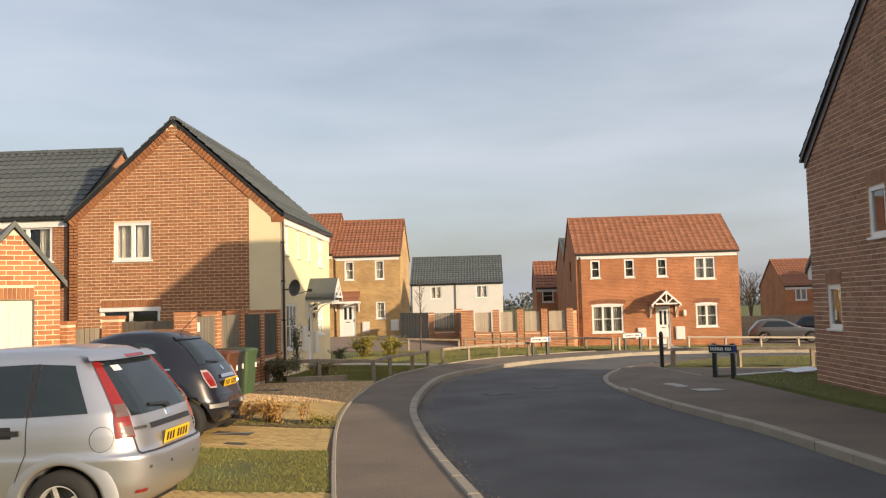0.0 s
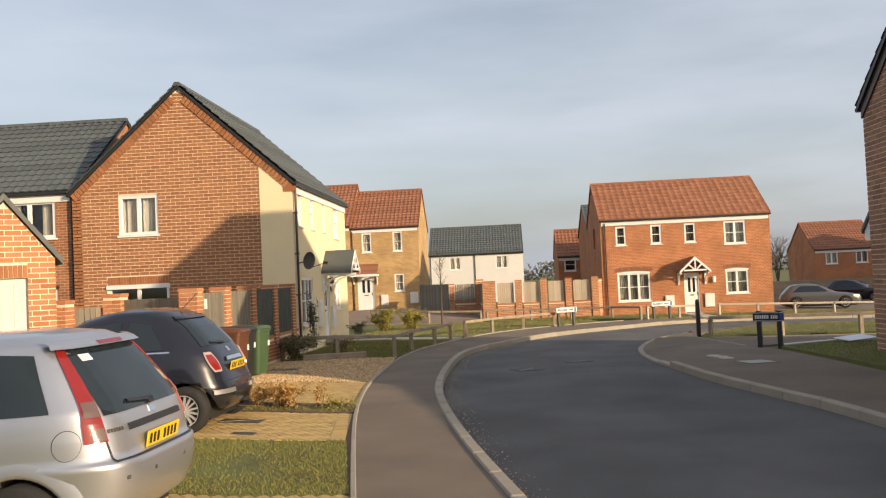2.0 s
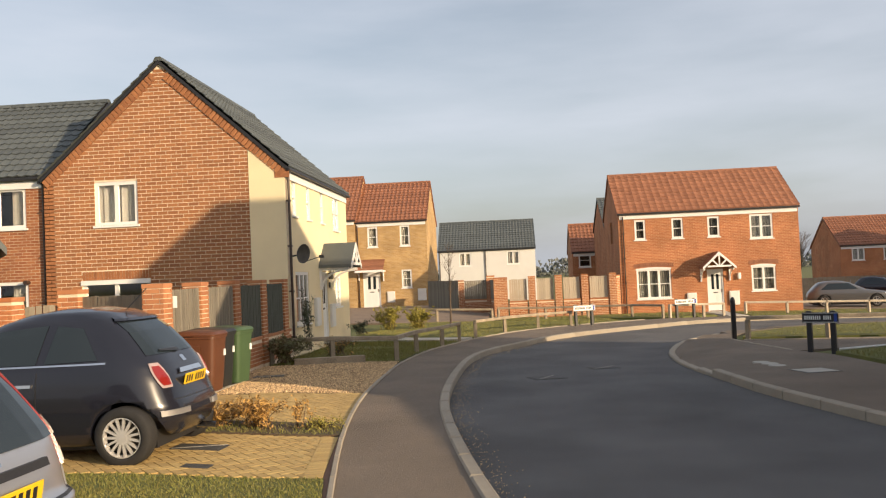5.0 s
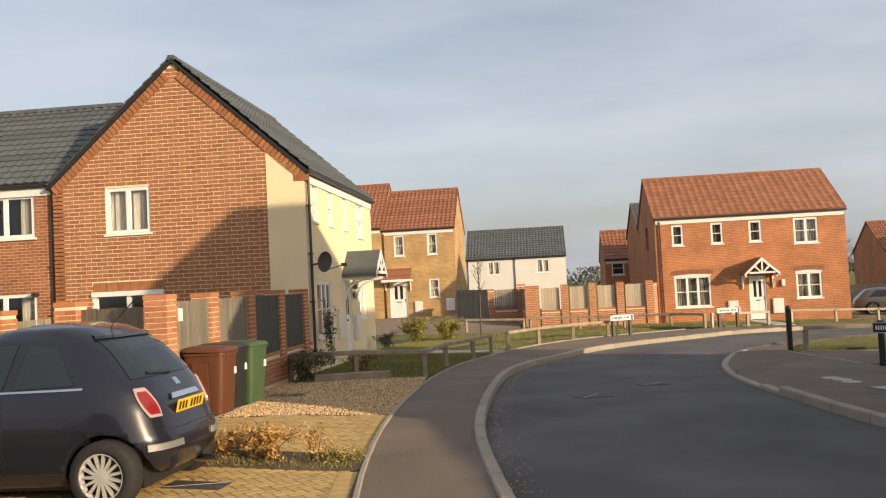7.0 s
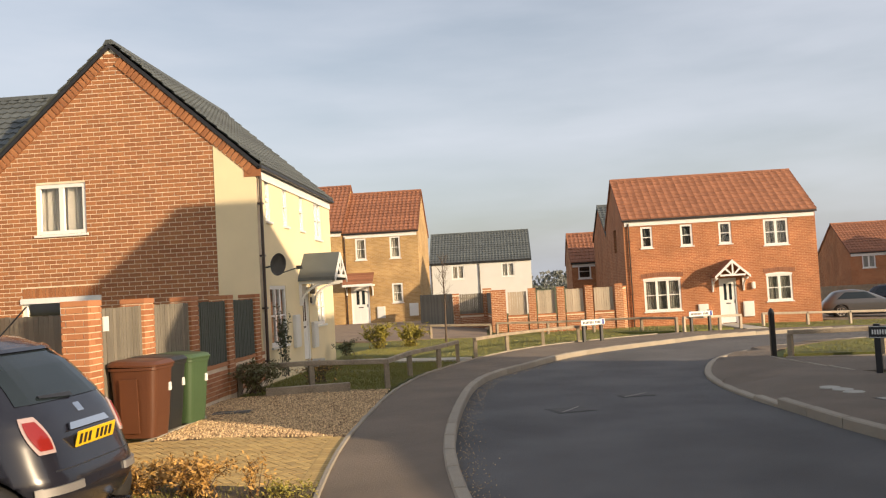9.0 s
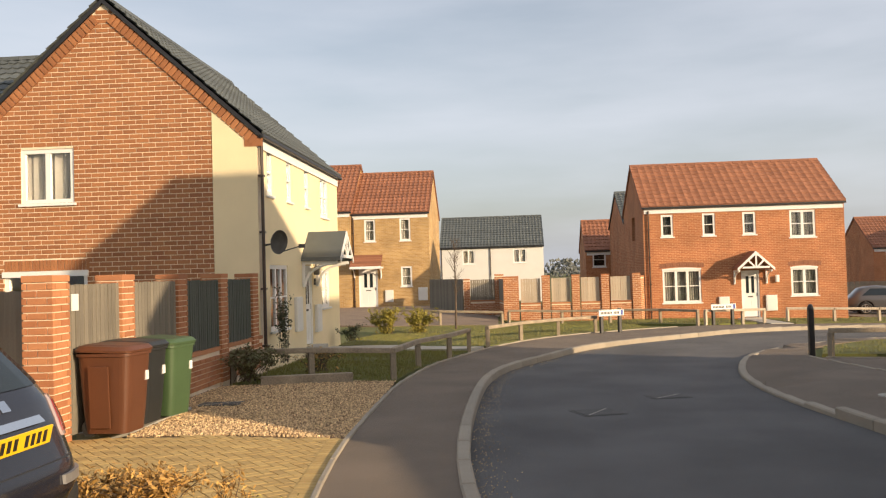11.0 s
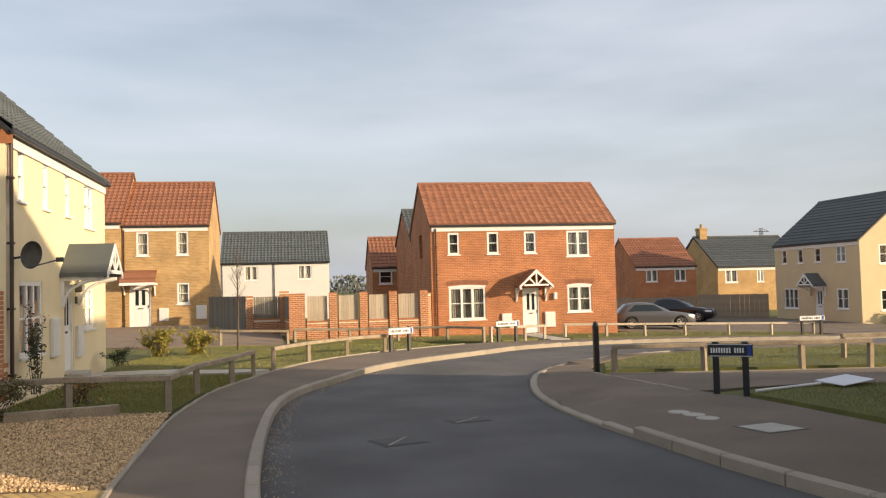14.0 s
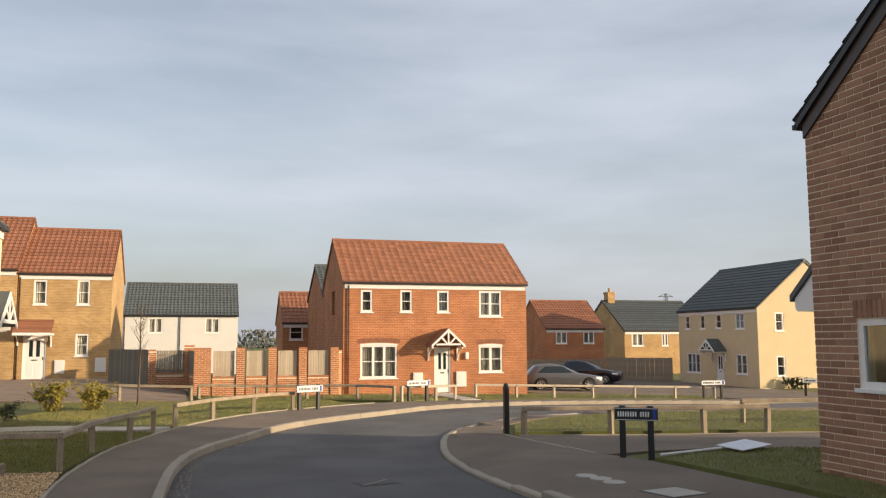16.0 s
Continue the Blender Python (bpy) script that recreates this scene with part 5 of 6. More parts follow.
def car_wheel(parent, x, y, r, rim_r, spokes, s):
    """Tyre and spoked alloy rim; s: the side it faces."""
    bm = bmesh.new()
    w = 0.095
    lathe(bm, [(rim_r - 0.01, -w), (rim_r + 0.02, -w), (r - 0.02, -w * 0.95), (r, -w * 0.7), (r, w * 0.7), (r - 0.02, w * 0.95), (rim_r + 0.02, w), (rim_r - 0.01, w), (rim_r - 0.02, 0), (rim_r - 0.01, -w)], "Y", 40)
    t = part("wheel", bm, "tyre", parent, flat=False)
    t.matrix_basis = pose(x, y, r)
    bm = bmesh.new()
    f = s * w * 0.85
    lathe(bm, [(rim_r - 0.012, f - s * 0.03), (rim_r, f + s * 0.01), (rim_r - 0.02, f + s * 0.012), (rim_r - 0.03, f - s * 0.04)], "Y", 40)
    lathe(bm, [(0.001, f + s * 0.005), (0.05, f + s * 0.002), (0.062, f - s * 0.03), (0.001, f - s * 0.03)], "Y", 20)
    for i in range(spokes):
        a = 2 * math.pi * i / spokes
        vs = box(bm, 0.045, rim_r - 0.012, min(f, f - s * 0.03), max(f, f - s * 0.03), -0.013, 0.013)
        for q in vs:
            if q.co.x > 0.1:
                q.co.z *= 0.75
        bmesh.ops.transform(bm, matrix=Matrix.Rotation(a, 4, "Y"), verts=vs)
    part("rim", bm, "alloy", t)
    bm = bmesh.new()
    lathe(bm, [(0.001, f - s * 0.09), (rim_r - 0.02, f - s * 0.09), (rim_r - 0.02, f - s * 0.1), (0.001, f - s * 0.1)], "Y", 24)
    part("brake_disc", bm, "iron", t)


def plate_at(parent, x, z, tilt):
    pl = part("number_plate", boxes((-0.012, 0.0, -0.26, 0.26, -0.056, 0.056), bevel=0.004), "plate", parent)
    pl.matrix_basis = pose(x, 0, z, 0, tilt, 0)
    for i in range(7):
        y = -0.205 + i * 0.06 + (0.045 if i > 3 else 0)
        part("plate_bar", boxes((-0.0145, -0.0125, y, y + 0.034, -0.036, 0.036)), "sign_black", pl)


def hatch_silver():
    c = thing("car", pose(-2.46, 3.72, 0.10, 0, 0.3, 178), "silver hatchback parked on the drive, tail to the road", "car")
    sh = Shell([(0.22, 0.20, 3.78, 0.74, 5), (0.30, 0.08, 3.87, 0.80, 5), (0.42, 0.02, 3.92, 0.83, 5), (0.56, 0.0, 3.92, 0.842, 5), (0.66, 0.015, 3.91, 0.845, 5.5), (0.69, 0.065, 3.90, 0.84, 5.5), (0.82, 0.10, 3.78, 0.838, 5.5),
                (0.92, 0.14, 3.45, 0.825, 5.5), (0.98, 0.175, 2.98, 0.805, 5.5), (1.04, 0.22, 2.85, 0.775, 5.5), (1.17, 0.33, 2.60, 0.72, 5.5), (1.31, 0.46, 2.28, 0.65, 5.5), (1.38, 0.53, 2.06, 0.60, 5), (1.43, 0.62, 1.85, 0.52, 4), (1.46, 0.84, 1.52, 0.36, 3)])
    body = part("body", sh.body((0.68, 3.15), 0.29), "silver", c)
    body.data.shade_smooth()
    for s in (-1, 1):
        part("side_window", sh.side([(0.48, 0.985), (0.93, 0.972), (0.93, 1.33), (0.66, 1.315)], s), "autoglass", c)
        part("side_window", sh.side([(0.985, 0.97), (2.75, 0.955), (2.18, 1.30), (0.985, 1.333)], s), "autoglass", c)
        part("pillar_trim", sh.side([(0.935, 0.97), (0.98, 0.97), (0.98, 1.333), (0.935, 1.333)], s, 0.006), "black", c)
        part("door_seam", sh.side([(0.955, 0.72), (0.962, 0.72), (0.962, 0.97), (0.955, 0.97)], s, 0.004), "black", c)
        part("door_seam", sh.side([(1.10, 0.36), (1.107, 0.36), (0.962, 0.72), (0.955, 0.72)], s, 0.004), "black", c)
        dh = part("door_handle", sh.side([(1.02, 0.845), (1.26, 0.845), (1.26, 0.88), (1.02, 0.88)], s, 0.03), "black", c)
        part("handle_cup", sh.side([(1.08, 0.825), (1.20, 0.825), (1.19, 0.905), (1.09, 0.905)], s, 0.006), "black", dh)
        def lens(u, v, s=s):
            return s * (math.pi - 0.43 - 0.07 * v - (0.28 - 0.10 * v) * u), 0.80 + 0.545 * v
        tl = part("tail_lamp", sh.patch(lens, 0.014), "tail_red", c)
        part("reverse_lens", sh.patch(lambda u, v: lens(0.06 + 0.6 * u, 0.02 + 0.13 * v), 0.019), "smoked", tl)
        part("smoked_lens", sh.patch(lambda u, v: lens(0.05 + 0.85 * u, 0.27 + 0.16 * v), 0.019), "smoked", tl)
        part("reflector", sh.tail([(s * 0.53, 0.355), (s * 0.62, 0.355), (s * 0.62, 0.382), (s * 0.53, 0.382)], 0.008), "tail_red", c)
        for x in (0.68, 3.15):
            car_wheel(c, x, s * 0.745, 0.29, 0.19, 5, s)
            b = bmesh.new()
            n = 20
            rows = []
            for i in range(n + 1):
                a = math.pi * (0.02 + 0.96 * i / n)
                rows.append([b.verts.new((x + r * math.cos(a), s * (0.842 * (1 - abs((x + r * math.cos(a) - 1.96) / 1.96) ** 5.3) ** (1 / 5.3) + o), 0.29 + r * math.sin(a)))
                             for r, o in ((0.333, -0.04), (0.336, 0.008), (0.36, 0.012), (0.45, -0.010))])
            for r0, r1 in zip(rows, rows[1:]):
                for k in range(3):
                    b.faces.new((r0[k], r0[k + 1], r1[k + 1], r1[k]))
            bmesh.ops.recalc_face_normals(b, faces=b.faces)
            part("wheel_arch", b, "silver", c, flat=False)
        part("door_mirror", boxes((2.35, 2.5, s * 0.9 - 0.09, s * 0.9 + 0.09, 0.98, 1.11), bevel=0.03), "silver", c)
        for y in (0.24, 0.55):
            part("parking_sensor", sh.tail([(s * y - 0.012, 0.545), (s * y + 0.012, 0.545), (s * y + 0.012, 0.57), (s * y - 0.012, 0.57)], 0.006), "iron", c)
    def disc(r):
        def corner(u, v):
            u, v = 2 * u - 1, 2 * v - 1
            x, z = 0.37 + r * u * math.sqrt(1 - v * v / 2), 0.80 + r * v * math.sqrt(1 - u * u / 2)
            return sh.angle_x(x, z), z
        return corner
    cap = part("fuel_cap", sh.patch(disc(0.084), 0.008, 14), "silver", c)
    part("cap_seam", sh.patch(disc(0.088), 0.005, 14), "iron", cap)
    rw = part("rear_window", sh.tail([(-0.58, 0.945), (0.58, 0.945), (0.52, 1.335), (-0.52, 1.335)]), "autoglass", c)
    part("sticker", sh.tail([(0.30, 1.26), (0.42, 1.26), (0.42, 1.30), (0.30, 1.30)], 0.011), "sign", rw)
    wp = part("wiper", sh.tail([(-0.04, 0.965), (0.30, 0.995), (0.30, 1.01), (-0.04, 0.99)], 0.03), "black", c)
    part("wiper_hub", sh.tail([(-0.05, 0.95), (0.03, 0.95), (0.03, 0.985), (-0.05, 0.985)], 0.03), "black", wp)
    part("boot_trim", sh.tail([(-0.40, 0.835), (0.40, 0.835), (0.40, 0.872), (-0.40, 0.872)], 0.018), "black", c)
    part("badge", sh.tail([(-0.05, 0.895), (0.05, 0.895), (0.05, 0.935), (-0.05, 0.935)], 0.01), "chrome", c)
    for i in range(6):
        part("model_bar", sh.tail([(0.46 + i * 0.024, 0.845), (0.475 + i * 0.024, 0.845), (0.475 + i * 0.024, 0.865), (0.46 + i * 0.024, 0.865)], 0.008), "iron", c)
    sp = part("spoiler", sh.tail([(-0.55, 1.345), (0.55, 1.345), (0.51, 1.40), (-0.51, 1.40)], 0.075), "silver", c)
    part("brake_light", sh.tail([(-0.15, 1.355), (0.15, 1.355), (0.15, 1.378), (-0.15, 1.378)], 0.082), "tail_red", sp)
    part("boot_seam", sh.tail([(-0.60, 0.672), (0.60, 0.672), (0.60, 0.682), (-0.60, 0.682)], 0.006), "black", c)
    for s in (-1, 1):
        part("boot_seam", sh.tail([(s * 0.60, 0.672), (s * 0.61, 0.672), (s * 0.64, 0.94), (s * 0.63, 0.94)], 0.006), "black", c)
    plate_at(c, 0.055, 0.755, -10)
    b = bmesh.new()
    tube(b, (1.9, 0, 1.43), (1.75, 0, 1.58), 0.006)
    part("aerial", b, "black", c)
    # a tall glasshouse: the shell is drawn up above the waist
    for ob in c.children_recursive:
        for q in ob.data.vertices if ob.matrix_basis == Matrix() else ():
            q.co.z += 0.085 * min(1.0, max(0.0, (q.co.z - 0.72) / 0.6))
    part("underbody", boxes((0.3, 3.6, -0.6, 0.6, 0.14, 0.32)), "black", c)
    return c


def small_navy():
    c = thing("car", pose(-3.47, 8.93, 0.045, 0, 0.4, 178) @ Matrix.Scale(1.05, 4), "small rounded blue-black hatchback parked tail to the road", "car")
    sh = Shell([(0.20, 0.24, 3.42, 0.70, 4.5), (0.30, 0.12, 3.50, 0.775, 4.5), (0.42, 0.06, 3.55, 0.805, 4.5), (0.54, 0.07, 3.55, 0.815, 4.5), (0.66, 0.12, 3.50, 0.815, 4.5), (0.82, 0.18, 3.35, 0.80, 4.5),
                (0.93, 0.24, 3.05, 0.775, 4.5), (1.00, 0.30, 2.72, 0.74, 4.5), (1.10, 0.39, 2.55, 0.695, 4.5), (1.25, 0.54, 2.30, 0.625, 4.5), (1.37, 0.70, 2.02, 0.555, 4), (1.44, 0.86, 1.75, 0.47, 3.5), (1.48, 1.10, 1.45, 0.31, 3)], 1.07)
    body = part("body", sh.body((0.54, 2.84), 0.29), "navy", c)
    body.data.shade_smooth()
    for s in (-1, 1):
        part("side_window", sh.side([(0.80, 1.035), (1.34, 1.02), (1.27, 1.38), (1.0, 1.345)], s), "autoglass", c)
        part("side_window", sh.side([(1.43, 1.015), (2.50, 1.015), (2.08, 1.33), (1.37, 1.39)], s), "autoglass", c)
        part("waist_trim", sh.side([(0.72, 0.995), (2.55, 0.985), (2.55, 1.0), (0.72, 1.012)], s, 0.01), "chrome", c)
        part("door_seam", sh.side([(1.40, 0.34), (1.408, 0.34), (1.408, 0.94), (1.40, 0.94)], s, 0.004), "black", c)
        part("door_handle", sh.side([(1.45, 0.80), (1.64, 0.80), (1.64, 0.83), (1.45, 0.83)], s, 0.02), "chrome", c)
        tl = part("tail_lamp", sh.patch(lambda u, v, s=s: (s * (math.pi - 0.23 - 0.11 * v - 0.27 * (0.5 + (u - 0.5) * (1 - 1.2 * (v - 0.5) ** 2))), 0.725 + 0.25 * v), 0.012), "tail_clear", c)
        part("red_lens", sh.patch(lambda u, v, s=s: (s * (math.pi - 0.26 - 0.105 * v - 0.205 * (0.5 + (u - 0.5) * (1 - 1.2 * (v - 0.5) ** 2))), 0.75 + 0.195 * v), 0.018), "tail_red", tl)
        for x in (0.54, 2.84):
            car_wheel(c, x, s * 0.71, 0.29, 0.205, 15, s)
        part("door_mirror", boxes((2.2, 2.34, s * 0.86 - 0.09, s * 0.86 + 0.09, 0.95, 1.08), bevel=0.035), "navy", c)
        part("bumper_trim", sh.patch(lambda u, v, s=s: (s * (math.pi - 0.10 - 0.52 * u), 0.455 + 0.055 * v), 0.02), "pewter", c)
    part("rear_window", sh.tail([(-0.54, 1.05), (0.54, 1.05), (0.45, 1.39), (-0.45, 1.39)]), "autoglass", c)
    part("wiper", sh.tail([(-0.02, 1.055), (0.34, 1.08), (0.34, 1.095), (-0.02, 1.085)], 0.025), "black", c)
    part("badge", sh.tail([(-0.04, 0.945), (0.04, 0.945), (0.04, 1.005), (-0.04, 1.005)], 0.01), "chrome", c)
    part("boot_handle", sh.tail([(-0.26, 0.845), (0.26, 0.845), (0.23, 0.89), (-0.23, 0.89)], 0.03), "chrome", c)
    part("boot_seam", sh.tail([(-0.5, 0.60), (0.5, 0.60), (0.5, 0.608), (-0.5, 0.608)], 0.005), "black", c)
    part("spoiler", sh.tail([(-0.46, 1.40), (0.46, 1.40), (0.42, 1.44), (-0.42, 1.44)], 0.03), "navy", c)
    plate_at(c, 0.125, 0.775, -14)
    b = bmesh.new()
    tube(b, (0.85, 0, 1.50), (0.62, 0.0, 1.72), 0.006)
    part("aerial", b, "black", c)
    part("underbody", boxes((0.3, 3.2, -0.55, 0.55, 0.14, 0.32)), "black", c)
    b = bmesh.new()
    tube(b, (0.05, -0.35, 0.2), (0.45, -0.35, 0.22), 0.035)
    part("exhaust", b, "chrome", c)
    return c


def far_car(m, paint, label, L, H, hw, est=False):
    c = thing("car", m, label, "car")
    k = H / 1.45
    sh = Shell([(0.2, 0.15, L - 0.15, hw * 0.9, 5), (0.35, 0.02, L - 0.02, hw * 0.98, 5), (0.55, 0.0, L, hw, 5), (0.75 * k, 0.05, L - 0.1, hw, 5), (0.86 * k, 0.12, L - 0.7, hw * 0.97, 5), (0.93 * k, 0.2 if est else 0.55, L - 1.3, hw * 0.94, 5),
                (1.15 * k, 0.4 if est else 0.95, L - 1.75, hw * 0.85, 5), (1.34 * k, 0.6 if est else 1.4, L - 2.15, hw * 0.74, 4.5), (1.42 * k, 0.9 if est else 1.7, L - 2.5, hw * 0.6, 3.5), (1.45 * k, 1.3 if est else 2.0, L - 2.8, hw * 0.4, 3)])
    r = 0.32
    wb = (0.85, L - 0.9)
    body = part("body", sh.body(wb, r), paint, c)
    body.data.shade_smooth()
    for s in (-1, 1):
        part("side_window", sh.side([((0.7 if est else 1.15), 0.97 * k), (L - 1.75, 0.97 * k), (L - 2.2, 1.31 * k), (1.1 if est else 1.6, 1.31 * k)], s), "autoglass", c)
        for x in wb:
            car_wheel(c, x, s * (hw - 0.11), r, 0.22, 7, s)
        part("head_lamp", sh.side([(L - 0.45, 0.62), (L - 0.12, 0.62), (L - 0.15, 0.72), (L - 0.5, 0.74)], s, 0.01), "sign", c)
    part("underbody", boxes((0.3, L - 0.3, -hw * 0.7, hw * 0.7, 0.14, 0.32)), "black", c)
    return c


hatch_silver()
small_navy()
far_car(pose(16.1, 47.7, ground_z(18, 47) - 0.006, 0, 0, -14), "grey_paint", "dark grey hatchback parked beside the red house", 4.3, 1.42, 0.88, True)
far_car(pose(22.0, 56.3, ground_z(22, 56) - 0.006, 0, 0, -40), "navy", "dark estate car parked before the timber fence", 4.2, 1.5, 0.88, True)

bf = thing("boundary_fence", pose(0, 0, 0), "brown close-boarded timber boundary fence", "fence")
for a, b in (((17.7, 58.8), (22.2, 58.7)), ((22.2, 58.7), (26.4, 58.5)), ((26.5, 58.4), (29.9, 55.3))):
    panel(bf, a, b, -1.0, 0.62 if a[0] > 25 else 0.52, "timber", 0.3)

# ---- lawns, drives, gravel ----
U = Vector((-0.998, 0.06))


def strip(p, q, far=7.0, far2=None):
    """A drive strip between two points of the footway's edge, running off to the side."""
    a, b = Vector(p), Vector(q)
    c, d = b + U * (far2 or far), a + U * far
    return [tuple(a), tuple(b), tuple(c), tuple(d)]


DRIVE_0 = strip((-0.72, 2.2), (-1.4, 5.08), 6)
LAWN_0 = strip((-1.42, 5.12), (-1.9, 7.62), 3.4, 3.4)
DRIVE_1 = strip((-1.91, 7.66), (-2.16, 9.66), 7.5)
BED = strip((-2.17, 9.69), (-2.26, 10.5), 4.2)
DRIVE_2 = [(-2.27, 10.53), (-2.47, 13.28), (-4.93, 13.17), (-5.45, 13.1), (-9.5, 13.6), (-9.5, 11.0)]
GRAVEL = [(-2.49, 13.32), (-2.68, 18.75), (-5.5, 17.85), (-5.5, 15.25), (-4.98, 15.24), (-4.98, 13.22)]
LAWN_1 = [(-2.68, 18.85), (-2.5, 21.4), (-2.04, 23.4), (-1.72, 25.3), (-5.4, 26.0), (-5.4, 17.95)]
LAWN_2 = [(-1.4, 26.4), (-0.32, 28.9), (0.9, 30.8), (2.2, 32.2), (4.2, 33.7), (4.0, 36.4), (-1.0, 37.0), (-5.2, 36.7), (-5.5, 29.4), (-5.4, 27.1)]
LAWN_3 = [(5.82, 22.15), (7.75, 21.6), (11.2, 20.65), (16, 20.2), (18, 24), (15, 26.7), (11, 26.8), (8.3, 25.8), (6.5, 24.0)]
LAWN_4 = [(6.42, 13.2), (6.3, 17.2), (9.0, 17.1), (14, 15.9), (14, 14.8), (7.22, 14.7), (7.22, 8.6), (6.7, 9.0)]
LAWN_5 = [(-0.6, 37.6), (4.0, 36.7), (6.3, 35.2), (8.8, 37.2), (8.6, 41.2), (5.0, 40.4), (-0.9, 40.1)]
LAWN_6 = [(10.1, 36.7), (14, 37.5), (22, 38.0), (22.5, 41.0), (16.0, 43.0), (10.2, 41.2)]
near_l = [p for p in EDGE_L if p[1] > -20]
near_r = [p for p in EDGE_R if p[1] > -20]
sheet("verge", near_l + [(70, 90), (-60, 90), (-60, -20)], -0.06, "grass", 2.0, 0.15, "rough grass ground between the plots", "ground")
sheet("verge", near_r + [(70, -20)], -0.05, "grass", 2.0, 0.15, "rough grass ground beside the side lane", "ground")
for nm, ring, lift, mt, lb, ct in (
        ("lawn", LAWN_0, 0.01, "grass", "small rough lawn between two drives", "lawn"), ("lawn", LAWN_1, 0.0, "grass", "green lawn inside a knee rail", "lawn"),
        ("lawn", LAWN_2, 0.02, "grass", "green verge behind a knee rail", "lawn"), ("lawn", LAWN_3, 0.03, "grass", "green corner lawn inside a knee rail", "lawn"),
        ("lawn", LAWN_4, 0.02, "grass", "shaded grass strip below the brick gable", "lawn"), ("lawn", LAWN_5, 0.02, "grass", "green verge below the red house", "lawn"), ("lawn", LAWN_6, 0.02, "grass", "green verge beside the parked car", "lawn"),
        ("flower_bed", BED, 0.02, "soil", "narrow soil bed between two drives", "flower bed"),
        # soil colour under the gravel puts shade into the gaps between stones
        ("gravel_bed", GRAVEL, -0.008, "soil", "dark soil sheet under the gravel, standing in for shade between stones", "gravel bed")):
    sheet(nm, ring, lift, mt, 0.5 if ring[0][1] < 20 else 1.5, 0.16, lb, ct)
band = [p for p in EDGE_L if 0.5 < p[1] < 17.4]
sheet("edging_strip", band + [(x - 0.20, y) for x, y in band[::-1]], -0.004, "block_red", 0.5, 0.12, "narrow strip of dark red edging blocks", "edging")
drives = []
for ring in (DRIVE_0, DRIVE_1, DRIVE_2):
    drives.append(sheet("driveway", ring, -0.008, "sandbed", 0.5, 0.12, "buff block-paved driveway laid in herringbone", "driveway"))
sheet("side_lane", [(5.8, 18.2), (5.62, 21.7), (11.2, 20.0), (24, 17.5), (24, 14.8), (9, 17.3)], -0.005, "path_tarmac", 1.5, 0.12, "dark tarmac side lane", "road")
sheet("parking", [(15.5, 43.4), (22.6, 41.2), (23, 38.2), (30.1, 38.0), (30.1, 56), (22, 60), (14.7, 60), (14.4, 48)], -0.006, "path_tarmac", 2.0, 0.1, "grey tarmac parking court", "road")
sheet("parking", [(-5.3, 37.2), (-1.1, 37.4), (-1.2, 43), (-4, 48.9), (-14, 48.9), (-14, 40)], 0.0, "court", 2.0, 0.1, "brown block-paved court before the buff houses", "driveway")
sheet("path", [(-5.5, 25.3), (-4.1, 25.3), (-1.75, 25.55), (-1.35, 26.2), (-3.6, 26.6), (-5.5, 26.5)], 0.045, "concrete", 1.5, 0.15, "pale paved garden path to the front door", "path")
sheet("path", [(9.1, 36.4), (10.0, 36.7), (10.2, 41.4), (9.2, 41.4)], 0.01, "concrete", 1.5, 0.15, "pale paved path to the red house", "path")

# kerbs: single stones along the road, upright on the near stretch, dropped at the crossing
kerb_me = stone_mesh("kerb_stone", 0.9, 0.14, 0.27, 0.018, "kerb")
edge_me = stone_mesh("edging_stone", 0.9, 0.055, 0.20, 0.008, "kerb")


def stones(name, curve, me, lift, label, y0=-8, y1=40, xmax=40, side=0.0, step=2):
    k = thing(name, pose(0, 0, 0), label, "kerb", kind="structure")
    for i in range(0, len(curve) - step, step):
        (xa, ya), (xb, yb) = curve[i], curve[i + step]
        xm, ym = (xa + xb) / 2, (ya + yb) / 2
        if not (y0 < ym < y1 and xm < xmax):
            continue
        a = math.atan2(yb - ya, xb - xa)
        o = new("stone", me)
        o.parent = k
        up = lift(xm, ym) if callable(lift) else lift
        o.matrix_basis = Matrix.Translation((xm - side * math.sin(a), ym + side * math.cos(a), ground_z(xm, ym) + up)) @ Matrix.Rotation(a, 4, "Z") @ Matrix.Rotation(random.uniform(-0.004, 0.004), 4, "Y")


stones("kerb", KERB_L, kerb_me, -0.245, "pale concrete kerb along the footway", side=0.0)
stones("kerb", KERB_R, kerb_me, lambda x, y: -0.245 - dropped(y), "pale concrete kerb on the far side, dropped at the corner")
stones("edging", EDGE_L, edge_me, -0.17, "narrow concrete edging of the footway", y1=34)

stones("edging", catmull([(5.48, 21.9), (5.62, 19.9), (5.86, 17.95)], 0.45), edge_me, -0.185, "narrow concrete edging across the side lane")
stones("edging", catmull([(5.7, 21.6), (8.25, 20.85), (11.4, 19.95), (16, 19.0)], 0.45), edge_me, -0.185, "narrow concrete edging below the corner lawn")

# herringbone blocks
blk = stone_mesh("block", 0.194, 0.094, 0.06, 0.004, "block")
red = stone_mesh("block", 0.194, 0.094, 0.06, 0.006, "block_red")


def slope_turn(x, y):
    """The turn that lays a flat piece along the lie of the land."""
    gx, gy = (ground_z(x + 0.05, y) - ground_z(x - 0.05, y)) * 10, (ground_z(x, y + 0.05) - ground_z(x, y - 0.05)) * 10
    return Vector((0, 0, 1)).rotation_difference(Vector((-gx, -gy, 1))).to_matrix().to_4x4()


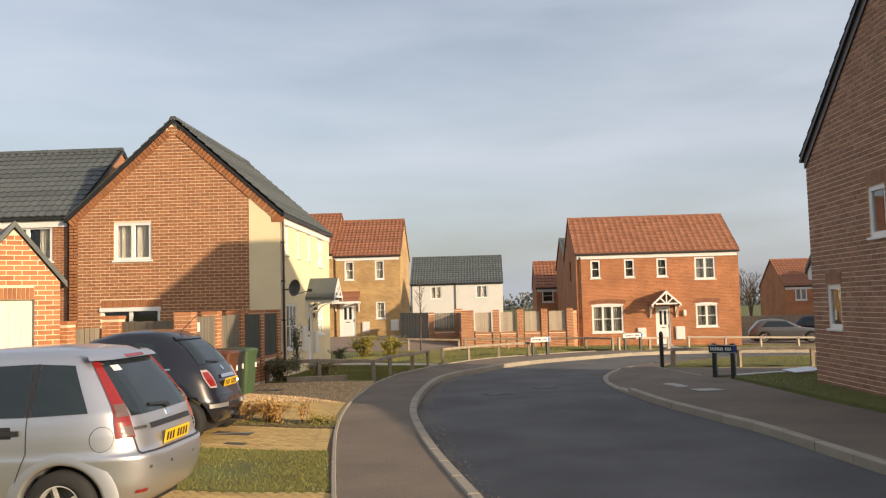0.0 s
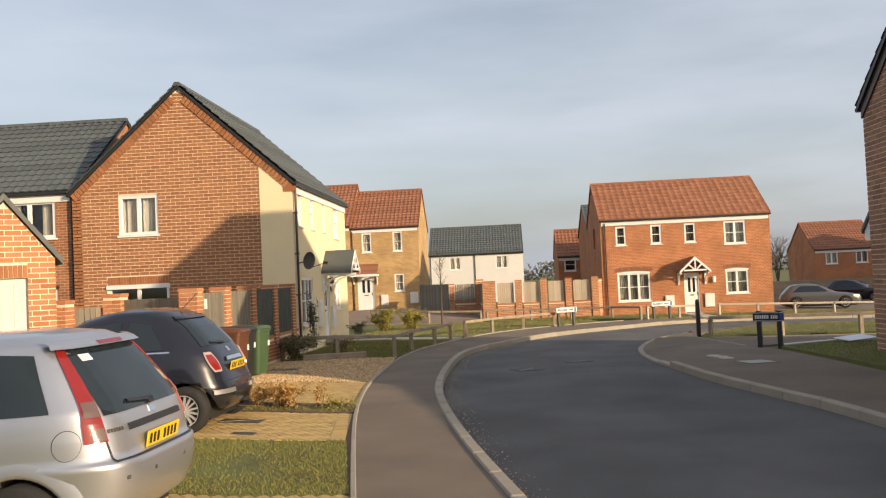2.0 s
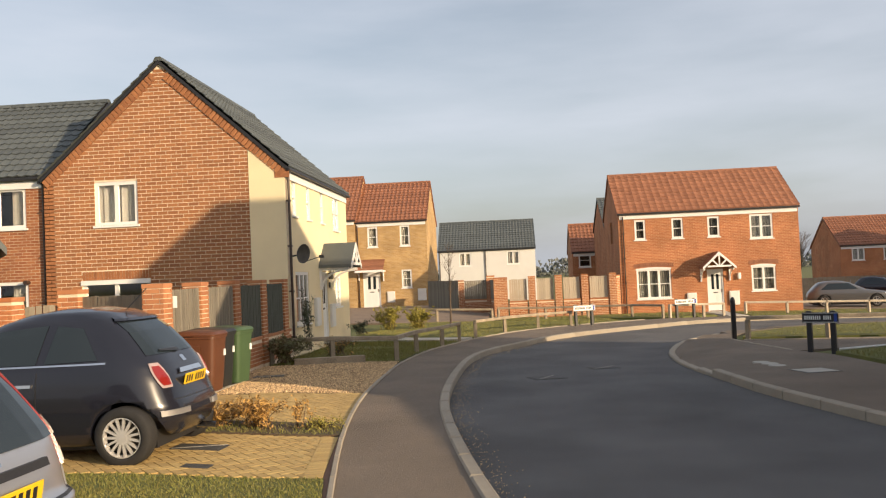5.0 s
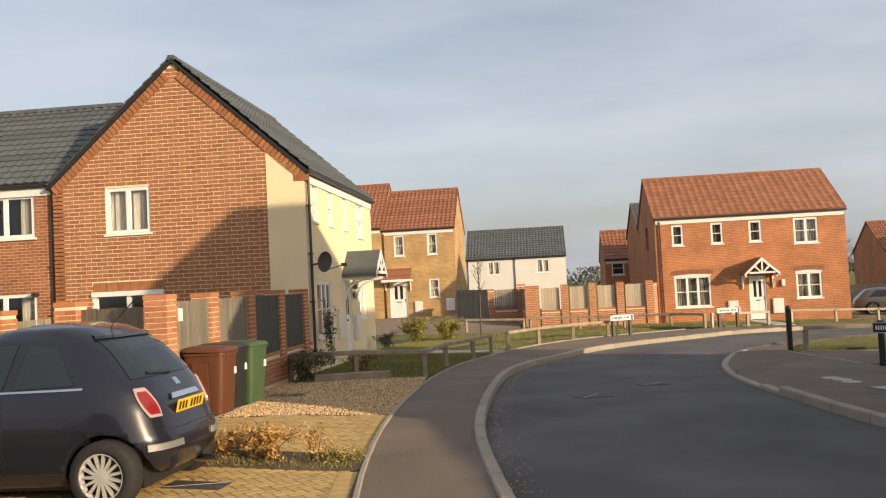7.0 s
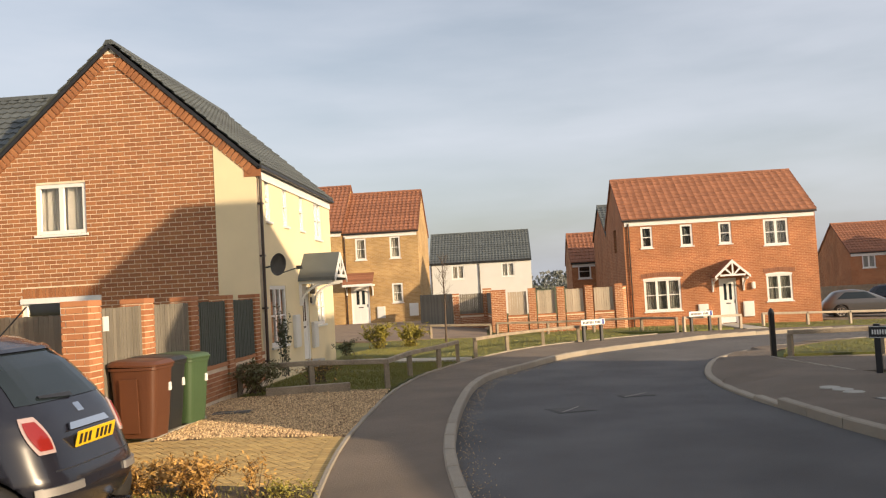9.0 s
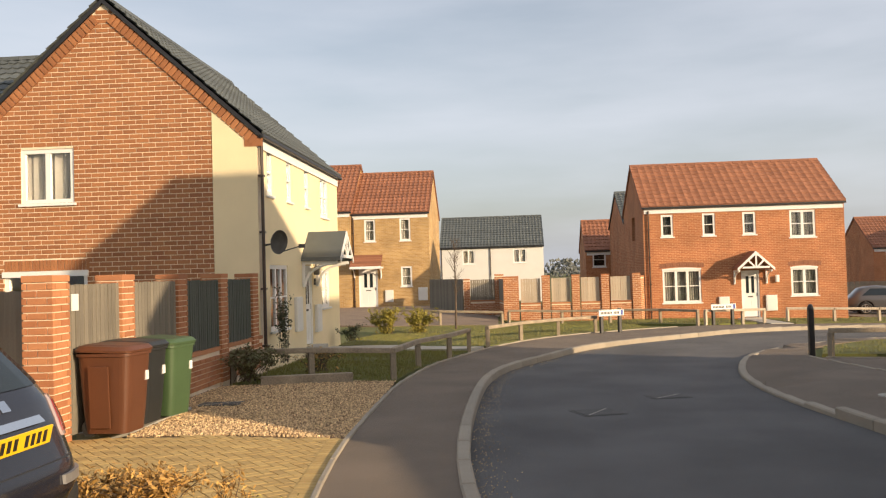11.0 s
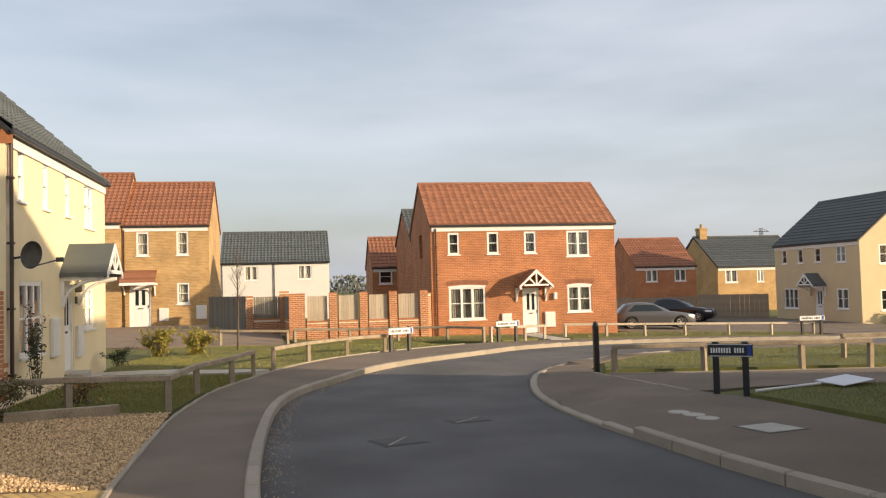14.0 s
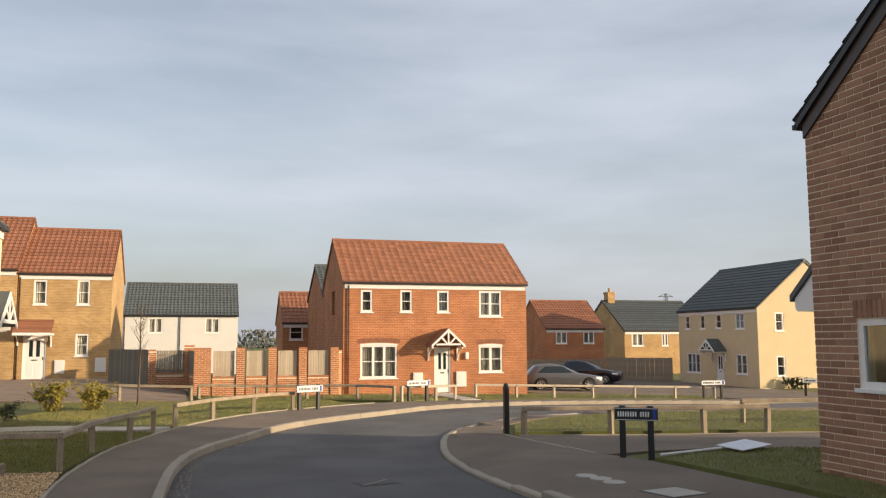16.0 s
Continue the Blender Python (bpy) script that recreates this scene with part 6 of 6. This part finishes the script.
def herringbone(ring, parent, near, limit=300):
    """Blocks of 200 x 100 mm at right angles; those nearest the footway are parts, the rest one mesh."""
    xs, ys = [p[0] for p in ring], [p[1] for p in ring]
    ang = math.atan2(U.y, -U.x) + math.radians(45)
    R = Matrix.Rotation(-ang, 4, "Z")
    cx, cy = sum(xs) / len(xs), sum(ys) / len(ys)
    spots = []
    n = 95
    s = 0.1
    for i in range(-n, n):
        for j in range(-n, n):
            k = (i - j) % 4
            if k == 0:
                p, t = Vector(((i + 1.0) * s, (j + 0.5) * s, 0)), 0.0
            elif k == 3:
                p, t = Vector(((i + 0.5) * s, (j + 1.0) * s, 0)), math.pi / 2
            else:
                continue
            q = R @ p
            x, y = cx + q.x, cy + q.y
            if inside(x, y, ring):
                spots.append((x, y, t - ang))
    spots.sort(key=lambda q: (q[0] - near[0]) ** 2 + (q[1] - near[1]) ** 2)
    v, f = [], []
    src = [tuple(q.co) for q in blk.vertices]
    fac = [tuple(p.vertices) for p in blk.polygons]
    for i, (x, y, t) in enumerate(spots):
        m = Matrix.Translation((x, y, ground_z(x, y) - 0.056 + random.uniform(-0.001, 0.001))) @ slope_turn(x, y) @ Matrix.Rotation(t, 4, "Z") @ Matrix.Rotation(random.uniform(-0.004, 0.004), 4, "X")
        if i < limit:
            o = new("block", blk)
            o.parent = parent
            o.matrix_basis = m
        else:
            k = len(v)
            v += [tuple(m @ Vector(q)) for q in src]
            f += [tuple(a + k for a in q) for q in fac]
    if v:
        tagged(part("paving_blocks", mesh_of("paving_blocks", v, f, "block"), "block", parent), kind="stuff")


def soldier_edge(ring, a, b, parent, me, inset):
    """A row of blocks set on edge along one side."""
    a, b = Vector(a), Vector(b)
    d = (b - a).length
    t = math.atan2((b - a).y, (b - a).x)
    for i in range(int(d / 0.1)):
        p = a + (b - a) * ((i + 0.5) * 0.1 / d) + Vector((-math.sin(t), math.cos(t))) * inset
        o = new("block", me)
        o.parent = parent
        o.matrix_basis = Matrix.Translation((p.x, p.y, ground_z(p.x, p.y) - 0.052)) @ slope_turn(p.x, p.y) @ Matrix.Rotation(t + math.pi / 2, 4, "Z")


herringbone([(p[0], p[1]) for p in DRIVE_0], drives[0], (-1, 4))
herringbone([(-2.04, 7.7), (-2.3, 9.64), DRIVE_1[2], DRIVE_1[3]], drives[1], (-2.6, 8.7))
herringbone([(-2.4, 10.56), (-2.6, 13.24), (-4.93, 13.13), (-5.45, 13.06), (-9.4, 13.5), (-9.4, 11.1)], drives[2], (-3.5, 12))
soldier_edge(None, (-1.9, 7.66), (-2.16, 9.66), drives[1], blk, 0.12)
soldier_edge(None, (-2.26, 10.53), (-2.47, 13.28), drives[2], blk, 0.12)


def pebbles(ring, n, seed=5):
    rnd = random.Random(seed)
    xs, ys = [p[0] for p in ring], [p[1] for p in ring]
    v, f = [], []
    octa = [(1, 0, 0), (0, 1, 0), (-1, 0, 0), (0, -1, 0), (0, 0, 1), (0, 0, -1)]
    tri = [(0, 1, 4), (1, 2, 4), (2, 3, 4), (3, 0, 4), (1, 0, 5), (2, 1, 5), (3, 2, 5), (0, 3, 5)]
    while n:
        x, y = rnd.uniform(min(xs), max(xs)), rnd.uniform(min(ys), max(ys))
        if not inside(x, y, ring):
            continue
        n -= 1
        r = rnd.uniform(0.010, 0.027)
        m = Matrix.Translation((x, y, ground_z(x, y) - 0.010 + rnd.uniform(0, 0.012))) @ Euler((rnd.uniform(0, 6), rnd.uniform(0, 6), rnd.uniform(0, 6))).to_matrix().to_4x4()
        k = len(v)
        v += [tuple(m @ Vector((a * r, b * r * rnd.uniform(0.6, 1), c * r * 0.8))) for a, b, c in octa]
        f += [tuple(q + k for q in t) for t in tri]
    return v, f


gv, gf2 = pebbles(GRAVEL, 34000)
tagged(part("gravel", mesh_of("gravel", gv, gf2, "gravel"), "gravel"), "loose buff and brown gravel by the bins", "gravel", kind="stuff")


def blades(ring, per_m2, h, seed, cap=60000):
    """Short grass: single bent blades."""
    rnd = random.Random(seed)
    xs, ys = [p[0] for p in ring], [p[1] for p in ring]
    area = (max(xs) - min(xs)) * (max(ys) - min(ys))
    v, f = [], []
    for _ in range(min(cap, int(area * per_m2))):
        x, y = rnd.uniform(min(xs), max(xs)), rnd.uniform(min(ys), max(ys))
        if not inside(x, y, ring):
            continue
        thin = noise.noise(Vector((x * 0.9, y * 0.9, seed)))
        if rnd.random() < -thin * 1.2:
            continue
        a, l = rnd.uniform(0, 6.28), h * rnd.uniform(0.5, 1.3)
        z = ground_z(x, y)
        w = 0.006 + 0.25 * h * 0.12
        dx, dy = math.cos(a), math.sin(a)
        bx, by = rnd.uniform(-0.5, 0.5) * l, rnd.uniform(-0.5, 0.5) * l
        k = len(v)
        v += [(x - dx * w, y - dy * w, z), (x + dx * w, y + dy * w, z), (x + bx * 0.4, y + by * 0.4, z + l * 0.65), (x + bx, y + by, z + l)]
        f += [(k, k + 1, k + 2), (k + 1, k + 3, k + 2)]
    return v, f


for i, (ring, dens, h) in enumerate(((LAWN_0, 3600, 0.034), (BED, 1500, 0.05), (LAWN_1, 900, 0.05), (LAWN_2, 420, 0.06), (LAWN_3, 520, 0.06), (LAWN_4, 700, 0.06), (LAWN_5, 200, 0.07), (LAWN_6, 160, 0.07))):
    bv, bf3 = blades(ring, dens, h, i)
    tagged(part("grass", mesh_of("grass", bv, bf3, "blade"), "blade"), "short winter grass, green with straw patches", "grass", kind="stuff")


def bush(name, centre, size, n, leaf, material, label, stems=12, seed=1, cat="shrub"):
    """Stems that fork from one foot and many small leaves set along them."""
    rnd = random.Random(seed)
    x, y, z = centre
    b = thing(name, pose(x, y, z), label, cat)
    bm = bmesh.new()
    tips = []
    for i in range(stems):
        a, lean = rnd.uniform(0, 6.28), rnd.uniform(0.1, 1.0)
        p = Vector((max(-0.3, min(0.3, rnd.gauss(0, 0.1))) * size[0], max(-0.3, min(0.3, rnd.gauss(0, 0.1))) * size[1], -0.03))
        q = Vector((math.cos(a) * lean * size[0] * 0.5, math.sin(a) * lean * size[1] * 0.5, size[2] * rnd.uniform(0.5, 1.0)))
        m = (p + q) / 2 + Vector((rnd.uniform(-0.05, 0.05), rnd.uniform(-0.05, 0.05), 0.05))
        tube(bm, p, m, 0.006, 0.004, 5)
        tube(bm, m, q, 0.004, 0.002, 5)
        tips += [(p, m), (m, q), (m, q)]
        for _ in range(2):
            s = m.lerp(q, rnd.uniform(0.1, 0.8))
            e = s + Vector((rnd.uniform(-0.3, 0.3) * size[0], rnd.uniform(-0.3, 0.3) * size[1], rnd.uniform(0.05, 0.3) * size[2]))
            tube(bm, s, e, 0.003, 0.0015, 4)
            tips.append((s, e))
    tagged(part("branchwork", bm, "bark", b), kind="stuff")
    v, f = [], []
    for _ in range(n):
        p, q = rnd.choice(tips)
        c = p.lerp(q, rnd.uniform(0.15, 1.05)) + Vector((rnd.gauss(0, 0.03), rnd.gauss(0, 0.03), rnd.gauss(0, 0.03)))
        e = Euler((rnd.uniform(-1, 1), rnd.uniform(-1, 1), rnd.uniform(0, 6.28))).to_matrix()
        l = leaf * rnd.uniform(0.6, 1.4)
        k = len(v)
        v += [tuple(c + e @ Vector(t)) for t in ((-l, 0, 0), (0, -l * 0.4, l * 0.12), (l, 0, 0), (0, l * 0.4, l * 0.12))]
        f += [(k, k + 1, k + 2), (k, k + 2, k + 3)]
    tagged(part("leaves", mesh_of("leaves", v, f, material), material, b), kind="stuff")
    return b


bush("shrub", (-3.25, 10.1, 0.04), (0.9, 0.6, 0.37), 1700, 0.026, "leaf_brown", "rusty brown low shrub in the soil bed", 26, 1)
bush("shrub", (-3.8, 10.15, 0.06), (0.9, 0.5, 0.30), 1300, 0.026, "leaf_brown", "rusty brown low shrub in the soil bed", 18, 2)
bush("shrub", (-2.75, 10.1, 0.01), (0.35, 0.3, 0.36), 200, 0.026, "leaf_brown", "thin rusty twigs in the soil bed", 6, 3)
bush("shrub", (-2.5, 10.1, 0.0), (0.6, 0.6, 0.12), 520, 0.02, "leaf_yellow", "low green ground cover in the soil bed", 14, 4)
bush("shrub", (-5.08, 18.05, 0.1), (1.15, 1.1, 0.52), 1900, 0.036, "leaf_mid", "dark green spreading shrub at the garden wall's foot", 40, 5)
bush("shrub", (-4.2, 19.3, 0.1), (1.3, 0.7, 0.4), 260, 0.03, "leaf_brown", "sparse brown winter stems on the lawn's edge", 34, 12)
bush("climbing_plant", (-5.25, 20.95, 0.1), (0.45, 0.8, 1.55), 620, 0.038, "leaf", "thin dark climbing plant beside the window", 12, 6, "plant")
bush("shrub", (-5.0, 26.9, 0.05), (0.9, 1.2, 0.42), 700, 0.03, "leaf", "low dark brown shrub by the front door", 16, 7)
bush("shrub", (-5.0, 33.4, -0.28), (1.5, 1.1, 0.9), 2200, 0.05, "leaf_yellow", "yellow-green variegated shrub on the lawn", 26, 8)
bush("shrub", (-3.9, 33.7, -0.28), (1.5, 1.0, 0.85), 2200, 0.05, "leaf_yellow", "yellow-green variegated shrub on the lawn", 26, 9)
bush("shrub", (32.2, 46.0, -1.0), (2.2, 1.2, 0.7), 900, 0.07, "leaf", "low hedge at the cream house's foot", 20, 10)

# young bare tree
tr = thing("tree", pose(-2.65, 35.2, ground_z(-2.65, 35.2)), "young bare street tree with thin twigs", "tree")
bm = bmesh.new()
rnd = random.Random(11)
tube(bm, (0, 0, -0.2), (0.03, 0, 1.6), 0.045, 0.03)
tube(bm, (0.03, 0, 1.6), (0.0, 0.02, 3.3), 0.03, 0.008)
part("trunk", bm, "bark", tr)
bm = bmesh.new()
for i in range(26):
    z = rnd.uniform(1.2, 3.2)
    a = rnd.uniform(0, 6.28)
    l = rnd.uniform(0.25, 0.6)
    e = Vector((math.cos(a) * l * 0.6, math.sin(a) * l * 0.6, z + l))
    tube(bm, (0.02, 0, z), e, 0.010, 0.003, 5)
    for _ in range(3):
        s = Vector((0.02, 0, z)).lerp(e, rnd.uniform(0.3, 0.9))
        tube(bm, s, s + Vector((rnd.uniform(-0.2, 0.2), rnd.uniform(-0.2, 0.2), rnd.uniform(0.1, 0.3))), 0.005, 0.002, 4)
part("crown", bm, "bark", tr)



def bare_tree(m, height, label, seed):
    """A leafless tree: a tapered trunk and limbs that fork three times."""
    rnd = random.Random(seed)
    t = thing("tree", m, label, "tree")
    bm = bmesh.new()
    tube(bm, (0, 0, -0.3), (0.05, 0, height * 0.45), height * 0.022, height * 0.014)
    part("trunk", bm, "bark", t)
    bm = bmesh.new()

    def fork(p, d, l, r, n):
        q = p + d * l
        tube(bm, p, q, r, r * 0.6, 5)
        if n:
            for _ in range(3):
                e = (d + Vector((rnd.uniform(-0.7, 0.7), rnd.uniform(-0.7, 0.7), rnd.uniform(-0.15, 0.5)))).normalized()
                fork(p.lerp(q, rnd.uniform(0.55, 1.0)), e, l * rnd.uniform(0.6, 0.8), r * 0.58, n - 1)

    for _ in range(5):
        fork(Vector((0.03, 0, height * rnd.uniform(0.25, 0.45))), Vector((rnd.uniform(-0.6, 0.6), rnd.uniform(-0.6, 0.6), 1)).normalized(), height * 0.24, height * 0.010, 4)
    tagged(part("crown", bm, "bark", t), kind="stuff")
    return t


bare_tree(pose(25.2, 76.0, -2.0), 6.8, "bare winter tree behind the red houses", 21)
bare_tree(pose(23.0, 84.0, -2.5), 6.5, "bare winter tree behind the red houses", 22)

# grit along the road's edge
gv, gf3 = [], []
rnd = random.Random(17)
for i, (x, y) in enumerate(KERB_L):
    if 5 < y < 27:
        for _ in range(34):
            d = 0.09 + abs(rnd.gauss(0, 0.16))
            px, py, r = x + d, y + rnd.uniform(-0.25, 0.25), rnd.uniform(0.004, 0.011)
            pz, k0, a = ground_z(px, py) - 0.108, len(gv), rnd.uniform(0, 6.28)
            gv += [(px + r * math.cos(a + q), py + r * math.sin(a + q), pz) for q in (0, 2.1, 4.2)] + [(px, py, pz + r)]
            gf3 += [(k0, k0 + 1, k0 + 3), (k0 + 1, k0 + 2, k0 + 3), (k0 + 2, k0, k0 + 3)]
tagged(part("road_grit", mesh_of("road_grit", gv, gf3, "gravel"), "gravel"), "loose pale grit along the road's edge", "grit", kind="stuff")

# road ironwork and covers
def cover(name, x, y, rot, w, l, material, label, lift=-0.108):
    c = thing(name, Matrix.Translation((x, y, ground_z(x, y) + lift)) @ slope_turn(x, y) @ Matrix.Rotation(math.radians(rot), 4, "Z"), label, "manhole cover")
    part("frame", boxes((-w / 2, w / 2, -l / 2, l / 2, -0.03, 0.002)), "iron", c)
    lid = part("lid", boxes((-w / 2 + 0.04, w / 2 - 0.04, -l / 2 + 0.04, l / 2 - 0.04, 0.002, 0.006)), material, c)
    if material == "iron" and w > 0.5:
        b = bmesh.new()
        box(b, -w * 0.52, w * 0.52, -0.008, 0.008, 0.006, 0.0085)
        part("seam", b, "concrete", lid, "pale worn joint across the lid").matrix_basis = pose(0, 0, 0, 0, 0, math.degrees(math.atan2(l, w)))


cover("manhole_cover", 0.5, 15.55, 18, 0.6, 0.6, "iron", "worn square iron cover in the road")
cover("manhole_cover", 1.7, 17.0, 10, 0.6, 0.45, "iron", "worn iron cover in the road")
cover("manhole_cover", 4.88, 14.3, 12, 0.62, 0.62, "concrete", "pale square cover in the footway", 0.002)
for x, y in ((4.48, 15.93), (4.55, 15.62), (4.57, 15.27)):
    bm = bmesh.new()
    lathe(bm, [(0.001, 0.012), (0.13, 0.012), (0.15, 0.006), (0.15, -0.05)], "Z", 28)
    tap = part("stop_tap_cover", bm, "concrete")
    tap.matrix_basis = pose(x, y, ground_z(x, y))
    tagged(tap, "small round pale cover in the footway", "cover", "stop tap covers")
cover("drain_cover", -3.6, 9.0, -4, 0.58, 0.3, "iron", "dark iron drain cover in the driveway", 0.006)
cover("drain_cover", -3.3, 8.12, -4, 0.3, 0.16, "iron", "small dark drain cover in the driveway", 0.006)
cover("drain_cover", -4.75, 15.65, 5, 0.6, 0.4, "iron", "dark iron cover in the gravel", 0.01)
bd = part("fallen_board", boxes((-0.38, 0.38, -0.26, 0.26, 0.0, 0.012)), "board")
bd.matrix_basis = pose(7.9, 17.1, ground_z(7.9, 17.1) + 0.095, 4, -3, 18)
tagged(bd, "white board lying flat on the grass", "board")
b = bmesh.new()
tube(b, (6.32, 17.05, 0.04), (7.5, 17.15, 0.09), 0.022)
tagged(part("pole", b, "sign"), "thin white pole lying on the grass", "pole")

# far woods and a pylon
v, f = [], []
rnd = random.Random(3)
for i in range(260):
    a = radians(-75 + 150 * i / 260)
    r = rnd.uniform(330, 420)
    cx, cy = math.sin(a) * r, math.cos(a) * r
    h, w = rnd.uniform(5.5, 10), rnd.uniform(6, 11)
    for _ in range(70):
        k = len(v)
        c = Vector((cx + rnd.gauss(0, w * 0.5), cy + rnd.gauss(0, w * 0.5), -4 + h * rnd.random() ** 0.7))
        s = rnd.uniform(0.5, 1.2)
        e = Euler((rnd.uniform(0, 6), rnd.uniform(0, 6), rnd.uniform(0, 6))).to_matrix()
        v += [tuple(c + e @ Vector(q) * s) for q in ((1, 0, 0), (-0.6, 0.9, 0), (-0.6, -0.9, 0), (0, 0, 1))]
        f += [(k, k + 1, k + 3), (k + 1, k + 2, k + 3), (k + 2, k, k + 3), (k, k + 2, k + 1)]
tagged(part("far_woods", mesh_of("far_woods", v, f, "far_wood_haze"), "far_wood_haze"), "far winter woods on the horizon", "woods", kind="stuff")

py = thing("pylon", pose(334, 561, -5) @ Matrix.Scale(1.2, 4), "far grey lattice power pylon", "pylon")
bm = bmesh.new()
for sx, sy in ((-1, -1), (1, -1), (1, 1), (-1, 1)):
    tube(bm, (sx * 3, sy * 3, 0), (sx * 0.5, sy * 0.5, 34), 0.22, 0.15, 5)
for k in range(7):
    z0, z1 = k * 4.5, (k + 1) * 4.5
    r0, r1 = 3 - z0 * 0.073, 3 - z1 * 0.073
    tube(bm, (-r0, -r0, z0), (r1, -r1, z1), 0.1, n=4)
    tube(bm, (r0, -r0, z0), (-r1, -r1, z1), 0.1, n=4)
part("tower", bm, "iron", py)
for z, w in ((23, 6), (28, 7), (32, 5)):
    bm = bmesh.new()
    tube(bm, (-w, 0, z), (w, 0, z), 0.2, n=5)
    tube(bm, (-w, 0, z), (0, 0, z + 2), 0.12, n=5)
    tube(bm, (w, 0, z), (0, 0, z + 2), 0.12, n=5)
    part("cross_arm", bm, "iron", py)
